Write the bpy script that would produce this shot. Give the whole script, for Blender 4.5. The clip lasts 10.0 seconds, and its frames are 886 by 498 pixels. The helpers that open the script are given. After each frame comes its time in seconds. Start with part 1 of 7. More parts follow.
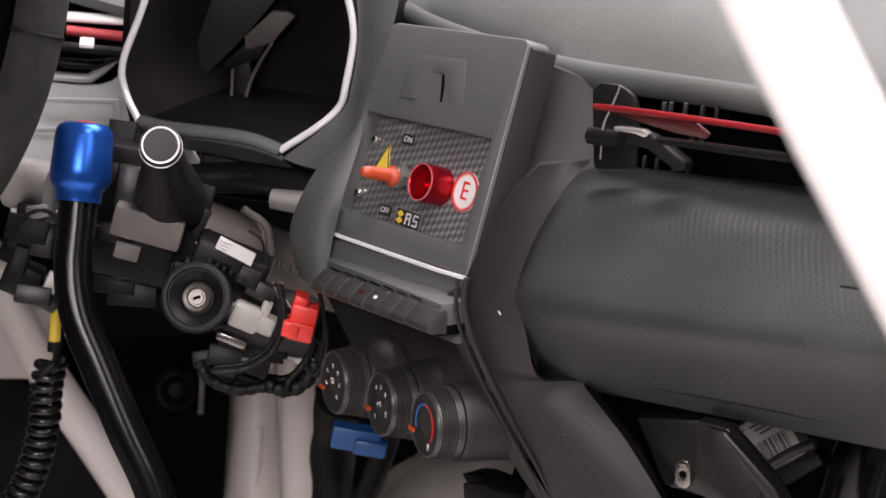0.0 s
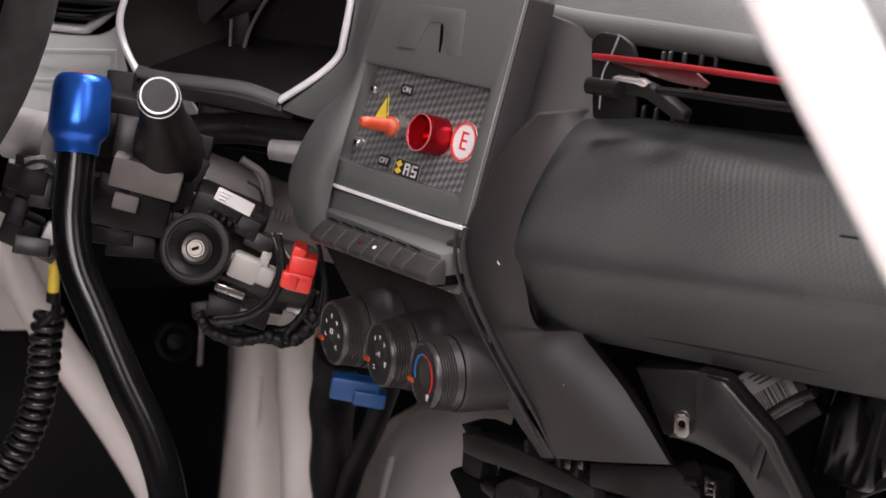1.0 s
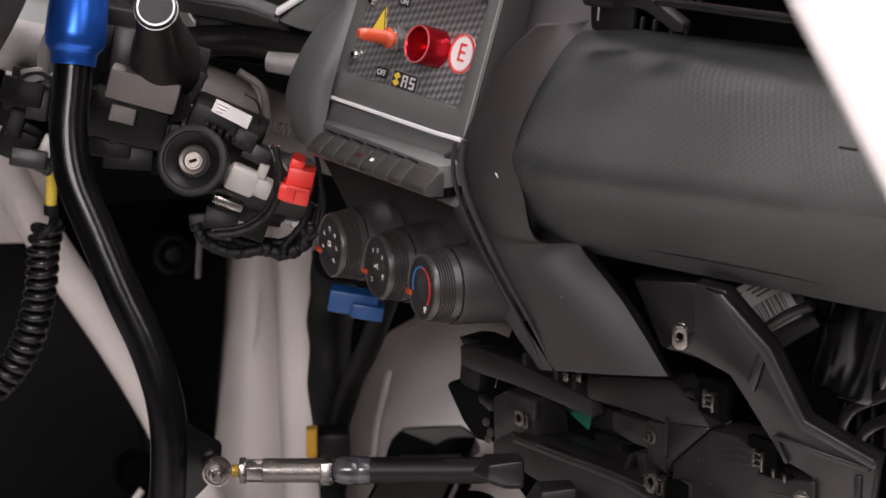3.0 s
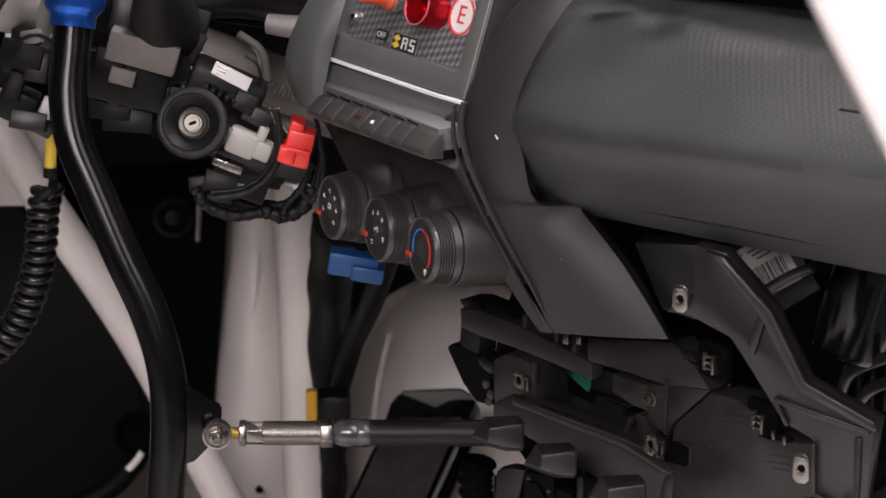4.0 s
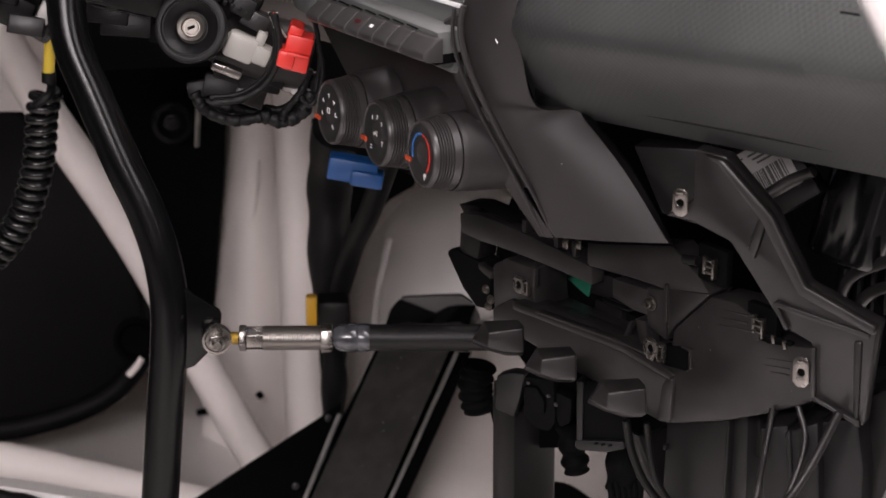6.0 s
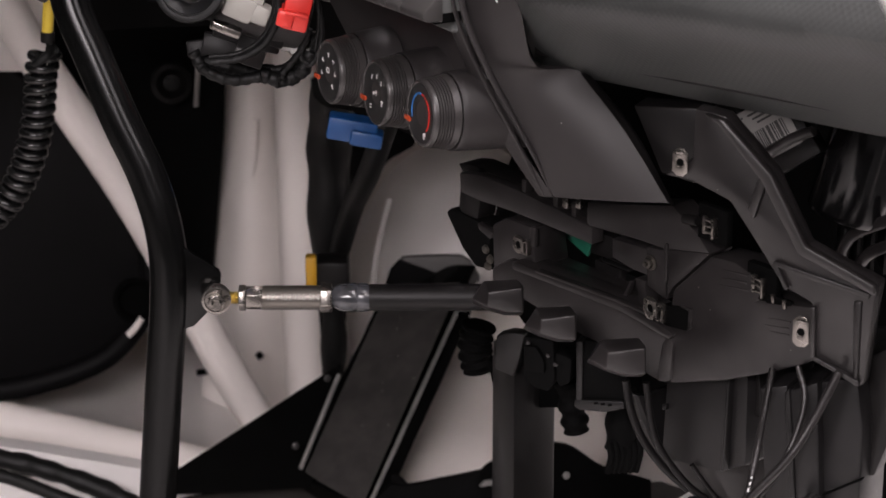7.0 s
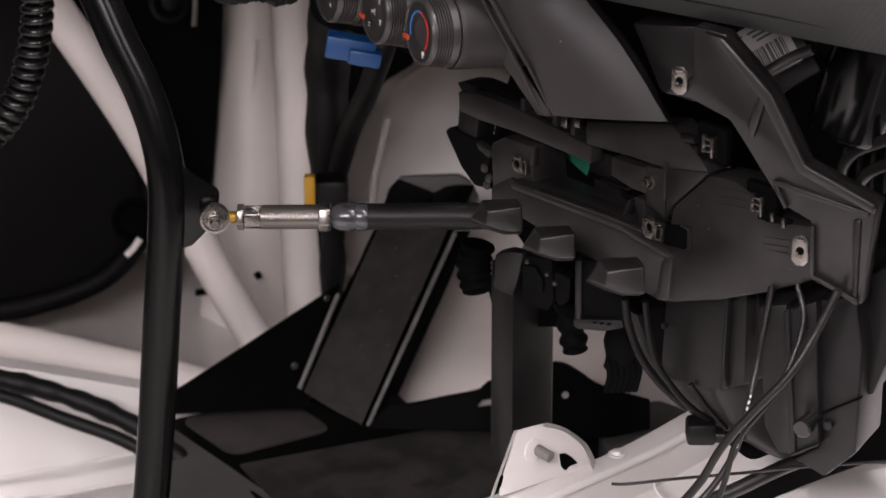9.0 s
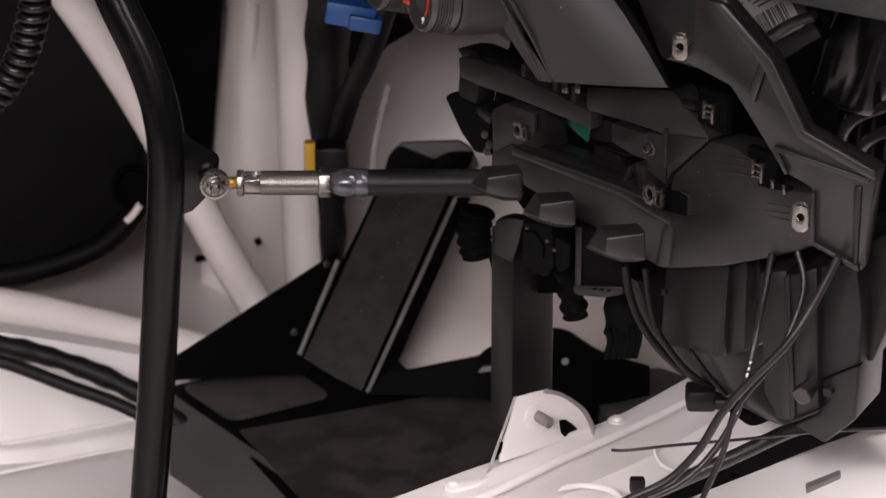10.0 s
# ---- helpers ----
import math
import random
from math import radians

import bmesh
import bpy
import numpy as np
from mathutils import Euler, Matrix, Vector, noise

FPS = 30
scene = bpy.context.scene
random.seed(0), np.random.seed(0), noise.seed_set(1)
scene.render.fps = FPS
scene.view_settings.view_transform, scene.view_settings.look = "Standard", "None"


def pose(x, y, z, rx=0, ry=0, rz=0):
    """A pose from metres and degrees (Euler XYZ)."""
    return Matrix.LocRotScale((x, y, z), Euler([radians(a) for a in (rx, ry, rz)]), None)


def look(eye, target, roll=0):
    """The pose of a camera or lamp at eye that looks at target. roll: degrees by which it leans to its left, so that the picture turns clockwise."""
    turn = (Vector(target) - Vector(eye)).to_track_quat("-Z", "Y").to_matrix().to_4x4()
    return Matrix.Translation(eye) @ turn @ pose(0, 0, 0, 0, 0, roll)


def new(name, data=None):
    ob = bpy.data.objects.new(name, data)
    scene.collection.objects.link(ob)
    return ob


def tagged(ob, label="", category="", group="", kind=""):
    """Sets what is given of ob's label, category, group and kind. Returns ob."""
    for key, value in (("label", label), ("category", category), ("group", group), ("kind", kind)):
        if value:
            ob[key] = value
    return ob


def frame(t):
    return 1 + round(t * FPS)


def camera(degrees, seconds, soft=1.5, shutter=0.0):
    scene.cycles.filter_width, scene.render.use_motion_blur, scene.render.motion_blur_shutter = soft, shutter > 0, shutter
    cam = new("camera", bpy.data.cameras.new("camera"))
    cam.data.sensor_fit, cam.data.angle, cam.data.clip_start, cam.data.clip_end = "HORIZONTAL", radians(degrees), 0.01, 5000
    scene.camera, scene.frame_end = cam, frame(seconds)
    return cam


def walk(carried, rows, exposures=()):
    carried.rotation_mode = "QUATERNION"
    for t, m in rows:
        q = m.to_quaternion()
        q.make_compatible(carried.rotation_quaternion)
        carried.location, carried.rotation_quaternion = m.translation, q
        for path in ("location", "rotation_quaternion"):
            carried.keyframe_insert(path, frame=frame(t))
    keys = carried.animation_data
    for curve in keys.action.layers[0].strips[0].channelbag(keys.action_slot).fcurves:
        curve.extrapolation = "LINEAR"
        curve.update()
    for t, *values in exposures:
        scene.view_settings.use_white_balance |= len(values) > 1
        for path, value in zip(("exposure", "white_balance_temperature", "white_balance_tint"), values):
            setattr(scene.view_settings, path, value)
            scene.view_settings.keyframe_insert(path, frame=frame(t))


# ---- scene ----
# The camera stands outside the open passenger door of a stripped rally car and tilts slowly down.
cam = camera(18.0, 10.0, soft=1.6)
cam.data.dof.use_dof, cam.data.dof.focus_distance, cam.data.dof.aperture_fstop = True, 1.9, 14.0
EYE = 1.3
GLIDE = (0.0008, 0.0125, -0.0134)
ROWS = [
    (0.0, -13.995, 0.001, -0.001),
    (0.5, -14.548, -0.008, 0.025),
    (1.0, -14.982, -0.019, 0.065),
    (1.5, -15.416, -0.021, 0.036),
    (2.0, -15.855, -0.033, 0.062),
    (2.5, -16.319, -0.051, 0.059),
    (4.0, -17.461, -0.051, 0.041),
    (4.5, -17.889, -0.049, 0.087),
    (5.0, -18.336, -0.045, 0.106),
    (5.5, -18.893, -0.048, 0.125),
    (7.0, -20.161, -0.054, 0.125),
    (7.5, -20.627, -0.057, 0.157),
    (8.0, -21.059, -0.072, 0.127),
    (8.5, -21.471, -0.075, 0.146),
    (9.0, -21.769, -0.072, 0.153),
    (9.5, -22.120, -0.063, 0.157),
    (10.0, -22.440, -0.067, 0.092),
]
walk(cam, [(t, Matrix.Translation([c * t / 10 for c in GLIDE]) @ pose(0, 0, EYE, 0, 0, yaw) @ pose(0, 0, 0, 90 + pitch) @ pose(0, 0, 0, 0, 0, -roll))
           for t, pitch, yaw, roll in ROWS])

# ---- world and light: large soft boxes out of view, tuned for the shading ----
world = bpy.data.worlds.new("studio_world")
scene.world = world
world.use_nodes = True
world.node_tree.nodes["Background"].inputs[0].default_value = (1.0, 0.96, 0.94, 1)
world.node_tree.nodes["Background"].inputs[1].default_value = 0.004


def soft_box(name, eye, target, w, h, power, color=(1, 0.908, 0.932)):
    lamp = bpy.data.lights.new(name, "AREA")
    lamp.shape, lamp.size, lamp.size_y, lamp.energy, lamp.color = "RECTANGLE", w, h, power, color
    ob = new(name, lamp)
    ob.matrix_world = look(eye, target)
    return ob


soft_box("studio_light_front", (0.65, 2.35, 2.6), (0.15, 1.9, 0.9), 1.5, 0.8, 95)
soft_box("studio_light_over", (0.25, 0.5, 3.0), (0.0, 1.8, 0.9), 1.5, 1.0, 118)
soft_box("studio_light_rear", (-0.9, -1.0, 2.08), (0.0, 2.4, 0.3), 1.9, 0.6, 118)
soft_box("studio_light_side", (1.0, 0.15, 2.0), (0.3, 0.9, 1.2), 0.7, 0.7, 12)


# ---- materials ----
def material(name, color, rough=0.5, metal=0.0, grain=900.0, bump=0.1, vary=0.12, stain=14.0, coat=0.0, second=None, mix_scale=None, spec=0.5, dist=0.0004, edge=0.15):
    m = bpy.data.materials.new(name)
    m.use_nodes = True
    nt = m.node_tree
    b = nt.nodes["Principled BSDF"]
    co = nt.nodes.new("ShaderNodeTexCoord")
    big = nt.nodes.new("ShaderNodeTexNoise")
    big.inputs["Scale"].default_value, big.inputs["Detail"].default_value = stain, 5
    fine = nt.nodes.new("ShaderNodeTexNoise")
    fine.inputs["Scale"].default_value, fine.inputs["Detail"].default_value = grain, 3
    for n in (big, fine):
        nt.links.new(co.outputs["Object"], n.inputs["Vector"])
    mix = nt.nodes.new("ShaderNodeMix")
    mix.data_type = "RGBA"
    c = Vector(color)
    mix.inputs["A"].default_value = (*(c * (1 - vary)), 1)
    mix.inputs["B"].default_value = (*(Vector(second) if second else c * (1 + vary)), 1)
    ramp = nt.nodes.new("ShaderNodeMapRange")
    ramp.inputs["From Min"].default_value, ramp.inputs["From Max"].default_value = 0.5 - edge, 0.5 + edge
    nt.links.new(big.outputs["Fac"], ramp.inputs["Value"])
    nt.links.new(ramp.outputs["Result"], mix.inputs["Factor"])
    nt.links.new(mix.outputs["Result"], b.inputs["Base Color"])
    r = nt.nodes.new("ShaderNodeMapRange")
    r.inputs["To Min"].default_value, r.inputs["To Max"].default_value = max(rough - 0.07, 0.02), min(rough + 0.07, 1)
    nt.links.new(big.outputs["Fac"], r.inputs["Value"])
    nt.links.new(r.outputs["Result"], b.inputs["Roughness"])
    b.inputs["Metallic"].default_value = metal
    b.inputs["Coat Weight"].default_value = coat
    b.inputs["Coat Roughness"].default_value = 0.05
    b.inputs["Specular IOR Level"].default_value = spec
    if bump:
        bp = nt.nodes.new("ShaderNodeBump")
        bp.inputs["Strength"].default_value, bp.inputs["Distance"].default_value = bump, dist
        nt.links.new(fine.outputs["Fac"], bp.inputs["Height"])
        nt.links.new(bp.outputs["Normal"], b.inputs["Normal"])
    return m


def celled(name, color, rough, scale, strength, dist=0.0006, squash=(1, 1, 1), turn=(0, 0, 0)):
    """A plastic or fabric with a regular grain of raised cells."""
    m = material(name, color, rough, bump=0)
    nt = m.node_tree
    b = nt.nodes["Principled BSDF"]
    co = nt.nodes.new("ShaderNodeTexCoord")
    mp = nt.nodes.new("ShaderNodeMapping")
    mp.inputs["Scale"].default_value = squash
    v = nt.nodes.new("ShaderNodeTexVoronoi")
    v.voronoi_dimensions = "2D"
    v.inputs["Scale"].default_value, v.inputs["Randomness"].default_value = scale, 0.06
    mp.inputs["Rotation"].default_value = turn
    bp = nt.nodes.new("ShaderNodeBump")
    bp.inputs["Strength"].default_value, bp.inputs["Distance"].default_value = strength, dist
    nt.links.new(co.outputs["Object"], mp.inputs["Vector"])
    nt.links.new(mp.outputs["Vector"], v.inputs["Vector"])
    nt.links.new(v.outputs["Distance"], bp.inputs["Height"])
    nt.links.new(bp.outputs["Normal"], b.inputs["Normal"])
    return m


M_DASH = material("dash_grey_soft_plastic", (0.082, 0.087, 0.082), 0.62, grain=700, bump=0.5, vary=0.08, dist=0.0006)
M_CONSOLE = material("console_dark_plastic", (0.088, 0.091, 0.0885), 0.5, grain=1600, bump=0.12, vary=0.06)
# Brown-grey trim, darkened well below the face so the colour holds its shade.
M_SIDE = material("console_side_brown_grey_shaded", (0.0225, 0.0202, 0.0202), 0.5, grain=1600, bump=0.12, vary=0.06, spec=0.28)
FACING_33 = (Matrix.Rotation(radians(45), 4, "Z") @ Matrix.Rotation(radians(-90), 4, "X") @ Matrix.Rotation(radians(33), 4, "Z")).to_euler()
M_PAD = celled("glove_pad_honeycomb", (0.033, 0.0348, 0.0338), 0.42, 290, 0.5, 0.0006, turn=FACING_33)
# Charcoal skin with the stronger light on it put into the base colour.
M_SKIN = celled("driver_skin_grain_lightened", (0.29, 0.3, 0.292), 0.6, 520, 0.4, turn=FACING_33)
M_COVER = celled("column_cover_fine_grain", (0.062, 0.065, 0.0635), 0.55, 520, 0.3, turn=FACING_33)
M_BLACK = material("black_plastic", (0.006, 0.0055, 0.0055), 0.42, grain=1200, bump=0.2, vary=0.2, spec=0.2)
M_TRIM = material("black_carpet_trim", (0.003, 0.003, 0.003), 0.7, grain=900, bump=0.3, vary=0.3, spec=0.04)
M_CARCASS = material("carcass_black_plastic", (0.0158, 0.0142, 0.0142), 0.35, grain=900, bump=0.25, vary=0.35, stain=30, spec=0.38)
M_HEATER = material("heater_black_plastic", (0.0085, 0.008, 0.0082), 0.38, grain=900, bump=0.2, vary=0.3, stain=30, spec=0.3)
M_SCROLL = material("scroll_grey_plastic", (0.02, 0.0185, 0.018), 0.45, grain=900, bump=0.2, vary=0.25, stain=30, spec=0.4)
M_POST = material("post_grey_black_plastic", (0.008, 0.0075, 0.0075), 0.4, grain=900, bump=0.2, vary=0.3, stain=30, spec=0.35)
M_KEY = material("key_dark_plastic", (0.036, 0.034, 0.033), 0.38, grain=1400, bump=0.1, vary=0.06)
M_INNER = material("cluster_inner_plastic", (0.014, 0.012, 0.0116), 0.5, grain=900, bump=0.1, vary=0.1)
# Lit copy of the vents' red trim: the light is in the colour.
M_RED_LIT = material("red_trim_lit_copy", (0.45, 0.05, 0.06), 0.45, bump=0)
M_RED_DEEP = material("dark_red_lacquer", (0.05, 0.003, 0.004), 0.35, bump=0)
# Near-black that puts the shade of gaps, holes and backings into the colour.
M_DEEP = material("deep_shade_black", (0.0025, 0.0025, 0.0025), 0.9, bump=0.1, spec=0.03)
M_CAN = material("satin_black_shell", (0.004, 0.0038, 0.004), 0.16, bump=0, vary=0.1, spec=0.35)
M_GLOSS = material("gloss_black", (0.01, 0.009, 0.009), 0.12, bump=0, vary=0.1)
M_WHITE = material("white_body_paint", (0.78, 0.75, 0.73), 0.32, grain=260, bump=0.06, vary=0.03, stain=7, coat=0.15)
# Body white again, lightened and warmed so the footwell looks better lit.
M_WHITE_FAR = material("white_body_paint_lightened", (0.85, 0.795, 0.755), 0.45, grain=300, bump=0.05, vary=0.05, stain=9)
# Mostly non-metal white: the bright reflections are put into the base colour.
M_CHROME = material("chrome_whitened", (0.95, 0.95, 0.95), 0.22, 0.3, bump=0, vary=0.02)
M_STEEL = material("zinc_plated_steel", (0.21, 0.195, 0.18), 0.27, 0.95, grain=500, bump=0.15, vary=0.15, stain=60)
M_PLATED = material("plated_switch_metal", (0.36, 0.345, 0.33), 0.2, 0.8, grain=500, bump=0.08, vary=0.2, stain=90)
M_NUT = material("bright_nickel", (0.55, 0.53, 0.5), 0.22, 0.6, grain=500, bump=0.05, vary=0.1)
M_BODY = material("brushed_sensor_steel", (0.13, 0.12, 0.107), 0.34, 0.9, grain=700, bump=0.1, vary=0.1)
M_DULL = material("dull_cast_alloy", (0.3, 0.29, 0.28), 0.5, 0.6, grain=400, bump=0.3, vary=0.2, stain=40)
M_SHROUD = material("brown_grey_plastic", (0.105, 0.094, 0.086), 0.55, grain=700, bump=0.2, vary=0.15, stain=40)
M_BRASS = material("yellow_zinc", (0.6, 0.48, 0.2), 0.35, 1.0, grain=500, bump=0.1)
M_BLUE = material("blue_anodised_aluminium", (0.015, 0.09, 0.42), 0.3, 0.75, grain=1400, bump=0.05, vary=0.05)
M_RED_AN = material("red_anodised_aluminium", (0.38, 0.008, 0.018), 0.25, 0.8, grain=1400, bump=0.05)
M_RED_RIM = material("pale_red_edge", (0.75, 0.25, 0.26), 0.25, 0.5, bump=0)
M_RED = material("red_plastic", (0.62, 0.03, 0.022), 0.4, grain=600, bump=0.1)
M_RED_TRIM = material("red_trim_lacquer", (0.16, 0.005, 0.008), 0.3, grain=600, bump=0.03)
M_ORANGE = material("orange_rubber", (0.4, 0.05, 0.014), 0.42, grain=900, bump=0.1)
M_AMBER = material("amber_plastic", (0.5, 0.27, 0.012), 0.45, bump=0.1)
M_YELLOW = material("yellow_film", (0.75, 0.55, 0.06), 0.35, bump=0)
M_BLUE_PL = material("blue_connector_plastic", (0.005, 0.055, 0.19), 0.45, bump=0.1)
M_IVORY = material("ivory_plastic", (0.3, 0.29, 0.265), 0.5, bump=0.1)
M_TUBE = material("black_powder_coat", (0.003, 0.003, 0.003), 0.2, grain=1500, bump=0.06, vary=0.2, spec=0.2)
M_SUEDE = material("black_suede", (0.018, 0.017, 0.017), 0.95, grain=1500, bump=0.8, vary=0.3, stain=60)
M_RUBBER = material("black_rubber", (0.005, 0.005, 0.005), 0.5, grain=700, bump=0.2, vary=0.2, spec=0.25)
M_SHRINK = material("smoky_shrink_film", (0.035, 0.036, 0.04), 0.22, grain=300, bump=0.25, vary=0.4, stain=120, spec=0.6)
M_COIL = material("coil_glossy_rubber", (0.006, 0.006, 0.006), 0.24, grain=700, bump=0.05, vary=0.1, spec=0.5)
M_DOOR = material("door_black_vinyl", (0.0034, 0.0032, 0.0035), 0.6, grain=600, bump=0.4, vary=0.25, stain=9, spec=0.12)
M_GRIP = material("grip_tape", (0.026, 0.0233, 0.0217), 0.8, grain=1300, bump=0.9, vary=0.35, stain=55)
M_TREAD = material("floor_tread_tape", (0.044, 0.039, 0.0355), 0.85, grain=1400, bump=0.8, vary=0.25, stain=24)
M_MAT = material("worn_grip_floor", (0.017, 0.0155, 0.0142), 0.8, grain=1200, bump=0.7, vary=0.1, stain=24, second=(0.046, 0.041, 0.037), edge=0.08)
M_GREYPLATE = material("grey_painted_plate", (0.075, 0.072, 0.07), 0.6, grain=400, bump=0.2)
M_PAPER = material("white_label_paper", (0.22, 0.212, 0.205), 0.5, bump=0)
M_INK = material("black_ink", (0.02, 0.02, 0.02), 0.5, bump=0)
M_MARK = material("white_print", (0.7, 0.7, 0.7), 0.5, bump=0)
M_KNOB = material("knob_soft_plastic", (0.034, 0.0312, 0.0305), 0.34, grain=1500, bump=0.1)
M_FACE = material("knob_face_black", (0.02, 0.02, 0.02), 0.4, bump=0)
M_GREEN = material("green_board", (0.01, 0.1, 0.06), 0.5, bump=0)
# Studio walls and floor are unseen; kept dark to cut their bounce light.
M_STUDIO = material("studio_wall_paint", (0.035, 0.034, 0.033), 0.8, grain=60, bump=0.05, vary=0.04, stain=1)
M_GROUND = material("studio_floor_grey", (0.045, 0.044, 0.043), 0.5, grain=80, bump=0.1, vary=0.1, stain=2)


def carbon():
    m = material("carbon_fibre_lacquer", (0.03, 0.03, 0.032), 0.3, 0.35, bump=0, coat=1.0)
    nt = m.node_tree
    b = nt.nodes["Principled BSDF"]
    co = nt.nodes.new("ShaderNodeTexCoord")
    mp = nt.nodes.new("ShaderNodeMapping")
    mp.inputs["Rotation"].default_value = (0, 0, radians(45))
    nt.links.new(co.outputs["Object"], mp.inputs["Vector"])
    # soft staggered tows: sine across times sine along, over slow patches
    sep = nt.nodes.new("ShaderNodeSeparateXYZ")
    nt.links.new(mp.outputs["Vector"], sep.inputs["Vector"])

    def calc(op, a, b2=None):
        n = nt.nodes.new("ShaderNodeMath")
        n.operation = op
        for k, v in enumerate((a, b2)):
            if isinstance(v, (int, float)):
                n.inputs[k].default_value = v
            elif v is not None:
                nt.links.new(v, n.inputs[k])
        return n.outputs["Value"]

    su = calc("SINE", calc("MULTIPLY", sep.outputs["X"], 1050.0))
    sv = calc("SINE", calc("MULTIPLY", sep.outputs["Y"], 620.0))
    patch = nt.nodes.new("ShaderNodeTexNoise")
    patch.inputs["Scale"].default_value = 26
    nt.links.new(co.outputs["Object"], patch.inputs["Vector"])
    weave = calc("MULTIPLY", calc("MULTIPLY", su, sv), calc("MULTIPLY", patch.outputs["Fac"], 1.9))
    # Range lifted: the lacquer's pale reflections are put into the weave colour.
    tone = nt.nodes.new("ShaderNodeMapRange")
    tone.inputs["From Min"].default_value, tone.inputs["From Max"].default_value = -0.5, 0.9
    tone.inputs["To Min"].default_value, tone.inputs["To Max"].default_value = 0.11, 0.36
    nt.links.new(weave, tone.inputs["Value"])
    nt.links.new(tone.outputs["Result"], b.inputs["Base Color"])
    return m


M_CARBON = carbon()


def dusty(m, scale=70.0, limit=0.045, color=(0.25, 0.24, 0.23, 1)):
    """Sparse pale specks of swarf and dust."""
    nt = m.node_tree
    b = nt.nodes["Principled BSDF"]
    src = b.inputs["Base Color"].links[0].from_socket
    co = nt.nodes.new("ShaderNodeTexCoord")
    v = nt.nodes.new("ShaderNodeTexVoronoi")
    v.inputs["Scale"].default_value = scale
    lt = nt.nodes.new("ShaderNodeMath")
    lt.operation, lt.inputs[1].default_value = "LESS_THAN", limit
    mx = nt.nodes.new("ShaderNodeMix")
    mx.data_type, mx.inputs["B"].default_value = "RGBA", color
    nt.links.new(co.outputs["Object"], v.inputs["Vector"])
    nt.links.new(v.outputs["Distance"], lt.inputs[0])
    nt.links.new(lt.outputs[0], mx.inputs["Factor"])
    nt.links.new(src, mx.inputs["A"])
    nt.links.new(mx.outputs["Result"], b.inputs["Base Color"])


dusty(M_CARCASS, 80.0, 0.034, (0.32, 0.3, 0.28, 1))
dusty(M_TUBE, 45.0, 0.02)
dusty(M_SIDE, 40.0, 0.018)
dusty(M_HEATER, 60.0, 0.04, (0.2, 0.19, 0.18, 1))
dusty(M_GRIP, 90.0, 0.05)


# ---- building helpers ----
def thing(name, base, label, category, group="", kind=""):
    ob = new(name)
    ob.location = base
    ob.empty_display_size = 0.02
    return tagged(ob, label, category, group, kind)


def base_of(ob):
    at = Vector((0, 0, 0))
    while ob:
        at += ob.location
        ob = ob.parent
    return at


def finish(name, bm, mat, angle=38):
    me = bpy.data.meshes.new(name)
    bmesh.ops.recalc_face_normals(bm, faces=bm.faces)
    bm.to_mesh(me)
    bm.free()
    me.polygons.foreach_set("use_smooth", [True] * len(me.polygons))
    me.set_sharp_from_angle(angle=radians(angle))
    me.materials.append(mat)
    return me


def part(name, bm, mat, parent, label="", angle=38):
    """One mesh, given in world metres, as a part of a thing or of a part."""
    me = finish(name, bm, mat, angle)
    me.transform(Matrix.Translation(-base_of(parent)))
    ob = new(name, me)
    ob.parent = parent
    return tagged(ob, label)


def solo(name, bm, mat, label, category, group="", kind="", angle=38):
    """A thing made of one mesh."""
    me = finish(name, bm, mat, angle)
    at = sum((v.co for v in me.vertices), Vector()) / len(me.vertices)
    at.z = min(v.co.z for v in me.vertices)
    me.transform(Matrix.Translation(-at))
    ob = new(name, me)
    ob.location = at
    return tagged(ob, label, category, group, kind)


def face_frame(origin, turn, lean=0.0):
    """x to the right along a face that is turned away by turn degrees, y up along it, z out of it."""
    a, r = radians(turn), radians(lean)
    er = Vector((math.cos(a), -math.sin(a), 0))
    eu = Vector((math.sin(r) * math.sin(a), math.sin(r) * math.cos(a), math.cos(r)))
    m = Matrix((er, eu, er.cross(eu))).transposed().to_4x4()
    m.translation = origin
    return m


def join(*bms):
    out = bms[0]
    for b in bms[1:]:
        me = bpy.data.meshes.new("joined")
        b.to_mesh(me)
        b.free()
        out.from_mesh(me)
        bpy.data.meshes.remove(me)
    return out


def bevel(bm, size, seg=2, angle=30):
    if size > 0:
        bmesh.ops.recalc_face_normals(bm, faces=bm.faces)
        edges = [e for e in bm.edges if len(e.link_faces) == 2 and e.calc_face_angle(0) > radians(angle)]
        bmesh.ops.bevel(bm, geom=edges, offset=size, segments=seg, profile=0.5, affect="EDGES", clamp_overlap=True)
    return bm


def prism(points, z0, z1, m=None, edge=0.0015, seg=2):
    """A plate with the outline points (x, y) from z0 to z1, in the frame m."""
    bm = bmesh.new()
    lo = [bm.verts.new((x, y, z0)) for x, y in points]
    hi = [bm.verts.new((x, y, z1)) for x, y in points]
    n = len(points)
    bm.faces.new(lo[::-1])
    bm.faces.new(hi)
    for i in range(n):
        bm.faces.new((lo[i], lo[(i + 1) % n], hi[(i + 1) % n], hi[i]))
    bevel(bm, edge, seg)
    if m:
        bm.transform(m)
    return bm


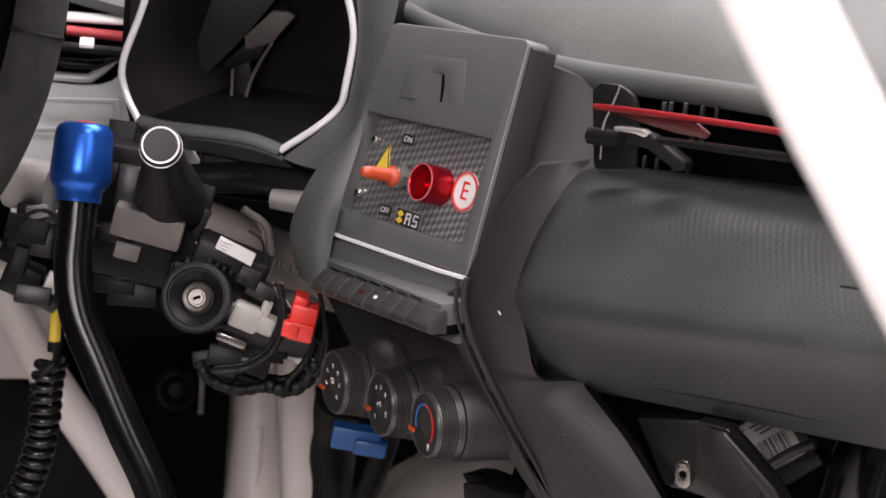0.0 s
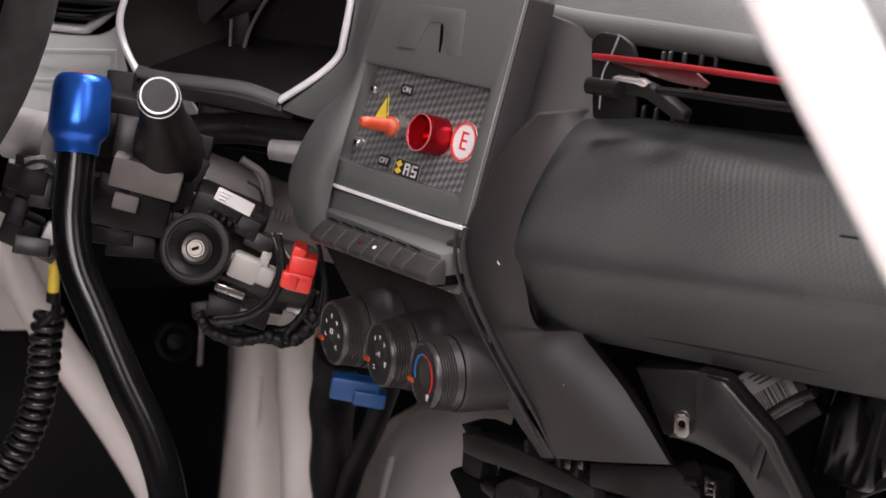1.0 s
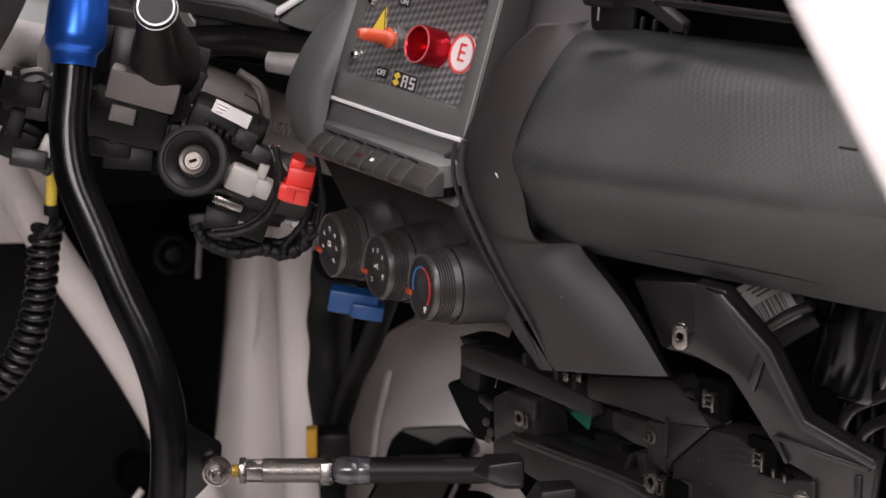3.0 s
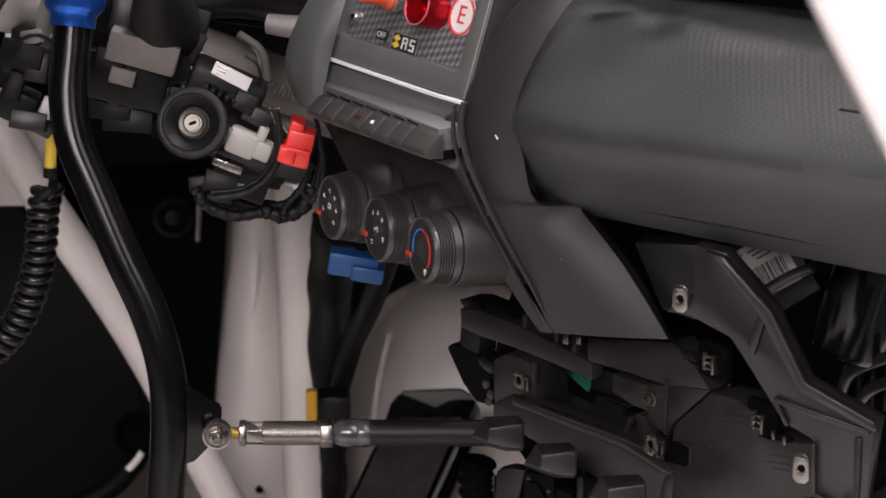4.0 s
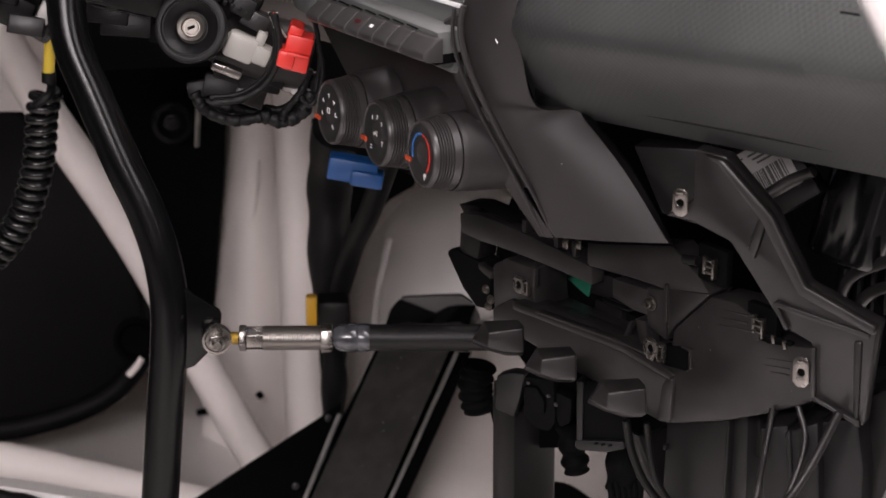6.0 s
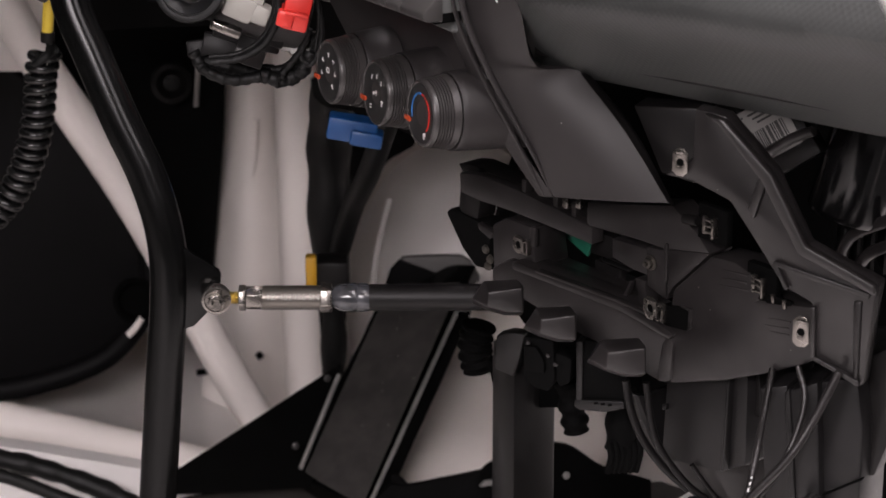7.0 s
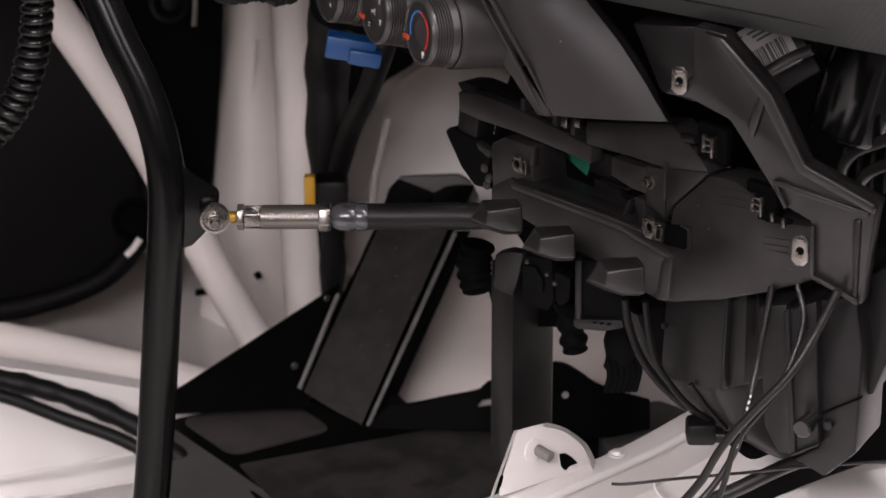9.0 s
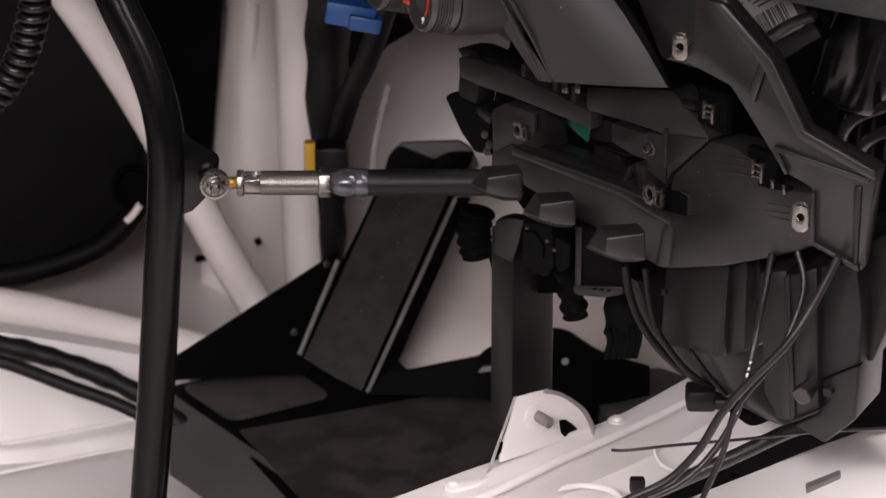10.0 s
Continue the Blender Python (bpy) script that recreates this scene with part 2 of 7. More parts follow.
def frame_plate(outer, inner, z0, z1, m=None, edge=0.0015):
    """A plate with one opening; outer and inner have the same number of points."""
    bm = bmesh.new()
    rings = [[bm.verts.new((x, y, z)) for x, y in pts] for z in (z0, z1) for pts in (outer, inner)]
    lo, li, ho, hi = rings
    n = len(outer)
    for i in range(n):
        j = (i + 1) % n
        bm.faces.new((lo[i], lo[j], ho[j], ho[i]))
        bm.faces.new((li[i], hi[i], hi[j], li[j]))
        bm.faces.new((ho[i], ho[j], hi[j], hi[i]))
        bm.faces.new((lo[i], li[i], li[j], lo[j]))
    bevel(bm, edge)
    if m:
        bm.transform(m)
    return bm


def block(size, m, edge=0.002, seg=2):
    x, y, z = (s / 2 for s in size)
    return prism([(-x, -y), (x, -y), (x, y), (-x, y)], -z, z, m, edge, seg)


def smooth_path(points, steps=8):
    p = [Vector(q) for q in points]
    p = [2 * p[0] - p[1], *p, 2 * p[-1] - p[-2]]
    out = []
    for i in range(1, len(p) - 2):
        a, b, c, d = p[i - 1:i + 3]
        for k in range(steps):
            t = k / steps
            out.append(0.5 * (2 * b + (c - a) * t + (2 * a - 5 * b + 4 * c - d) * t * t + (3 * b - a - 3 * c + d) * t ** 3))
    out.append(p[-2])
    return out


def tube(points, radius, sides=16, steps=8, smooth=True, flat=1.0):
    """A round bar or cable along points; radius may be a function of 0..1."""
    path = smooth_path(points, steps) if smooth and len(points) > 2 else [Vector(q) for q in points]
    bm = bmesh.new()
    rings = []
    up = None
    n = len(path)
    for i, p in enumerate(path):
        d = (path[min(i + 1, n - 1)] - path[max(i - 1, 0)]).normalized()
        if up is None:
            up = d.orthogonal().normalized()
        up = (up - d * up.dot(d)).normalized()
        side = d.cross(up)
        r = radius(i / (n - 1)) if callable(radius) else radius
        rings.append([bm.verts.new(p + r * (math.cos(a) * up + flat * math.sin(a) * side)) for a in (2 * math.pi * k / sides for k in range(sides))])
    for a, b in zip(rings, rings[1:]):
        for k in range(sides):
            bm.faces.new((a[k], a[(k + 1) % sides], b[(k + 1) % sides], b[k]))
    bm.faces.new(rings[0][::-1])
    bm.faces.new(rings[-1])
    return bm


def lathe(profile, m, sides=40, closed=False):
    """Turns (height, radius) pairs about the z axis of the frame m; radius 0 closes an end."""
    bm = bmesh.new()
    rings = []
    for h, r in profile:
        if r <= 0:
            rings.append([bm.verts.new((0, 0, h))])
        else:
            rings.append([bm.verts.new((r * math.cos(a), r * math.sin(a), h)) for a in (2 * math.pi * k / sides for k in range(sides))])
    pairs = list(zip(rings, rings[1:]))
    if closed:
        pairs.append((rings[-1], rings[0]))
    for a, b in pairs:
        for k in range(sides):
            q = [a[k % len(a)], a[(k + 1) % len(a)], b[(k + 1) % len(b)], b[k % len(b)]]
            f = [v for i, v in enumerate(q) if v not in q[:i]]
            if len(f) > 2:
                bm.faces.new(f)
    bm.transform(m)
    return bm


def axis_frame(at, to):
    """A frame at a point whose z axis points along to."""
    m = Vector(to).to_track_quat("Z", "Y").to_matrix().to_4x4()
    m.translation = at
    return m


def grid_sheet(rows, thick, away=(0, 1, 0), flip=False):
    """A curved panel through rows of points, with a thickness away from the viewer."""
    bm = bmesh.new()
    off = Vector(away).normalized() * thick
    front = [[bm.verts.new(p) for p in r] for r in rows]
    back = [[bm.verts.new(Vector(p) + off) for p in r] for r in rows]
    nr, nc = len(rows), len(rows[0])
    for g in (front, back):
        for i in range(nr - 1):
            for j in range(nc - 1):
                bm.faces.new((g[i][j], g[i][j + 1], g[i + 1][j + 1], g[i + 1][j]))
    rim = [(0, j) for j in range(nc)] + [(i, nc - 1) for i in range(1, nr)] + [(nr - 1, j) for j in range(nc - 2, -1, -1)] + [(i, 0) for i in range(nr - 2, 0, -1)]
    for (a, b), (c, d) in zip(rim, rim[1:] + rim[:1]):
        bm.faces.new((front[a][b], front[c][d], back[c][d], back[a][b]))
    return bm


def resample(points, n):
    p = smooth_path(points, 12)
    d = [0.0]
    for a, b in zip(p, p[1:]):
        d.append(d[-1] + (b - a).length)
    out = []
    for k in range(n):
        s = d[-1] * k / (n - 1)
        i = max(j for j in range(len(p)) if d[j] <= s + 1e-12)
        i = min(i, len(p) - 2)
        t = (s - d[i]) / max(d[i + 1] - d[i], 1e-9)
        out.append(p[i].lerp(p[i + 1], t))
    return out


def loft(a, b, across, along, bulge=(0, 0, 0), thick=0.004, away=(0, 1, 0), shape=lambda t: math.sin(math.pi * t)):
    """A panel between two edge curves, bulging in the middle."""
    a, b, w = resample(a, along), resample(b, along), Vector(bulge)
    rows = [[p.lerp(q, k / (across - 1)) + w * shape(k / (across - 1)) for k in range(across)] for p, q in zip(a, b)]
    return grid_sheet(rows, thick, away)


def rounded(points, r, n=4):
    """The outline with its corners rounded."""
    out = []
    k = len(points)
    for i in range(k):
        p, a, b = Vector(points[i]), Vector(points[i - 1]), Vector(points[(i + 1) % k])
        rr = min(r, (a - p).length * 0.45, (b - p).length * 0.45)
        s, e = p + (a - p).normalized() * rr, p + (b - p).normalized() * rr
        for j in range(n + 1):
            t = j / n
            q = s.lerp(p, t).lerp(p.lerp(e, t), t)
            out.append((q.x, q.y))
    return out


def words(text, size, m, mat, name, parent, depth=0.0002):
    cu = bpy.data.curves.new(name, "FONT")
    cu.body, cu.size, cu.align_x, cu.align_y, cu.extrude = text, size, "CENTER", "CENTER", depth
    tmp = bpy.data.objects.new(name, cu)
    me = bpy.data.meshes.new_from_object(tmp)
    bpy.data.objects.remove(tmp)
    bpy.data.curves.remove(cu)
    bm = bmesh.new()
    bm.from_mesh(me)
    bpy.data.meshes.remove(me)
    bm.transform(m)
    return part(name, bm, mat, parent)


K = face_frame((0.0139, 1.75, 0.8446), 54, 18.4)   # upper face of the console
L = face_frame((0.004, 1.738, 0.804), 60)         # lower face of the console
M_CARBON.node_tree.nodes["Mapping"].inputs["Rotation"].default_value = (Matrix.Rotation(radians(45), 3, "Z") @ K.to_3x3().inverted()).to_euler()
C = face_frame((0.1393, 1.75, 0.6417), 50)         # stripped frame below it
D = face_frame((0.2243, 1.62, 0.644), 28)         # arm of the frame on the passenger side


def on(m, xy, z=0.0, turn=0.0):
    return m @ Matrix.Translation((*xy, z)) @ Matrix.Rotation(radians(turn), 4, "Z")


# ---- studio ----
def slab(name, x0, x1, y0, y1, z0, z1, mat, label, category):
    solo(name, block((x1 - x0, y1 - y0, z1 - z0), Matrix.Translation(((x0 + x1) / 2, (y0 + y1) / 2, (z0 + z1) / 2)), 0), mat, label, category, kind="structure")


slab("ground", -5, 5, -4, 7, -0.1, 0, M_GROUND, "smooth grey studio floor under the car", "floor")
slab("wall_north", -5, 5, 7, 7.2, 0, 4.5, M_STUDIO, "plain dark grey studio wall", "wall")
slab("wall_south", -5, 5, -4.2, -4, 0, 4.5, M_STUDIO, "plain dark grey studio wall", "wall")
slab("wall_west", -5.2, -5, -4, 7, 0, 4.5, M_STUDIO, "plain dark grey studio wall", "wall")
slab("wall_east", 5, 5.2, -4, 7, 0, 4.5, M_STUDIO, "plain dark grey studio wall", "wall")
slab("ceiling", -5.2, 5.2, -4.2, 7.2, 4.5, 4.7, M_STUDIO, "plain dark grey studio ceiling", "ceiling")

# ---- car body: bare white painted shell and roll cage ----
body = thing("car_body", (0.1, 2.2, 0.1), "bare white painted car shell with welded roll cage", "car body")
FWD = Vector((0.77, 0.64, 0)).normalized()
part("floor_panel", prism([(-2.0, 1.1), (-1.07, -0.04), (0.5, 1.25), (1.5, 3.2), (-0.2, 3.5)], 0.1, 0.16, None, 0.01), M_WHITE, body)
part("side_panel", loft([(-0.6513, 2.5, 0.9492), (-0.6858, 2.5, 0.3428), (-0.7627, 2.5, -0.4219)], [(-0.1362, 3, 0.8974), (-0.1401, 3, 0.1516), (-0.1574, 3, -0.7674)], 12, 10, (0, 0.02, 0), 0.03), M_WHITE_FAR, body)
part("firewall", loft([(-0.1445, 2.95, 1.0169), (-0.1505, 2.95, 0.1706), (-0.163, 2.85, -0.6642)], [(0.5487, 2.45, 1.0649), (0.5916, 2.45, 0.359), (0.6283, 2.35, -0.3225)], 12, 10, (0, 0.02, 0), 0.03), M_WHITE_FAR, body)
part("pillar_panel", loft([(-0.2148, 2.7, 0.5342), (-0.2158, 2.7, 0.4564), (-0.2348, 2.67, 0.2729), (-0.2489, 2.65, 0.123)], [(-0.1654, 2.68, 0.5399), (-0.1633, 2.68, 0.4625), (-0.1599, 2.65, 0.2804), (-0.1546, 2.63, 0.1316)], 10, 16, (0, -0.03, 0), 0.02), M_WHITE_FAR, body)
pf = face_frame((-0.33, 2.56, 0.72), 0)
part("pillar_lining", prism([(-0.1194, -0.0465), (-0.0719, -0.0564), (-0.0704, -0.0740), (-0.0388, -0.1194), (-0.0419, -0.1483), (-0.0598, -0.1685), (-0.0572, -0.1864), (-0.1252, -0.1864)], -0.01, 0.0, pf, 0.003), M_WHITE_FAR, body)
part("pillar_fold", tube([(-0.1806, 2.6520, 0.4566), (-0.1854, 2.6520, 0.4039), (-0.1948, 2.6520, 0.3504), (-0.2028, 2.6520, 0.3070), (-0.2086, 2.6520, 0.2656)], 0.0035, 10, flat=0.5), M_WHITE_FAR, body)
part("cage_tube", tube([(-0.1482, 2.63, 0.5769), (-0.1413, 2.62, 0.5156), (-0.137, 2.6, 0.3115), (-0.1325, 2.58, 0.1662)], 0.021), M_WHITE_FAR, body)
part("cage_tube", tube([(-0.428, 2.47, 0.7037), (-0.3724, 2.47, 0.5814), (-0.2844, 2.47, 0.4331), (-0.1977, 2.47, 0.2553), (-0.1407, 2.47, 0.1544)], 0.018, steps=6), M_WHITE_FAR, body)
part("cage_tube", tube([(-0.4863, 2.37, 0.2653), (-0.404, 2.37, 0.2554), (-0.2829, 2.39, 0.2165), (-0.1905, 2.41, 0.1822)], 0.019), M_WHITE_FAR, body)
for at, to in (((-0.2452, 2.61, 0.2034), (-0.2338, 2.61, 0.2052)), ((-0.1818, 2.59, 0.2329), (-0.1786, 2.59, 0.228))):
    part("panel_slot", tube([at, to], 0.0035, 10, smooth=False), M_DEEP, body)
part("wheel_arch", lathe([(0.0, 0.125)] + [(0.1 * math.sin(a), 0.125 * math.cos(a)) for a in (0.1 * k for k in range(1, 15))] + [(0.1, 0)], axis_frame((0.0179, 2.75, 0.2289), (-0.25, -1, 0.25)) @ Matrix.Diagonal((0.95, 1.35, 1, 1)), 48), M_WHITE, body)
# Raised bead standing in for a reflected streak on the arch.
part("arch_streak", tube([(-0.0506, 2.64, 0.3785), (-0.0632, 2.635, 0.3222), (-0.0683, 2.64, 0.2718)], 0.003, 8), M_WHITE, body)
part("toe_panel", loft([(-0.0661, 2.6200, 0.2777), (-0.0645, 2.5200, 0.2280), (-0.0464, 2.4000, 0.1981), (-0.0403, 2.3300, 0.1731)], [(0.1937, 2.6200, 0.2771), (0.1885, 2.5200, 0.2274), (0.1815, 2.4000, 0.1976), (0.1776, 2.3300, 0.1725)], 8, 14, (0, 0.01, 0), 0.02), M_WHITE_FAR, body)
part("sill", loft([(-0.4934, 2.3, 0.278), (-0.4911, 2.25, 0.1903), (-0.4904, 2.2, 0.0811)], [(-0.1861, 2.35, 0.1984), (-0.1849, 2.31, 0.1487), (-0.1821, 2.23, 0.0638)], 8, 10, (0, -0.015, 0.01), 0.02), M_WHITE, body)
for fold in ([(-0.4335, 2.205, 0.1903), (-0.3546, 2.21, 0.2008), (-0.271, 2.24, 0.2047)], [(-0.4128, 2.19, 0.1703), (-0.3252, 2.205, 0.1834), (-0.2678, 2.225, 0.1855)]):
    part("sill_fold", tube(fold, 0.0016, 8), M_WHITE, body)
# Roof out of view, added to block lamp light; the posts carry it.
part("unseen_roof", prism([(0.32, 1.11), (-0.64, 2.27), (-2.0, 1.1), (-1.07, -0.04)], 1.5, 1.53, None, 0.005), M_WHITE, body)
for foot_at, head_at in (((-1.92, 1.1, 0.15), (-1.92, 1.1, 1.51)), ((-1.05, 0.02, 0.15), (-1.05, 0.02, 1.51)), ((-0.72, 2.5, 0.15), (-0.64, 2.2, 1.51))):
    part("unseen_roof_post", tube([foot_at, head_at], 0.022, 16, smooth=False), M_WHITE_FAR, body)
# transmission tunnel: a raised flange, the pan beside it and the door sill in front
part("tunnel", loft([(-0.0839, 1.7060, 0.3850), (-0.0305, 1.7440, 0.3850), (0.0170, 1.7826, 0.3850), (0.1197, 1.8614, 0.3850), (0.1930, 1.9433, 0.3850), (0.2435, 1.9993, 0.3850)], [(-0.0297, 1.6879, 0.3850), (0.0284, 1.7404, 0.3850), (0.0899, 1.8027, 0.3850), (0.1503, 1.8594, 0.3850), (0.2007, 1.9132, 0.3850), (0.2644, 1.9886, 0.3850)], 6, 24, (0, 0, 0.001), 0.16, (0, 0, -1)), M_WHITE, body)
part("tunnel_web", loft([(-0.0297, 1.6879, 0.3850), (0.0284, 1.7404, 0.3850), (0.0899, 1.8027, 0.3850), (0.1503, 1.8594, 0.3850), (0.2007, 1.9132, 0.3850), (0.2644, 1.9886, 0.3850)], [(-0.0239, 1.7046, 0.3620), (0.0368, 1.7655, 0.3620), (0.1011, 1.8265, 0.3620), (0.1614, 1.8892, 0.3620), (0.2133, 1.9495, 0.3620), (0.2786, 2.0260, 0.3620)], 5, 24, (0, 0, 0), 0.004, (0, 0, -1)), M_WHITE, body)
part("tunnel_pan", loft([(-0.0239, 1.7046, 0.3620), (0.0368, 1.7655, 0.3620), (0.1011, 1.8265, 0.3620), (0.1614, 1.8892, 0.3620), (0.2133, 1.9495, 0.3620), (0.2786, 2.0260, 0.3620)], [(0.0402, 1.7273, 0.3450), (0.0894, 1.7769, 0.3450), (0.1366, 1.8236, 0.3450), (0.2129, 1.8928, 0.3450), (0.2783, 1.9427, 0.3450), (0.3652, 2.0009, 0.3450)], 8, 24, (0, 0, 0), 0.002, (0, 0, -1)), M_WHITE, body)
# Black strip down the step between tunnel pan and door sill.
part("tunnel_gutter", loft([(0.0403, 1.7309, 0.3430), (0.0896, 1.7807, 0.3430), (0.1368, 1.8274, 0.3430), (0.2134, 1.8968, 0.3430), (0.2789, 1.9468, 0.3430), (0.3660, 2.0051, 0.3430)], [(0.0609, 1.7549, 0.3180), (0.1069, 1.7964, 0.3180), (0.1548, 1.8395, 0.3180), (0.2283, 1.9085, 0.3180), (0.2904, 1.9601, 0.3180), (0.3792, 2.0222, 0.3180)], 4, 24, (0, 0, 0), 0.004, (0, 0, -1)), M_TRIM, body, "black strip along the gutter")
part("door_sill", loft([(0.0628, 1.6989, 0.3500), (0.1075, 1.7391, 0.3500), (0.1543, 1.7860, 0.3500), (0.2292, 1.8476, 0.3500), (0.2931, 1.8919, 0.3500), (0.3984, 1.9377, 0.3500)], [(0.1991, 1.6594, 0.3300), (0.2435, 1.7133, 0.3300), (0.2892, 1.7618, 0.3300), (0.3439, 1.8039, 0.3300), (0.4075, 1.8387, 0.3300), (0.4751, 1.8838, 0.3300)], 10, 24, (0, 0, 0.006), 0.06, (0, 0, -1)), M_WHITE, body)
part("tunnel_lip", tube([(-0.0297, 1.6877, 0.3860), (0.0284, 1.7401, 0.3860), (0.0899, 1.8025, 0.3860), (0.1502, 1.8592, 0.3860), (0.2006, 1.9131, 0.3860)], 0.0035, 12, flat=0.7), M_WHITE, body)
part("tunnel_slot", prism([p[:2] for p in [(0.2668, 1.8292, 0.3510), (0.2943, 1.8508, 0.3510), (0.2942, 1.8435, 0.3510), (0.2665, 1.8203, 0.3510)]], 0.34, 0.3512, None, 0.0), M_DULL, body)
part("sill_hole", lathe([(0, 0.0036), (0.0006, 0.0036), (0.0006, 0)], Matrix.Translation((0.2157, 1.8412, 0.3510)), 14), M_DEEP, body)
part("tunnel_emboss", tube([(0.0653, 1.7843, 0.3620), (0.0819, 1.7981, 0.3620), (0.1025, 1.8051, 0.3620), (0.1224, 1.7979, 0.3620), (0.1296, 1.7840, 0.3620)], 0.0022, 10, flat=0.6), M_WHITE, body)
part("tunnel_emboss", tube([(0.2086, 1.9356, 0.3620), (0.1794, 1.9044, 0.3620), (0.1616, 1.8816, 0.3620), (0.1584, 1.8591, 0.3620), (0.1619, 1.8389, 0.3620), (0.1701, 1.8280, 0.3620)], 0.0012, 10, flat=0.6), M_WHITE, body)
part("pan_pip", lathe([(0, 0.004), (0.0015, 0.003), (0.002, 0)], Matrix.Translation((0.1727, 1.8932, 0.3600)), 14), M_WHITE, body)
# Black sheet standing in for the dark depth behind the dash carrier.
part("bulkhead_dark_backing", loft([(0.0922, 1.95, 0.7724), (0.0435, 2.03, 0.5771), (0.0482, 2.07, 0.5046), (0.0996, 2.05, 0.4261)], [(0.458, 1.8, 0.813), (0.4695, 1.8, 0.6581), (0.4727, 1.8, 0.6063), (0.4829, 1.8, 0.4965)], 8, 12, (0, 0.02, 0), 0.01), M_DEEP, body, "black backing sheet, added for the dark behind the carrier")
# windscreen-side pillar of the shell near the open door
part("door_pillar", tube([(0.02, 0.93, 1.52), (0.073, 0.9, 1.2279), (0.1078, 0.9, 1.159), (0.1706, 0.92, 1.0411), (0.2435, 0.95, 0.9024), (0.5, 1.0, 0.5), (0.52, 1.25, 0.15)], 0.0172, smooth=False), M_WHITE, body)

# ---- black trim on the far side ----
door = thing("door_panel", (-0.3597, 2.55, 0.3588), "black moulded inner door panel on the far side", "door panel")
part("panel", prism(rounded([(-0.3, -0.17), (0.02, -0.13), (0.085, -0.04), (0.06, 0.06), (-0.03, 0.2), (-0.14, 0.26), (-0.3, 0.26)], 0.05, 6), -0.015, 0.0, Matrix.Translation((-0.3635, 2.57, 0.3338)) @ Matrix.Rotation(radians(90), 4, "X"), 0.008, 3), M_DOOR, door)
part("lower_lip", tube([(-0.4657, 2.54, 0.212), (-0.3986, 2.54, 0.2208), (-0.3265, 2.55, 0.2464), (-0.2856, 2.56, 0.296), (-0.2815, 2.57, 0.3394)], 0.011), M_DOOR, door)
part("grab_pocket", lathe([(0, 0.022), (0.006, 0.022), (0.008, 0.018), (0.002, 0.014), (0, 0)], axis_frame((-0.2952, 2.54, 0.3097), (0.1, -1, 0.2))), M_DEEP, door)
part("pull_bar", tube([(-0.3029, 2.5300, 0.2767), (-0.2961, 2.5300, 0.2838), (-0.2891, 2.5300, 0.2943)], 0.0035, 10), M_WHITE_FAR, door, "white pull bar end")

kick = thing("kick_panel", (-0.2697, 2.65, 0.4289), "black kick panel behind the column", "trim panel")
part("panel", prism(rounded([(-0.085, -0.2), (0.03, -0.2), (0.05, 0.0), (0.06, 0.24), (-0.2, 0.24), (-0.12, 0.02)], 0.03, 4), -0.02, 0, Matrix.Translation((-0.2635, 2.65, 0.4525)) @ Matrix.Rotation(radians(90), 4, "X"), 0.008, 3), M_TRIM, kick)
# Two black backing sheets added to fill the gaps behind the column with dark.
part("column_backing", loft([(-0.3002, 2.3, 0.8394), (-0.2985, 2.3, 0.7371), (-0.2979, 2.35, 0.6335)], [(-0.0622, 2.1, 0.8883), (-0.06, 2.15, 0.7738), (-0.0657, 2.17, 0.6798)], 6, 8, (0, 0.02, 0), 0.01), M_TRIM, kick)
part("column_backing", loft([(-0.1037, 2.17, 0.741), (-0.0963, 2.19, 0.6597), (-0.0906, 2.21, 0.6077)], [(0.0068, 2.05, 0.7719), (0.0069, 2.07, 0.6948), (-0.0197, 2.11, 0.6133)], 5, 6, (0, 0.01, 0), 0.01), M_TRIM, kick)
# Black backing added for the dark between cage tube and wheel arch.
mf = face_frame((-0.06, 2.56, 0.45), 0)
part("arch_gap_backing", prism([(-0.0624, 0.0772), (0.0550, 0.0769), (0.0358, 0.0090), (0.0113, -0.0058), (-0.0129, -0.0356), (-0.0286, -0.0646), (-0.0378, -0.0972), (-0.0303, -0.1183), (-0.0308, -0.1538), (-0.0371, -0.2134), (-0.0560, -0.2134), (-0.0630, -0.0948)], -0.004, 0.0, mf, 0.002), M_TRIM, kick)
part("grommet", lathe([(0, 0.02), (0.008, 0.02), (0.01, 0.015), (0.004, 0.008), (0.006, 0)], axis_frame((-0.2618, 2.63, 0.5022), (0.1, -1, 0.15))), M_BLACK, kick)
part("edge_strip", tube([(-0.2335, 2.6200, 0.5369), (-0.2354, 2.6200, 0.5094), (-0.2374, 2.6200, 0.4806)], 0.0032, 10, flat=0.4), M_DULL, kick)
part("fixing", lathe([(0, 0.006), (0.012, 0.006), (0.013, 0)], axis_frame((-0.264, 2.63, 0.5022), (0.1, -1, 0.15)), 12), M_RUBBER, kick)

# ---- upper dashboard ----
dash = thing("dashboard", (0.0465, 1.95, 0.9136), "charcoal soft-touch dashboard top with grained skin", "dashboard")
lipA = [(-0.0396, 2.07, 0.9821), (0.0065, 1.99, 0.9698), (0.0761, 1.85, 0.9701), (0.1421, 1.75, 0.9766), (0.2044, 1.67, 0.981), (0.3084, 1.55, 0.9848)]
lipB = [(-0.0464, 2.45, 1.0453), (0.0076, 2.37, 1.0394), (0.092, 2.27, 1.0367), (0.1687, 2.11, 1.0425), (0.247, 2.05, 1.0415), (0.3853, 1.97, 1.0396)]
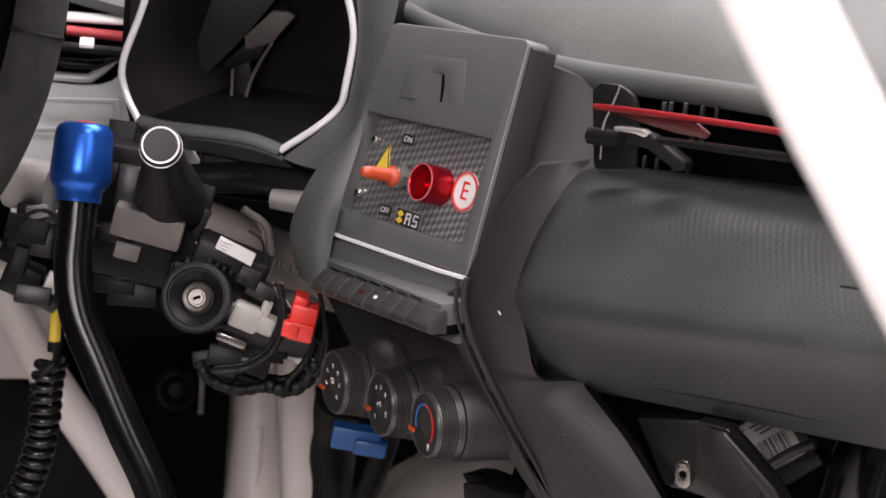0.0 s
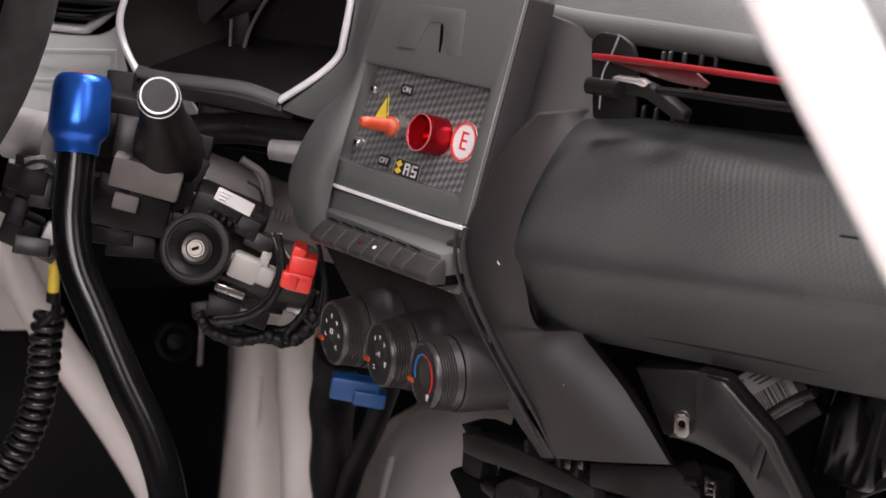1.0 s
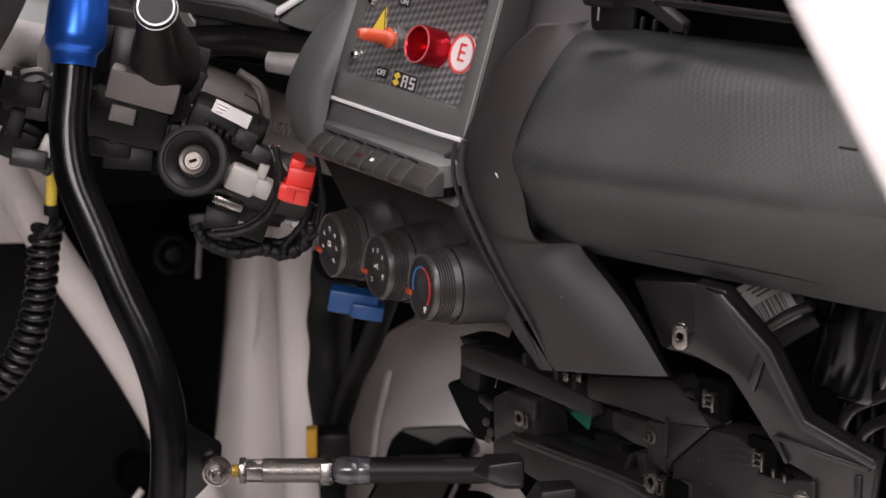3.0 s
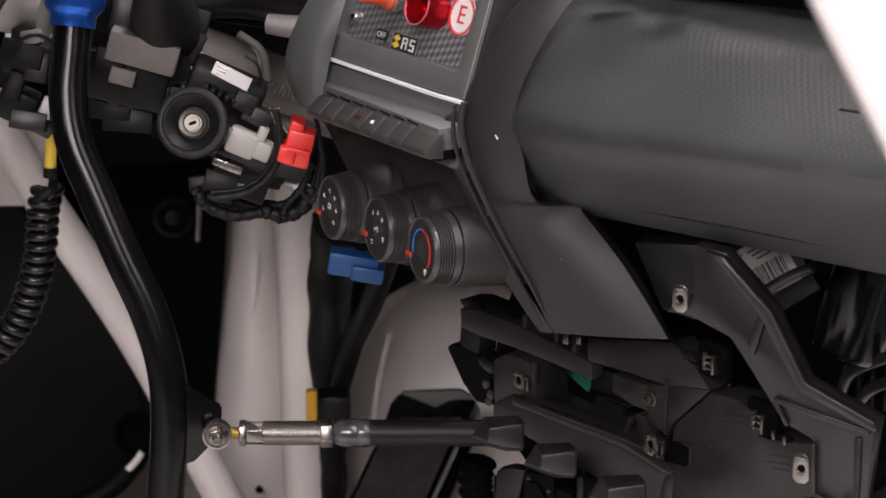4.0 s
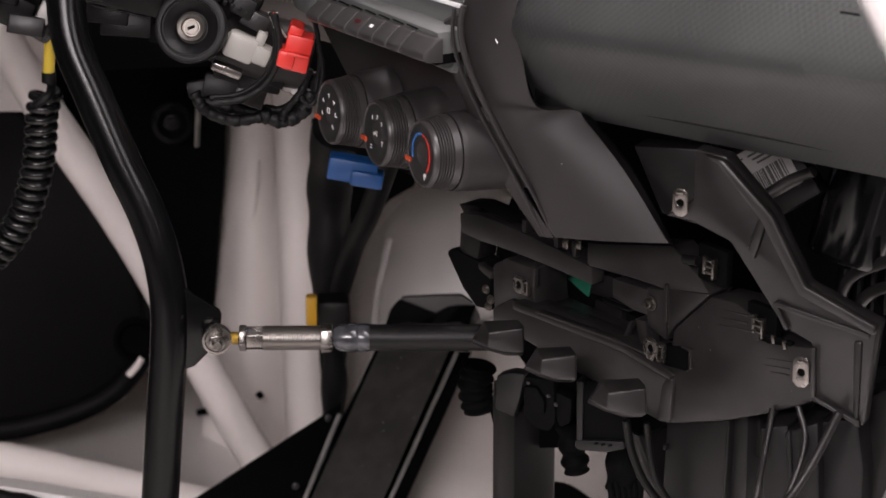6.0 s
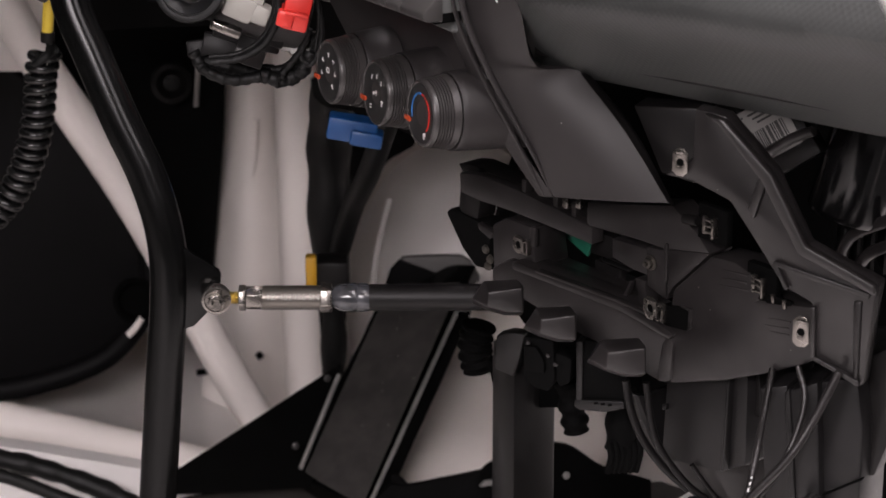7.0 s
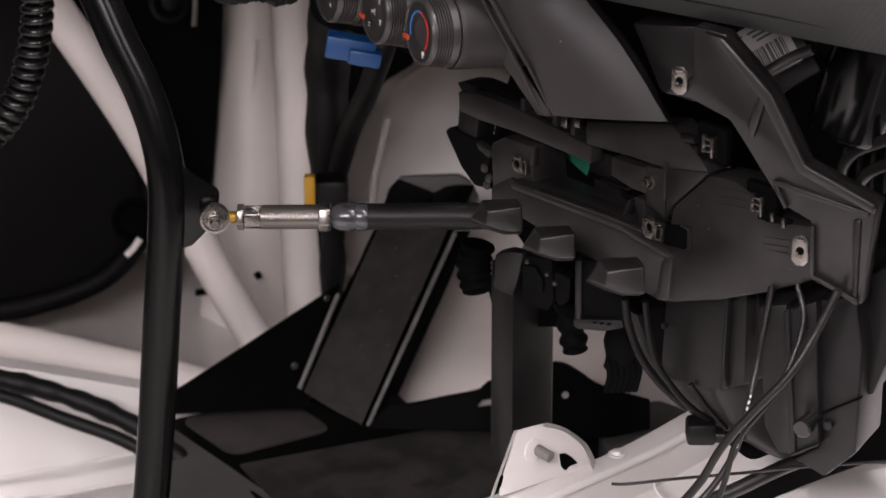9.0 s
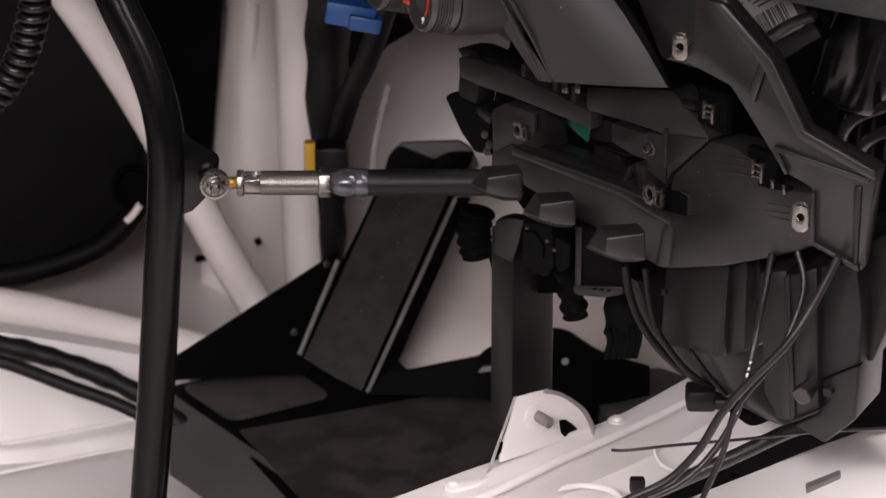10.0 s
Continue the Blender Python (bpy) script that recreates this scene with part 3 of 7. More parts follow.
part("top_skin", loft(lipA, lipB, 24, 30, (0, 0, 0.034), 0.006, (0, 0, -1), lambda t: (1 - math.exp(-7 * t)) * (1 - t)), M_DASH, dash)
# Unseen cowl and three bodies, added to keep lamp light out of the footwell.
part("unseen_cowl", loft([(-1.0205, 2.55, 1.0042), (-0.2354, 2.41, 1.0156), (-0.0462, 2.44, 1.0415), (0.0912, 2.25, 1.0372), (0.2458, 2.04, 1.0428), (0.468, 1.9, 1.045)], [(-1.3739, 3.45, 0.9689), (-0.3255, 3.35, 0.9785), (-0.0614, 3.25, 0.9881), (0.127, 3.15, 0.9977), (0.3648, 3.05, 1.0073), (0.7199, 2.95, 1.0169)], 5, 16, (0, 0, 0), 0.006, (0, 0, -1)), M_DASH, dash)
part("inner_light_block", prism([(-0.03, 2.12), (0.05, 2.14), (0.46, 1.9), (0.6, 2.3), (0.0, 2.5)], 0.62, 0.93, None, 0.01), M_DEEP, dash)
part("cover_light_block", prism([(-1.2, 2.3), (-0.05, 2.3), (0.0, 2.46), (-1.2, 2.46)], 0.86, 0.95, None, 0.005), M_DEEP, dash)
part("driver_light_block", prism([(-1.25, 1.75), (-0.4, 1.95), (-0.44, 2.45), (-1.2, 2.4)], 0.73, 0.9, None, 0.02), M_DASH, dash)
part("front_lip", tube([Vector(p) + Vector((0, 0.008, -0.007)) for p in lipA], 0.0095, 18), M_DASH, dash)
part("defrost_strip", loft([(-0.0102, 2.08, 0.9869), (0.0479, 2.03, 0.982), (0.1256, 1.95, 0.9833), (0.2009, 1.87, 0.9855), (0.332, 1.77, 0.9825)], [(-0.0118, 2.43, 1.0425), (0.0549, 2.35, 1.0369), (0.1371, 2.15, 1.0463), (0.2221, 2.09, 1.0407), (0.3726, 2.01, 1.0384)], 8, 20, (0, 0, 0.002), 0.004, (0, 0, -1)), M_DASH, dash)
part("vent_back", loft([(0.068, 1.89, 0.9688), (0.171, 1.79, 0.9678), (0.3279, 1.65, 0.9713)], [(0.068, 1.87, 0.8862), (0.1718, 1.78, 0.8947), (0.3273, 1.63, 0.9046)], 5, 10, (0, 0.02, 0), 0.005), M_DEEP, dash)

vent = thing("air_vent", (0.1459, 1.7, 0.9417), "black passenger air vent with red stripe", "air vent")
part("red_stripe", tube([(0.0947, 1.72, 0.9632), (0.1276, 1.695, 0.9641), (0.2014, 1.64, 0.9637), (0.2951, 1.56, 0.9647)], 0.0021, 10), M_RED_TRIM, vent, "red lacquered stripe")
vf = face_frame((0.14, 1.70, 0.955), 30)
part("red_blade", prism([(-0.0495, 0.0065), (-0.0133, 0.0058), (0.0161, 0.0051), (0.0277, -0.0025), (0.0247, -0.0060), (0.0047, -0.0046), (-0.0257, 0.0009)], -0.003, -0.001, vf, 0.0006), M_RED_DEEP, vent, "dark red translucent blade")
part("tab", prism(rounded([(-0.0382, -0.0050), (-0.0131, -0.0067), (-0.0044, -0.0109), (0.0136, -0.0218), (0.0130, -0.0269), (0.0068, -0.0269), (-0.0129, -0.0153), (-0.0357, -0.0120)], 0.002), -0.008, 0.004, vf, 0.0018), M_BLACK, vent)
part("tab_cap", prism(rounded([(-0.0355, -0.0033), (-0.0151, -0.0034), (-0.0111, -0.0058), (-0.0142, -0.0079), (-0.0205, -0.0061), (-0.0346, -0.0057)], 0.001), -0.001, 0.006, vf, 0.0012), M_NUT, vent, "chrome tab cap")
part("hinge", tube([(0.0921, 1.7200, 0.9448), (0.1104, 1.7050, 0.9450)], 0.0055, 12), M_BLACK, vent)
part("rod", tube([(0.1323, 1.6800, 0.9498), (0.1552, 1.6500, 0.9530), (0.1748, 1.6100, 0.9580), (0.1984, 1.5600, 0.9647), (0.2186, 1.5200, 0.9700)], 0.0026, 12), M_GLOSS, vent)
part("cheek", prism(rounded([(-0.0607, 0.0143), (-0.0552, 0.0199), (-0.0401, 0.0192), (-0.0305, 0.0129), (-0.0279, 0.0030), (-0.0288, -0.0334), (-0.0592, -0.0368)], 0.004), -0.018, -0.014, vf, 0.001), M_BLACK, vent)
part("cheek_edge", tube([(0.1103, 1.7120, 0.9780), (0.1049, 1.7120, 0.9644), (0.1001, 1.7120, 0.9529), (0.0989, 1.7120, 0.9385), (0.0983, 1.7120, 0.9313)], 0.0006, 8), M_DULL, vent)
for x, y in [(-0.0143, 0.0040), (-0.0096, 0.0045), (0.0005, 0.0048), (0.0121, 0.0045), (0.0222, 0.0048)]:
    part("vane", block((0.0022, 0.012, 0.004), on(vf, (x, y), -0.022, -6), 0.0005), M_CARCASS, vent)
for x, y in [(-0.0271, -0.0300), (-0.0183, -0.0305), (-0.0065, -0.0307), (0.0036, -0.0296), (0.0056, -0.0127), (0.0118, -0.0128)]:
    part("vane", block((0.002, 0.008, 0.004), on(vf, (x, y), -0.022, -6), 0.0005), M_CARCASS, vent)

# ---- passenger glove pad ----
glove = thing("glove_box_pad", (0.1622, 1.65, 0.7959), "dark honeycomb-grained glove pad below the air vent", "dashboard pad")
left = [(0.0995, 1.825, 0.9046), (0.0873, 1.79, 0.9046), (0.0708, 1.76, 0.8926), (0.0533, 1.73, 0.8673), (0.044, 1.712, 0.846), (0.048, 1.71, 0.8299), (0.0546, 1.735, 0.8049), (0.0629, 1.78, 0.771)]
right = [(0.3307, 1.65, 0.9131), (0.3209, 1.6, 0.9194), (0.3135, 1.56, 0.9149), (0.3059, 1.515, 0.8966), (0.3002, 1.48, 0.877), (0.2994, 1.472, 0.8616), (0.3082, 1.51, 0.827), (0.324, 1.58, 0.7745)]


def pad_shape(t):
    return 1 - math.exp(-30 * t)


part("pad", loft(smooth_path(left, 10), smooth_path(right, 10), 90, 48, (0, -0.027, 0.004), 0.01, (0, 1, 0), pad_shape), M_PAD, glove)
part("underside", loft([(0.0615, 1.74, 0.7882), (0.0948, 1.83, 0.7505)], [(0.3175, 1.55, 0.79), (0.3485, 1.7, 0.7354)], 10, 4, (0, -0.02, 0.006), 0.006, (0, 0, 1)), M_BLACK, glove)
part("notch", block((0.012, 0.0012, 0.002), face_frame((0.2282, 1.515, 0.9002), 33), 0.0004), M_DEEP, glove)

# ---- centre console ----
console = thing("centre_console", (0.0246, 1.75, 0.6953), "dark grey centre console with switch plate, keys and dials", "console")
outer = rounded([(-0.1498, 0.1507), (0.0022, 0.1594), (0.0019, 0.0012), (-0.169, -0.0003)], 0.008, 5)
inner = rounded([(-0.1511, 0.0865), (-0.0109, 0.0911), (-0.0139, 0.0192), (-0.1569, 0.0178)], 0.002, 5)
part("screen_housing", frame_plate(outer, inner, -0.02, 0.0, K, 0.0025), M_CONSOLE, console)
part("housing_back", prism(rounded([(-0.1846, 0.1496), (-0.0304, 0.1585), (-0.0304, 0.0042), (-0.2015, -0.0012)], 0.01, 5), -0.045, -0.0195, K, 0.004), M_CONSOLE, console)
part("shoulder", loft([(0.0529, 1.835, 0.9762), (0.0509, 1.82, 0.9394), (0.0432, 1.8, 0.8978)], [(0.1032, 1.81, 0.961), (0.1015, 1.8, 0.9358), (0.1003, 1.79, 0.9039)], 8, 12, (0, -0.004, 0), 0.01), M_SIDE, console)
# Strip in the darkened plastic, giving the housing its shaded side.
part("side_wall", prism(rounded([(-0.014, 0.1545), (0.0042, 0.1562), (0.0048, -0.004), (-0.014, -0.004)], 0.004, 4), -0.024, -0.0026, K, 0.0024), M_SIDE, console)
# Hair-thin alloy tube drawn as the bright line on the housing's bevel.
part("edge_glint", tube([K @ Vector((*(0.002, 0.1571), 0.0)), K @ Vector((*(0.0013, 0.0026), 0.0))], 0.0004, 8, smooth=False), M_DULL, console)
# raised arch moulding on the upper face
arch = bmesh.new()
rim_pts = [(-0.1189, 0.1020), (-0.1100, 0.1329), (-0.0567, 0.1372), (-0.0478, 0.1063), (-0.0625, 0.1055), (-0.0761, 0.1251), (-0.0897, 0.1238), (-0.0991, 0.1035)]
low = [arch.verts.new((x, y, -0.001)) for x, y in rim_pts]
high = [arch.verts.new((x, y, 0.0013 * min(1.0, max(0.08, (-0.048 - x) / 0.05)))) for x, y in rim_pts]
arch.faces.new(low[::-1])
arch.faces.new(high)
for i in range(8):
    arch.faces.new((low[i], low[(i + 1) % 8], high[(i + 1) % 8], high[i]))
bevel(arch, 0.0004, 2)
arch.transform(K)
part("moulded_arch", arch, M_CONSOLE, console)
part("slot", prism([(-0.0782, 0.1240), (-0.0754, 0.1248), (-0.0720, 0.1140), (-0.0711, 0.1060), (-0.0728, 0.1058)], -0.0005, 0.0003, K, 0.0001), M_DEEP, console)
# chrome line and lower band
part("chrome_line", prism([(-0.1662, -0.0002), (-0.1525, 0.0005), (-0.0265, 0.0006), (-0.0007, 0.0014), (-0.0006, -0.0016), (-0.0277, -0.0024), (-0.1513, -0.0021), (-0.1657, -0.0013)], -0.004, 0.0015, K, 0.0006), M_CHROME, console, "bright chrome line")
part("lower_band", prism(rounded([(-0.1668, -0.0035), (0.0023, -0.0014), (0.0079, -0.0428), (-0.1593, -0.0368)], 0.004), -0.03, -0.001, K, 0.003), M_CONSOLE, console)

plate = part("switch_plate", prism(rounded([(-0.1741, 0.0866), (-0.0252, 0.0934), (-0.0235, 0.0172), (-0.1796, 0.0134)], 0.002), -0.016, -0.0125, K, 0.0003), M_CARBON, console, "carbon fibre switch plate")
HP = -0.0125


def bolt(xy, parent, m=K, z=HP, r=0.0028, mat=M_STEEL, name="bolt"):
    hexa = [(r * 1.2 * math.cos(a), r * 1.2 * math.sin(a)) for a in (math.pi / 3 * k for k in range(6))]
    part(name, join(lathe([(0, r * 1.7), (0.001, r * 1.7), (0.0014, r * 1.4), (0.0014, 0)], on(m, xy, z), 20), prism(hexa, 0.001, 0.0045, on(m, xy, z), 0.0006), lathe([(0.0045, r * 0.5), (0.0065, r * 0.5), (0.007, 0)], on(m, xy, z), 12)), mat, parent)


for xy in ((-0.1473, 0.07), (-0.1513, 0.0313)):
    head = part("bolt", lathe([(0, 0.0056), (0.0008, 0.0056), (0.0009, 0.0044), (0.002, 0.0041), (0.0032, 0.0032), (0.0036, 0.0021), (0.0028, 0.0019), (0.0028, 0)], on(K, xy, HP) @ Matrix.Diagonal((0.85, 0.85, 1, 1)), 24), M_PLATED, plate)
    part("socket", prism([(0.0018 * math.cos(math.pi / 3 * k), 0.0018 * math.sin(math.pi / 3 * k)) for k in range(6)], 0.0029, 0.0032, on(K, xy, HP), 0), M_DEEP, head)
# toggle switch with orange boot
tg = (-0.0966, 0.051)
sw = part("toggle_switch", join(lathe([(0, 0.0098), (0.002, 0.0098), (0.002, 0.0065), (0.019, 0.0065), (0.019, 0)], on(K, tg, HP), 24), prism([(0.0098 * math.cos(a), 0.0098 * math.sin(a)) for a in (math.pi / 3 * k for k in range(6))], 0.011, 0.0165, on(K, tg, HP), 0.0006), lathe([(0.004, 0.0088), (0.0055, 0.0088), (0.0055, 0.007)], on(K, tg, HP), 24)), M_PLATED, plate, "steel toggle switch body")
part("boot", lathe([(0.016, 0.0072), (0.0185, 0.0072), (0.0205, 0.0055), (0.022, 0.0047), (0.038, 0.0043), (0.0415, 0.0037), (0.0432, 0.0022), (0.0436, 0)], on(K, tg, HP) @ Matrix.Rotation(radians(4), 4, "X"), 28), M_ORANGE, sw, "orange rubber boot")
# red guard collar
rc = (-0.0643, 0.0514)
part("guard_collar", lathe([(0, 0.0131), (0.0172, 0.0131), (0.018, 0.0128), (0.018, 0.0121), (0.0175, 0.0117), (0.002, 0.0117), (0.002, 0)], on(K, rc, HP), 48), M_RED_AN, plate, "red anodised guard collar")
# Paler red ring set over the collar's front edge.
part("collar_rim", lathe([(0.018, 0.0128), (0.0185, 0.0129), (0.0185, 0.012), (0.018, 0.0121)], on(K, rc, HP), 48, True), M_RED_RIM, plate, "paler red rim ring")
part("push_button", lathe([(0, 0.008), (0.002, 0.008), (0.003, 0.007), (0.003, 0)], on(K, rc, HP), 28), M_RED, plate)
# stickers
tri = [(-0.1316, 0.0698), (-0.1229, 0.0442), (-0.1455, 0.0429)]
part("warning_sticker", prism(tri, HP, HP + 0.0005, K, 0), M_YELLOW, plate, "yellow warning triangle")
part("warning_border", frame_plate([tuple(Vector(p)) for p in tri], [tuple(Vector(p).lerp((Vector(tri[0]) + Vector(tri[1]) + Vector(tri[2])) / 3, 0.1)) for p in tri], HP + 0.0005, HP + 0.0008, K, 0), M_INK, plate)
for xy, text in (((-0.112, 0.0756), "ON"), ((-0.1171, 0.025), "OFF")):
    tag = part("switch_tag", block((0.0125, 0.0072, 0.0006), on(K, xy, HP + 0.0004), 0), M_INK, plate)
    words(text, 0.0058, on(K, xy, HP + 0.0009), M_MARK, "tag_text", tag)
bd = (-0.0893, 0.024)
badge = part("badge", block((0.03, 0.0125, 0.001), on(K, bd, HP + 0.0005), 0.0002), M_INK, plate, "black badge with yellow diamonds")
part("badge_edge", frame_plate([(-0.015, -0.0063), (0.015, -0.0063), (0.015, 0.0063), (-0.015, 0.0063)], [(-0.0143, -0.0055), (0.0143, -0.0055), (0.0143, 0.0055), (-0.0143, 0.0055)], 0, 0.0004, on(K, bd, HP + 0.001), 0), M_NUT, badge)
for dy in (0.0023, -0.0023):
    part("diamond", prism([(-0.004, 0), (0, -0.0024), (0.004, 0), (0, 0.0024)], 0, 0.0004, on(K, (bd[0] - 0.0092, bd[1] + dy), HP + 0.001), 0), M_YELLOW, badge)
for dx, w, h, dy in ((-0.0022, 0.0014, 0.008, 0), (0.0006, 0.0042, 0.0014, 0.0034), (0.0006, 0.0042, 0.0014, 0.0002), (0.0024, 0.0014, 0.0035, -0.0022), (0.0024, 0.0014, 0.003, 0.0019),
                     (0.0085, 0.0055, 0.0014, 0.0034), (0.0085, 0.0055, 0.0014, 0), (0.0085, 0.0055, 0.0014, -0.0034), (0.0064, 0.0014, 0.0035, 0.0018), (0.0106, 0.0014, 0.0035, -0.0018)):
    part("badge_bar", block((w, h, 0.0004), on(K, (bd[0] + dx, bd[1] + dy), HP + 0.0012), 0), M_MARK, badge)
ec = (-0.0377, 0.0529)
es = part("extinguisher_sticker", lathe([(0, 0.0136), (0.0005, 0.0136), (0.0005, 0)], on(K, ec, HP), 48), M_MARK, plate, "white round sticker with red letter")
part("sticker_ring", lathe([(0.0005, 0.0134), (0.0008, 0.0134), (0.0008, 0.0122), (0.0005, 0.0122)], on(K, ec, HP), 48, True), M_RED, es)
part("sticker_ring", lathe([(0.0005, 0.0117), (0.0008, 0.0117), (0.0008, 0.0113), (0.0005, 0.0113)], on(K, ec, HP), 48, True), M_RED, es)
words("E", 0.0175, on(K, ec, HP + 0.0008), M_RED, "sticker_letter", es)

# row of keys under the chrome line
LK = L @ Matrix.Translation((0, 0, 0.012))
k0, k1 = (-0.1474, 0.0189), (0.0019, 0.0269)
shelf = part("key_shelf", prism([(k0[0] - 0.004, k0[1] + 0.006), (k1[0] + 0.008, k1[1] + 0.003), (k1[0] + 0.008, k1[1] - 0.012), (k0[0] - 0.002, k0[1] - 0.014)], -0.02, -0.0005, LK, 0.001), M_CONSOLE, console)
# Black strip that stands in for the shade under the keys.
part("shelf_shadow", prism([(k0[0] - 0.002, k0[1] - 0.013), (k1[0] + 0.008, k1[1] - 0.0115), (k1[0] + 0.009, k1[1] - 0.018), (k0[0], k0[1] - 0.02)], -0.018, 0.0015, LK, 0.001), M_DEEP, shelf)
KEY_COUNT = 8
PITCH = (k1[0] - k0[0]) / KEY_COUNT
for i in range(KEY_COUNT):
    x0, x1 = k0[0] + PITCH * i + 0.0005, k0[0] + PITCH * (i + 1) - 0.0005
    if i == KEY_COUNT - 1:
        x1 += 0.013
    bm = bmesh.new()
    prof = [(-0.002, 0.0), (0.003, -0.0008), (0.0112, -0.0078), (0.0128, -0.0098), (0.0126, -0.0128), (0.0098, -0.0152), (-0.002, -0.0165)]
    rise = [k0[1] + (k1[1] - k0[1]) * (i + d) / KEY_COUNT for d in (0.0, 1.0 if i < KEY_COUNT - 1 else 1.6)]
    a = [bm.verts.new((x0, rise[0] + y, z)) for z, y in prof]
    b = [bm.verts.new((x1, rise[1] + y, z)) for z, y in prof]
    bm.faces.new(a)
    bm.faces.new(b[::-1])
    for j in range(len(prof)):
        q = (j + 1) % len(prof)
        bm.faces.new((a[j], b[j], b[q], a[q]))
    bevel(bm, 0.0009, 2)
    bm.transform(LK)
    key = part("key", bm, M_KEY, shelf)
    if i in (1, 2, 3, 4):
        face = LK @ Matrix.Translation(((x0 + x1) / 2, (rise[0] + rise[1]) / 2 - 0.0046, 0.0074)) @ Matrix.Rotation(radians(-49), 4, "X")
        part("key_mark", block((0.007 if i == 3 else 0.0036, 0.0024, 0.0006), face, 0), {1: M_KNOB, 2: M_KNOB, 3: M_RED_DEEP, 4: M_MARK}[i], key)
for i in range(KEY_COUNT - 1):
    part("key_gap", block((PITCH * 0.75, 0.0009, 0.0006), LK @ Matrix.Translation((k0[0] + PITCH * (i + 0.7), k0[1] + (k1[1] - k0[1]) * (i + 0.7) / KEY_COUNT + 0.0012, -0.0002)), 0), M_DEEP, shelf)

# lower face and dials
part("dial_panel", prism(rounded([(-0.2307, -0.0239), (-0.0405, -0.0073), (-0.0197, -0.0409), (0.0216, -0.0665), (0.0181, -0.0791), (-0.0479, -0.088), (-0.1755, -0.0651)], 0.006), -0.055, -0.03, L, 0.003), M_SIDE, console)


def dial(at, back):
    """A ribbed dial in its cup; the frame stands on the face, z towards the driver's hand."""
    m = face_frame(at, 65, 3)
    part("dial_cup", lathe([(-back, 0.029), (-0.024, 0.0262), (-0.0202, 0.0258), (-0.0196, 0.0254), (-0.0196, 0.0246), (-0.023, 0.024), (-0.023, 0)], m, 56), M_SIDE, console)
    prof = [(-0.023, 0.0), (-0.023, 0.0215), (-0.0192, 0.022), (-0.019, 0.0243), (-0.0186, 0.0247), (-0.0138, 0.0242), (-0.0134, 0.0228)]
    for k in range(5):
        z, r = -0.0128 + 0.0018 * k, 0.0236 - 0.00025 * k
        prof += [(z, r), (z + 0.0009, r), (z + 0.0011, r - 0.0014), (z + 0.0016, r - 0.0014)]
    prof += [(-0.0034, 0.0224), (-0.0016, 0.0221), (-0.0005, 0.0215), (0.0, 0.0208), (-0.0003, 0.0202), (-0.001, 0.0198), (-0.001, 0)]
    d = part("dial", lathe(prof, m, 64), M_KNOB, console, "ribbed round climate dial")
    part("dial_face", lathe([(-0.0012, 0.0197), (-0.0005, 0.0194), (-0.0005, 0.009), (-0.0011, 0.0075), (-0.0013, 0)], m, 40), M_FACE, d)
    part("pointer", block((0.008, 0.0032, 0.0018), m @ Matrix.Translation((-0.0192 * math.cos(radians(23)), -0.0192 * math.sin(radians(23)), 0.0004)), 0.0006), M_ORANGE, d, "orange pointer")
    return d, m


d1, m1 = dial((-0.0760, 1.8440, 0.7459), 0.045)
d2, m2 = dial((-0.0427, 1.7876, 0.7479), 0.05)
d3, m3 = dial((-0.0125, 1.7325, 0.7507), 0.11)
Z0 = -0.0003


def mark(d, m, x, y, w, h, turn=0, mat=M_MARK):
    part("dial_mark", block((w, h, 0.0003), m @ Matrix.Translation((x, y, Z0)) @ Matrix.Rotation(radians(turn), 4, "Z"), 0), mat, d)


for ang in (150, 95, 45, 0, -50, 200):
    x, y = 0.0115 * math.cos(radians(ang)), 0.0115 * math.sin(radians(ang))
    mark(d1, m1, x, y, 0.003, 0.0006, ang)
    mark(d1, m1, x - 0.0008, y + 0.0008, 0.0006, 0.0026, ang)
for dx, dy, w, h in ((0, 0.0016, 0.0036, 0.0006), (0, -0.0016, 0.0036, 0.0006), (-0.0018, 0, 0.0006, 0.0036), (0.0018, 0, 0.0006, 0.0036)):
    mark(d1, m1, dx - 0.001, dy + 0.001, w, h)
for ang, text in ((165, ""), (125, "1"), (85, "2"), (45, "3")):
    if text:
        words(text, 0.004, m2 @ Matrix.Translation((0.0115 * math.cos(radians(ang)), 0.0115 * math.sin(radians(ang)), Z0)), M_MARK, "dial_digit", d2)
for x, y, w, h in ((-0.001, 0.0, 0.005, 0.0008), (0.001, 0.0014, 0.0024, 0.0007), (-0.003, -0.0012, 0.0008, 0.001), (0.0015, -0.0012, 0.0008, 0.001), (0.0105, -0.0035, 0.0028, 0.0012), (0.0105, -0.0055, 0.001, 0.002), (-0.007, -0.0095, 0.0024, 0.0007), (-0.007, -0.0115, 0.0024, 0.0007)):
    mark(d2, m2, x, y, w, h)
M_BLUEMARK = material("blue_print", (0.03, 0.16, 0.45), 0.5, bump=0)
for k in range(15):
    ang = 195 - 16.5 * k
    mark(d3, m3, 0.0132 * math.cos(radians(ang)), 0.0132 * math.sin(radians(ang)), 0.0014, 0.0036 if k not in (5, 8) else 0.001, ang, M_BLUEMARK if k < 7 else M_RED)
mark(d3, m3, 0.007, -0.0125, 0.0034, 0.0026, 20)
mark(d3, m3, 0.0066, -0.0146, 0.0012, 0.002, 20)

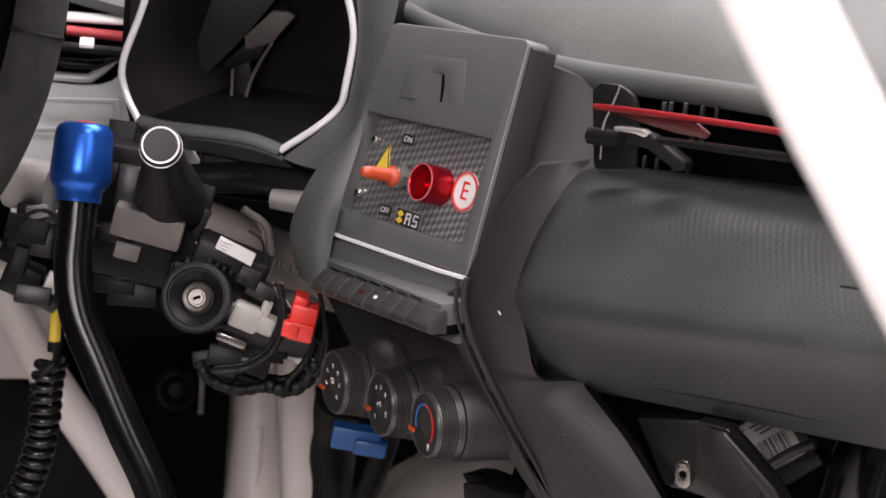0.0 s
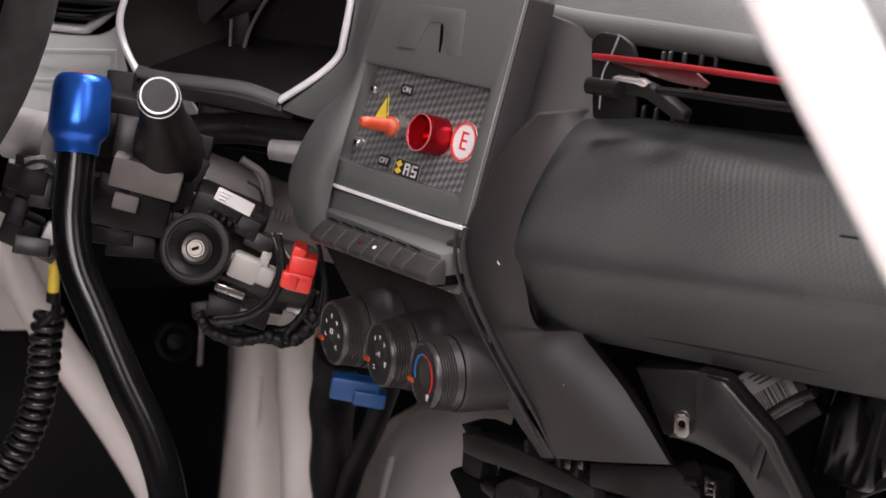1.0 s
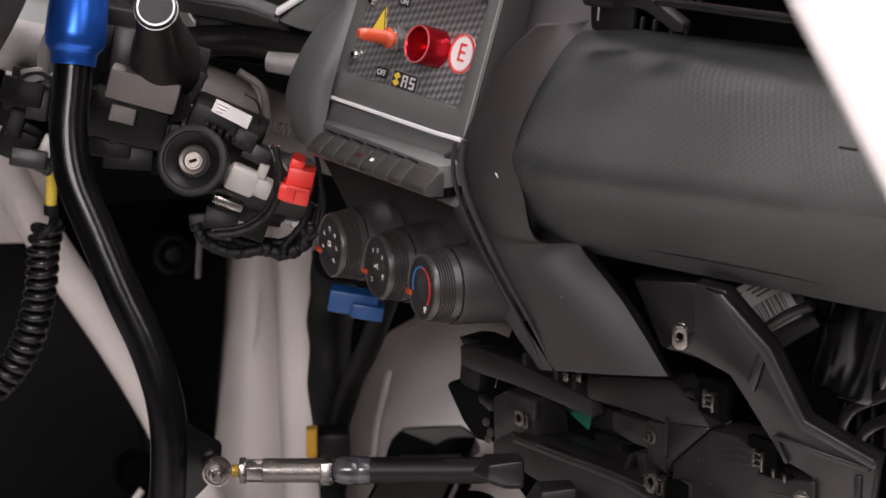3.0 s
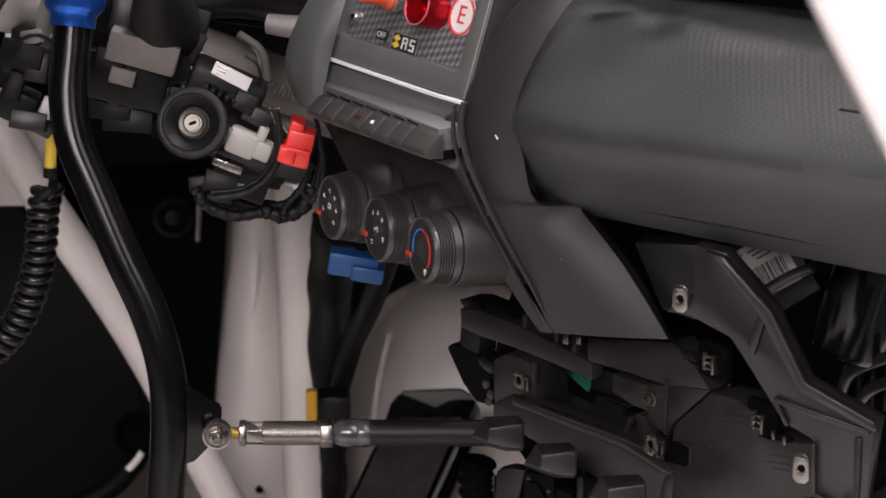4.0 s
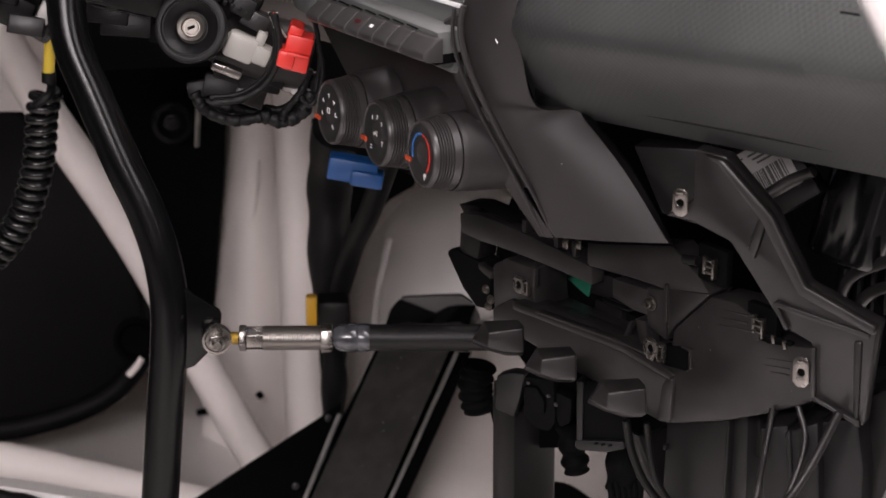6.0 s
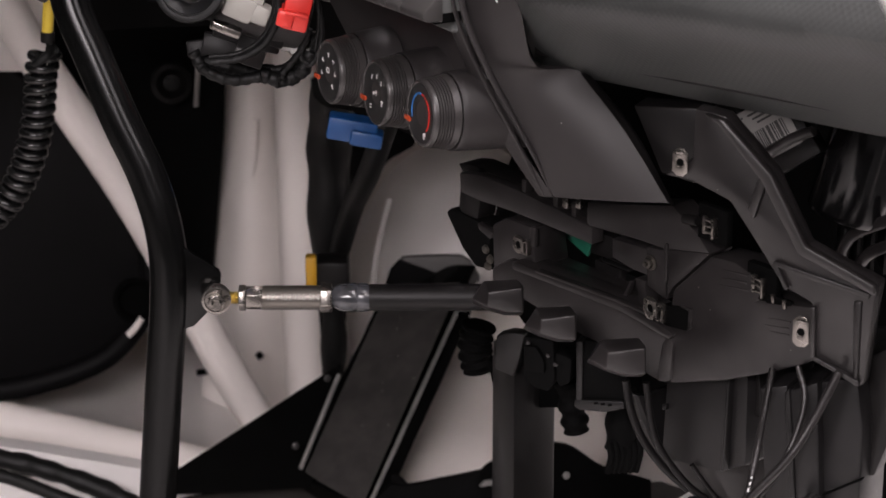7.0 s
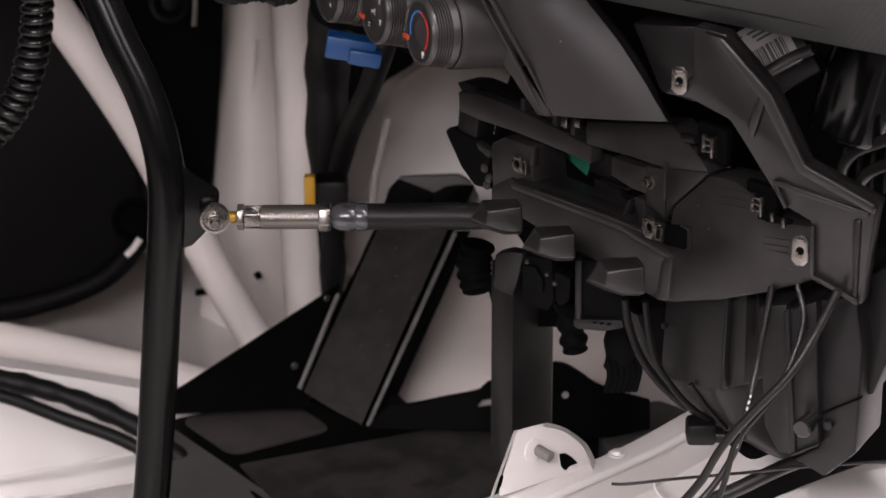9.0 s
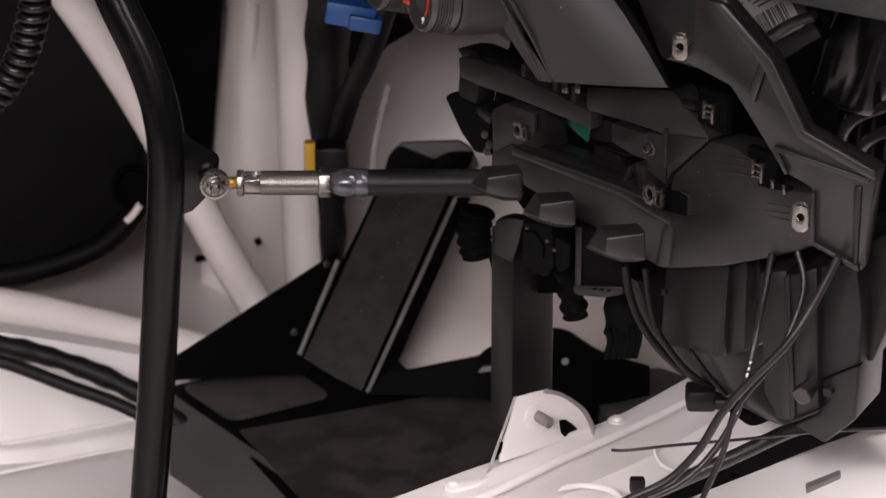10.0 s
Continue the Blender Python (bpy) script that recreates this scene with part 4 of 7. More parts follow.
# side of the console towards the passenger
frontA = [(0.0613, 1.735, 0.9226), (0.0418, 1.74, 0.9002), (0.0239, 1.74, 0.8667), (0.0138, 1.738, 0.841), (0.0138, 1.736, 0.8227), (0.024, 1.732, 0.7936), (0.0335, 1.731, 0.773), (0.0442, 1.73, 0.7523), (0.0743, 1.72, 0.6979)]
backB = [(0.0936, 1.73, 0.9266), (0.0755, 1.72, 0.9084), (0.0576, 1.71, 0.8797), (0.047, 1.705, 0.849), (0.0522, 1.705, 0.822), (0.0616, 1.7160, 0.7876), (0.0909, 1.7240, 0.7810), (0.1107, 1.7100, 0.7577), (0.1457, 1.6800, 0.7077)]
cheek_rows = [[p.lerp(q, k / 11) + Vector((0, -0.005, 0.001)) * math.sin(math.pi * k / 11) for k in range(12)] for p, q in zip(smooth_path(frontA, 8), smooth_path(backB, 8))]
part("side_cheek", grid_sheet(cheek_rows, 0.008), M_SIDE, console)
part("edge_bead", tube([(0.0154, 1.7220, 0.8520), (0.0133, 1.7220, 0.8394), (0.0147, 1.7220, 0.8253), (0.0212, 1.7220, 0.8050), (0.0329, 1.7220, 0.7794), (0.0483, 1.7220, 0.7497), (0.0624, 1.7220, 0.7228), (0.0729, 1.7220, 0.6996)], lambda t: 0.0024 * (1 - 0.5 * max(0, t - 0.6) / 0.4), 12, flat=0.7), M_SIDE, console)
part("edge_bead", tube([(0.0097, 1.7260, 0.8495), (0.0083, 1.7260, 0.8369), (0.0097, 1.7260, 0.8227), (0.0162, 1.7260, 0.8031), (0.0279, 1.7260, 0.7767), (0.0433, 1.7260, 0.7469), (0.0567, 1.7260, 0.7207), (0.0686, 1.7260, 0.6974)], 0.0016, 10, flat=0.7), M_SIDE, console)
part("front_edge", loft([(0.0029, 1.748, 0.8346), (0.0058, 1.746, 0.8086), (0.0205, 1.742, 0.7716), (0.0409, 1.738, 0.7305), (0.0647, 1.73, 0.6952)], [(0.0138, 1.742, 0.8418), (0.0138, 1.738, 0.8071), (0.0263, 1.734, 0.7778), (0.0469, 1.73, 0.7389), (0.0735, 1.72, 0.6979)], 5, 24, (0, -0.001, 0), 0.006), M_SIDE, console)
part("paint_fleck", block((0.0006, 0.0032, 0.0004), look((0.0357, 1.704, 0.8338), (0, 0, 1.3), -30), 0), M_MARK, console)
part("dark_edge", loft([(0.0904, 1.7150, 0.7818), (0.1186, 1.6950, 0.7488), (0.1438, 1.6750, 0.7102)], [(0.0965, 1.7200, 0.7788), (0.1240, 1.7000, 0.7480), (0.1486, 1.6800, 0.7054)], 4, 12, (0, 0, 0), 0.006), M_BLACK, console)
# skin beside the screen towards the driver
part("driver_cheek", loft([(-0.0678, 1.91, 0.8995), (-0.0841, 1.9, 0.8875), (-0.0996, 1.89, 0.8637), (-0.107, 1.89, 0.8375), (-0.1008, 1.9, 0.8064)], [(-0.0524, 1.9, 0.9315), (-0.0558, 1.88, 0.9117), (-0.0671, 1.86, 0.8765), (-0.0751, 1.86, 0.8448), (-0.0812, 1.86, 0.8128)], 10, 20, (0, -0.012, 0), 0.008), M_COVER, console)

# ---- instrument cluster ----
cluster = thing("instrument_cluster", (-0.1541, 2.05, 0.8636), "black hooded instrument cluster with chrome rim", "instrument cluster")
ring = [(-0.2075, 2.05, 1.0166), (-0.2232, 2.05, 0.9704), (-0.2381, 2.05, 0.9314), (-0.2362, 2.05, 0.9088), (-0.226, 2.04, 0.8898), (-0.2024, 2.03, 0.8867), (-0.1467, 2.01, 0.8836), (-0.1185, 2, 0.876), (-0.0919, 1.99, 0.8948), (-0.0751, 1.985, 0.9108), (-0.0699, 1.98, 0.9284), (-0.0639, 1.98, 0.9653), (-0.0693, 1.98, 0.9979), (-0.0739, 1.98, 1.0262)]
depth = Vector((0.08, 0.14, 0.005))
part("hood", grid_sheet([[Vector(p), Vector(p) + depth * 0.5 + Vector((0, 0, 0.002)), Vector(p) * 0.94 + Vector((-0.1455, 2.01, 0.9519)) * 0.06 + depth] for p in ring[4:]], 0.004, (0, 0, -1)), M_BLACK, cluster)
part("hood_wall", grid_sheet([[Vector(p), Vector(p) + depth * 0.5 + Vector((0, 0, 0.002)), Vector(p) * 0.94 + Vector((-0.1455, 2.01, 0.9519)) * 0.06 + depth] for p in ring[:5]], 0.004, (0, 0, -1)), M_INNER, cluster)
part("chrome_rim", tube(ring[:5], 0.0028, 12), M_CHROME, cluster, "bright chrome rim")
part("chrome_rim", tube(ring[7:], 0.0028, 12), M_CHROME, cluster, "bright chrome rim")
part("lower_lip", tube([ring[4], ring[5], ring[6], ring[7]], 0.0055, 12, flat=0.6), M_COVER, cluster)
part("lower_tray", loft([(-0.2244, 2.04, 0.8864), (-0.1468, 2.01, 0.8798), (-0.1173, 2, 0.8722)], [(-0.2076, 2.08, 0.866), (-0.1499, 2.05, 0.8615), (-0.1113, 2.04, 0.8572)], 5, 12, (0, 0, 0), 0.004, (0, 0, -1)), M_CONSOLE, cluster)
part("display", loft([(-0.2435, 2.17, 1.0132), (-0.253, 2.17, 0.9062), (-0.2436, 2.17, 0.8427)], [(-0.0445, 2.11, 1.0211), (-0.045, 2.11, 0.9171), (-0.0627, 2.11, 0.8553)], 6, 6, (0, 0.01, 0), 0.006), M_GLOSS, cluster)
cf = face_frame((-0.17, 2.13, 0.93), 8)
part("inner_wall", prism([(-0.0708, 0.0523), (0.0566, 0.0549), (0.0207, 0.0113), (0.0026, -0.0067), (-0.0224, -0.0313), (-0.0649, -0.0253), (-0.0746, -0.0175)], -0.003, 0.0, cf, 0.001), M_INNER, cluster)
part("inner_flap", prism([(0.0179, 0.0084), (0.0404, 0.0295), (0.0535, 0.0285), (0.0579, 0.0251), (0.0400, 0.0046), (0.0196, -0.0012)], -0.002, 0.004, cf, 0.0008), M_SHROUD, cluster)
part("inner_wedge", prism([(0.0003, -0.0126), (0.0192, 0.0037), (0.0352, 0.0041), (0.0296, -0.0083), (0.0037, -0.0178)], -0.002, 0.002, cf, 0.0008), M_BLACK, cluster)
part("inner_strut", tube([(-0.1616, 2.1200, 0.9144), (-0.1629, 2.1200, 0.8941), (-0.1655, 2.1200, 0.8728)], 0.0012, 8), M_SHROUD, cluster)
part("inner_strut", tube([(-0.1309, 2.1200, 0.9347), (-0.1425, 2.1200, 0.9162), (-0.1506, 2.1200, 0.8977), (-0.1563, 2.1200, 0.8710)], 0.0014, 8), M_SHROUD, cluster)
part("inner_board", prism([(0.0071, -0.0179), (0.0206, -0.0087), (0.0230, -0.0246), (0.0153, -0.0577), (0.0045, -0.0580)], -0.002, 0.001, cf, 0.0005), M_BLACK, cluster)
# Unseen cap, added so the front lamp doesn't shine down into the hood.
part("hood_light_cap", loft([(-0.2138, 2.05, 1.0145), (-0.2203, 2.2, 1.0003)], [(-0.0576, 1.97, 1.0256), (-0.0536, 2.13, 1.0098)], 6, 4, (0, 0, 0.015), 0.006, (0, 0, 1)), M_BLACK, cluster)
part("hood_side", loft([(-0.0636, 1.98, 1.0141), (-0.0606, 1.975, 0.9662), (-0.0665, 1.975, 0.9252), (-0.075, 1.98, 0.9056), (-0.1173, 2, 0.8701)], [(-0.0274, 1.95, 1.0185), (-0.0333, 1.94, 0.9841), (-0.0472, 1.93, 0.9377), (-0.0576, 1.94, 0.9075), (-0.0913, 1.97, 0.8682)], 8, 20, (0, -0.004, 0), 0.006), M_CONSOLE, cluster)

lv = thing("side_air_vent", (-0.288, 2.25, 0.8824), "black side air vent with red stripe and chrome edge", "air vent")
part("back", loft([(-0.3437, 2.27, 0.9537), (-0.3466, 2.27, 0.8739)], [(-0.2448, 2.25, 0.9475), (-0.2579, 2.25, 0.887)], 4, 4, (0, 0.01, 0), 0.006), M_DEEP, lv)
part("top_chrome", tube([(-0.3308, 2.2400, 0.9371), (-0.3080, 2.2400, 0.9357), (-0.2806, 2.2400, 0.9339), (-0.2469, 2.2400, 0.9316)], 0.0046, 12, flat=0.7), M_CHROME, lv, "bright chrome edge")
part("red_stripe", tube([(-0.3040, 2.2350, 0.9250), (-0.2804, 2.2350, 0.9222), (-0.2503, 2.2350, 0.9190)], 0.0042, 12), M_RED_LIT, lv, "red stripe, coloured brighter to look lit")
part("lower_chrome", tube([(-0.3401, 2.2300, 0.8907), (-0.3164, 2.2300, 0.8889), (-0.2900, 2.2300, 0.8865), (-0.2826, 2.2300, 0.8889), (-0.2714, 2.2300, 0.8972), (-0.2611, 2.2300, 0.9065), (-0.2527, 2.2300, 0.9129)], 0.0040, 12), M_CHROME, lv, "bright chrome edge")
for v in (84, 100, 118):
    part("vane", loft([(-0.3377, 2.25, 0.9104), (-0.3333, 2.22, 0.9137)], [(-0.2539, 2.24, 0.9066), (-0.2515, 2.21, 0.9095)], 4, 3, (0, 0, (84 - v) * 0.00044), 0.0015, (0, 0, -1)), M_BLACK, lv)
part("tab", tube([(-0.2901, 2.2100, 0.9196), (-0.2847, 2.2100, 0.9191), (-0.2793, 2.2100, 0.9187)], 0.0048, 14, flat=0.7), M_CHROME, lv)
part("tab_arm", tube([(-0.3281, 2.2160, 0.9172), (-0.3010, 2.2160, 0.9154), (-0.2874, 2.2160, 0.9135), (-0.2648, 2.2160, 0.9117), (-0.2512, 2.2160, 0.9108)], 0.0035, 10), M_BLACK, lv)
part("bright_vane", tube([(-0.3313, 2.2350, 0.9019), (-0.3040, 2.2350, 0.8991), (-0.2766, 2.2350, 0.8954)], 0.0026, 10, flat=0.5), M_CONSOLE, lv)
sideskin = solo("driver_dash_skin", loft([(-0.3479, 2.22, 0.8879), (-0.274, 2.21, 0.8843), (-0.2461, 2.21, 0.9104)], [(-0.345, 2.17, 0.7643), (-0.2636, 2.17, 0.7689), (-0.1816, 2.17, 0.8106)], 10, 12, (0, -0.005, 0), 0.008), M_SKIN, "charcoal grained dashboard skin on the driver side, lightened to look lit", "dashboard skin")
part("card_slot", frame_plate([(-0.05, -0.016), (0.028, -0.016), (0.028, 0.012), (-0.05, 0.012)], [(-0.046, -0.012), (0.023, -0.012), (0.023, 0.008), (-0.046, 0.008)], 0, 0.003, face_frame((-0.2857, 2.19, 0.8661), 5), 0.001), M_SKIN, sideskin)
solo("upper_dash_skin", loft([(-0.3449, 2.25, 0.9659), (-0.2429, 2.23, 0.9405)], [(-0.3737, 2.45, 0.9861), (-0.2402, 2.45, 0.9762)], 6, 6, (0, 0, 0.01), 0.008, (0, 0, -1)), M_DASH, "charcoal dashboard top over the side vent", "dashboard skin")

# ---- steering wheel ----
wheel = thing("steering_wheel", (-0.3847, 1.93, 0.8769), "black suede steering wheel rim", "steering wheel")
rim_at = Vector((-0.264, 1.8, 0.9958)) - 0.185 * Vector((math.cos(radians(48)), -math.sin(radians(48)), 0))
wm = face_frame(rim_at, 48, 16)
part("rim", tube([wm @ Vector((0.185 * math.cos(a), 0.185 * math.sin(a), 0)) for a in (2 * math.pi * k / 64 for k in range(65))], 0.017, 20, smooth=False), M_SUEDE, wheel)
part("seam", tube([wm @ (Vector((0.185 * math.cos(0.0) + 0.0172 * math.cos(b), 0.0, 0.0172 * math.sin(b)))) for b in (2 * math.pi * k / 24 for k in range(25))], 0.0012, 8, smooth=False), M_RUBBER, wheel)
part("hub", lathe([(-0.04, 0.03), (-0.01, 0.045), (0.0, 0.045), (0.0, 0)], wm @ Matrix.Translation((0, 0, -0.03))), M_BLACK, wheel)
for a in (90, 210, 330):
    part("spoke", tube([wm @ Vector((0.04 * math.cos(radians(a)), 0.04 * math.sin(radians(a)), -0.03)), wm @ Vector((0.165 * math.cos(radians(a)), 0.165 * math.sin(radians(a)), -0.003))], 0.01, 10, flat=0.5), M_TUBE, wheel)

# ---- gear lever ----
lever = thing("gear_lever", (-0.2106, 1.81, 0.3419), "black bent tube gear lever with blue anodised knob", "gear lever")
pts = [(-0.2508, 1.8799, 0.8720), (-0.2526, 1.8725, 0.8498), (-0.2545, 1.8624, 0.8202), (-0.2500, 1.8527, 0.7907), (-0.2357, 1.8422, 0.7574), (-0.2177, 1.8303, 0.7165), (-0.2004, 1.8209, 0.6803), (-0.1892, 1.8131, 0.6441), (-0.1868, 1.8100, 0.6030), (-0.1938, 1.8100, 0.5195), (-0.2012, 1.8100, 0.4322), (-0.2098, 1.8100, 0.3511), (-0.2142, 1.8100, 0.3049)]
part("tube", tube(pts, lambda t: 0.0136 - 0.0005 * t, 32, 10), M_TUBE, lever)
top = Vector((-0.2513, 1.8760, 0.8665))
ax = axis_frame(top, Vector((-0.2462, 1.8920, 0.9203)) - top) @ Matrix.Scale(1.045, 4)
part("knob", lathe([(-0.001, 0.0132), (-0.001, 0.0148), (0.0068, 0.0155), (0.0085, 0.017), (0.012, 0.0198), (0.02, 0.0203), (0.043, 0.0193), (0.048, 0.018), (0.0508, 0.015), (0.0515, 0.01), (0.0515, 0)], ax, 48), M_BLUE, lever, "blue anodised aluminium knob")
part("knob_button", lathe([(0.051, 0.0075), (0.0518, 0.0075), (0.0524, 0.006), (0.0524, 0)], ax, 24), M_RED, lever, "red top button")
gf = face_frame((-0.1774, 1.807, 0.5939), 0)
part("gusset", prism([(0.0008, 0.0391), (0.0091, 0.0326), (0.0257, 0.0218), (0.0271, 0.0185), (0.0266, 0.0127), (0.0225, -0.0039), (0.0072, -0.0198), (-0.0023, -0.0231)], -0.003, 0.001, gf, 0.001), M_TUBE, lever)

linkage = thing("shift_linkage", (-0.109, 1.805, 0.5873), "steel shift rod with load sensor bolted to the lever", "shift rod")
rx = Vector((1, 0, 0.0))
r0 = Vector((-0.1535, 1.8, 0.5977))
part("rod_end", lathe([(-0.004, 0.0052), (-0.0045, 0.0085), (-0.003, 0.0097), (0.003, 0.0097), (0.0045, 0.0085), (0.004, 0.0052)], axis_frame(r0, (0.1, 1, 0)), 36, True), M_STEEL, linkage)
part("washer", lathe([(0.004, 0.0103), (0.0056, 0.0101), (0.0058, 0.0085), (0.0052, 0.0078), (0.0052, 0.0)], axis_frame(r0, (0.1, -1, 0)), 30), M_STEEL, linkage)
part("nut", prism([(0.0062 * math.cos(a), 0.0062 * math.sin(a)) for a in (math.pi / 3 * k + 0.3 for k in range(6))], 0.005, 0.0105, axis_frame(r0, (0.1, -1, 0)), 0.0008), M_STEEL, linkage)
part("bolt", lathe([(0, 0.0036), (0.0145, 0.0036), (0.0155, 0.0028), (0.0155, 0)], axis_frame(r0, (0.1, -1, 0)), 20), M_STEEL, linkage)
pr = [(0.006, 0.0042)]
for k in range(9):
    pr += [(0.0085 + 0.0011 * k, 0.0046), (0.009 + 0.0011 * k, 0.0039)]
part("thread", lathe(pr + [(0.02, 0.0042)], axis_frame(r0, rx), 20), M_BRASS, linkage, "yellow zinc threaded stud")


def hexbar(x0, x1, r, name, mat=M_STEEL, sides=6, edge=0.0008, turn=0.2):
    part(name, prism([(r * math.cos(a), r * math.sin(a)) for a in (2 * math.pi * k / sides + turn for k in range(sides))], x0, x1, axis_frame(r0, rx), edge), mat, linkage)


hexbar(0.0155, 0.0205, 0.0092, "lock_nut")
hexbar(0.0205, 0.032, 0.0086, "sensor_shoulder", turn=0.5)
part("sensor_body", lathe([(0.032, 0.0), (0.032, 0.0084), (0.0715, 0.0084), (0.0715, 0)], axis_frame(r0, rx), 36), M_BODY, linkage)
hexbar(0.0715, 0.0795, 0.0105, "end_nut")
part("sleeve", lathe([(0.0795, 0.0058), (0.0815, 0.0076), (0.085, 0.0093), (0.09, 0.0099), (0.0955, 0.0101), (0.097, 0.0094), (0.0985, 0.0099), (0.104, 0.0097), (0.1055, 0.009)], axis_frame(r0, rx), 32), M_SHRINK, linkage, "smoky shrink sleeve")
part("black_rod", tube([r0 + rx * 0.091, r0 + rx * 0.2], 0.0092, 24, smooth=False), M_BLACK, linkage)
words("1Z 482956 SN", 0.0062, look(r0 + Vector((0.053, -0.0088, 0.0035)), r0 + Vector((0.053, -1, 0.25))) @ Matrix.Rotation(math.pi, 4, "Y"), M_NUT, "engraving", linkage)

# ---- steering column ----
column = thing("steering_column", (-0.1902, 2, 0.7501), "stripped steering column with bare stalk and switches", "steering column")
part("jacket", tube([(-0.2819, 2.05, 0.8376), (-0.1934, 2.05, 0.8071), (-0.1054, 2.07, 0.7667), (-0.0629, 2.09, 0.748)], 0.024, 20), M_SHROUD, column)
part("jacket_rib", tube([(-0.1469, 2, 0.8319), (-0.1308, 2.005, 0.8179), (-0.1273, 2.01, 0.7952)], 0.003, 10), M_SHROUD, column)
part("switch_body", block((0.065, 0.045, 0.07), Matrix.Translation((-0.2162, 1.95, 0.8374)) @ Matrix.Rotation(radians(-20), 4, "Y"), 0.004), M_BLACK, column)
part("switch_cover", block((0.05, 0.02, 0.022), Matrix.Translation((-0.2072, 1.91, 0.8407)) @ Matrix.Rotation(radians(16), 4, "Y"), 0.002), M_SHROUD, column)
part("switch_carrier", block((0.06, 0.05, 0.035), Matrix.Translation((-0.2218, 1.94, 0.8169)) @ Matrix.Rotation(radians(14), 4, "Y"), 0.003), M_BLACK, column)
part("bracket", block((0.07, 0.03, 0.03), Matrix.Translation((-0.1882, 1.99, 0.8023)) @ Matrix.Rotation(radians(20), 4, "Y"), 0.003), M_CARCASS, column)
part("bracket", block((0.06, 0.06, 0.05), Matrix.Translation((-0.2382, 1.99, 0.8638)) @ Matrix.Rotation(radians(10), 4, "Y"), 0.004), M_BLACK, column)
part("bracket", block((0.1, 0.06, 0.035), Matrix.Translation((-0.137, 2.11, 0.8353)) @ Matrix.Rotation(radians(8), 4, "Y"), 0.004), M_BLACK, column)
for at, size, turn, mat in (((-0.1934, 1.92, 0.8281), (0.012, 0.02, 0.01), 20, M_BLACK), ((-0.2312, 1.92, 0.8322), (0.022, 0.02, 0.014), 15, M_BLACK), ((-0.2226, 1.915, 0.8211), (0.018, 0.02, 0.012), 15, M_SHROUD),
                            ((-0.2069, 1.93, 0.8069), (0.03, 0.02, 0.012), 12, M_BLACK), ((-0.2315, 1.95, 0.7976), (0.035, 0.02, 0.014), 5, M_CARCASS), ((-0.1779, 1.95, 0.8311), (0.012, 0.02, 0.03), 30, M_BLACK),
                            ((-0.1773, 1.97, 0.8431), (0.02, 0.02, 0.03), 15, M_BLACK), ((-0.2335, 1.99, 0.8848), (0.02, 0.02, 0.03), 8, M_BLACK), ((-0.2222, 1.93, 0.8647), (0.016, 0.02, 0.03), 10, M_CARCASS),
                            ((-0.1372, 1.91, 0.8038), (0.016, 0.02, 0.014), 28, M_BLACK), ((-0.1294, 1.91, 0.7935), (0.02, 0.018, 0.012), 28, M_CARCASS), ((-0.1238, 1.94, 0.7498), (0.03, 0.02, 0.02), 20, M_BLACK),
                            ((-0.2777, 1.95, 0.8144), (0.014, 0.02, 0.012), 20, M_CARCASS), ((-0.3118, 1.96, 0.8119), (0.014, 0.02, 0.02), 24, M_BLACK), ((-0.2772, 1.97, 0.7882), (0.012, 0.02, 0.016), 24, M_BLACK)):
    part("switch_block", block(size, Matrix.Translation(at) @ Matrix.Rotation(radians(turn), 4, "Y") @ Matrix.Rotation(radians(-12), 4, "X"), 0.0012), mat, column)
for k in range(7):
    part("housing_tooth", block((0.003, 0.012, 0.004), Matrix.Translation((-0.1636, 1.905, 0.8166)) @ Matrix.Rotation(radians(28), 4, "Y") @ Matrix.Translation((0.0055 * k, 0, 0)), 0.0006), M_BLACK, column)
for k in range(9):
    part("jacket_ridge", block((0.0018, 0.006, 0.007), Matrix.Translation((-0.1289, 2.02, 0.7874)) @ Matrix.Rotation(radians(16), 4, "Y") @ Matrix.Translation((0.0036 * k, 0, 0)), 0.0006), M_SHROUD, column)
part("jacket_wire", tube([(-0.1782, 2, 0.8255), (-0.173, 2, 0.8148), (-0.1657, 1.99, 0.8079)], 0.0013, 8), M_IVORY, column)
part("jacket_wire", tube([(-0.182, 2, 0.8225), (-0.1764, 2, 0.8114), (-0.1707, 1.99, 0.8062)], 0.0013, 8), M_DULL, column)
part("clear_tie", tube([(-0.1394, 2.01, 0.8231), (-0.1329, 2.01, 0.8124), (-0.1327, 2.015, 0.7939)], 0.0015, 8), M_DULL, column)
part("pipe", tube([(-0.1902, 2.07, 0.8384), (-0.1466, 2.06, 0.8419), (-0.09, 2.03, 0.84)], 0.012, 16), M_CARCASS, column)
part("pipe_end", tube([(-0.1252, 2, 0.8395), (-0.0925, 1.99, 0.8376)], lambda t: 0.0075 + 0.002 * t, 16, smooth=False), M_DULL, column)
part("left_motor", tube([(-0.3115, 1.97, 0.8598), (-0.2797, 1.96, 0.8558)], 0.019, 24, smooth=False), M_DULL, column)
part("left_switch", block((0.03, 0.03, 0.028), Matrix.Translation((-0.2935, 1.95, 0.8278)) @ Matrix.Rotation(radians(20), 4, "Y"), 0.003), M_BLACK, column)
part("left_switch", block((0.028, 0.025, 0.024), Matrix.Translation((-0.3029, 1.95, 0.7926)) @ Matrix.Rotation(radians(25), 4, "Y"), 0.003), M_BLACK, column)
part("left_plug", block((0.03, 0.025, 0.018), Matrix.Translation((-0.2904, 1.96, 0.7803)) @ Matrix.Rotation(radians(30), 4, "Y"), 0.003), M_CARCASS, column)
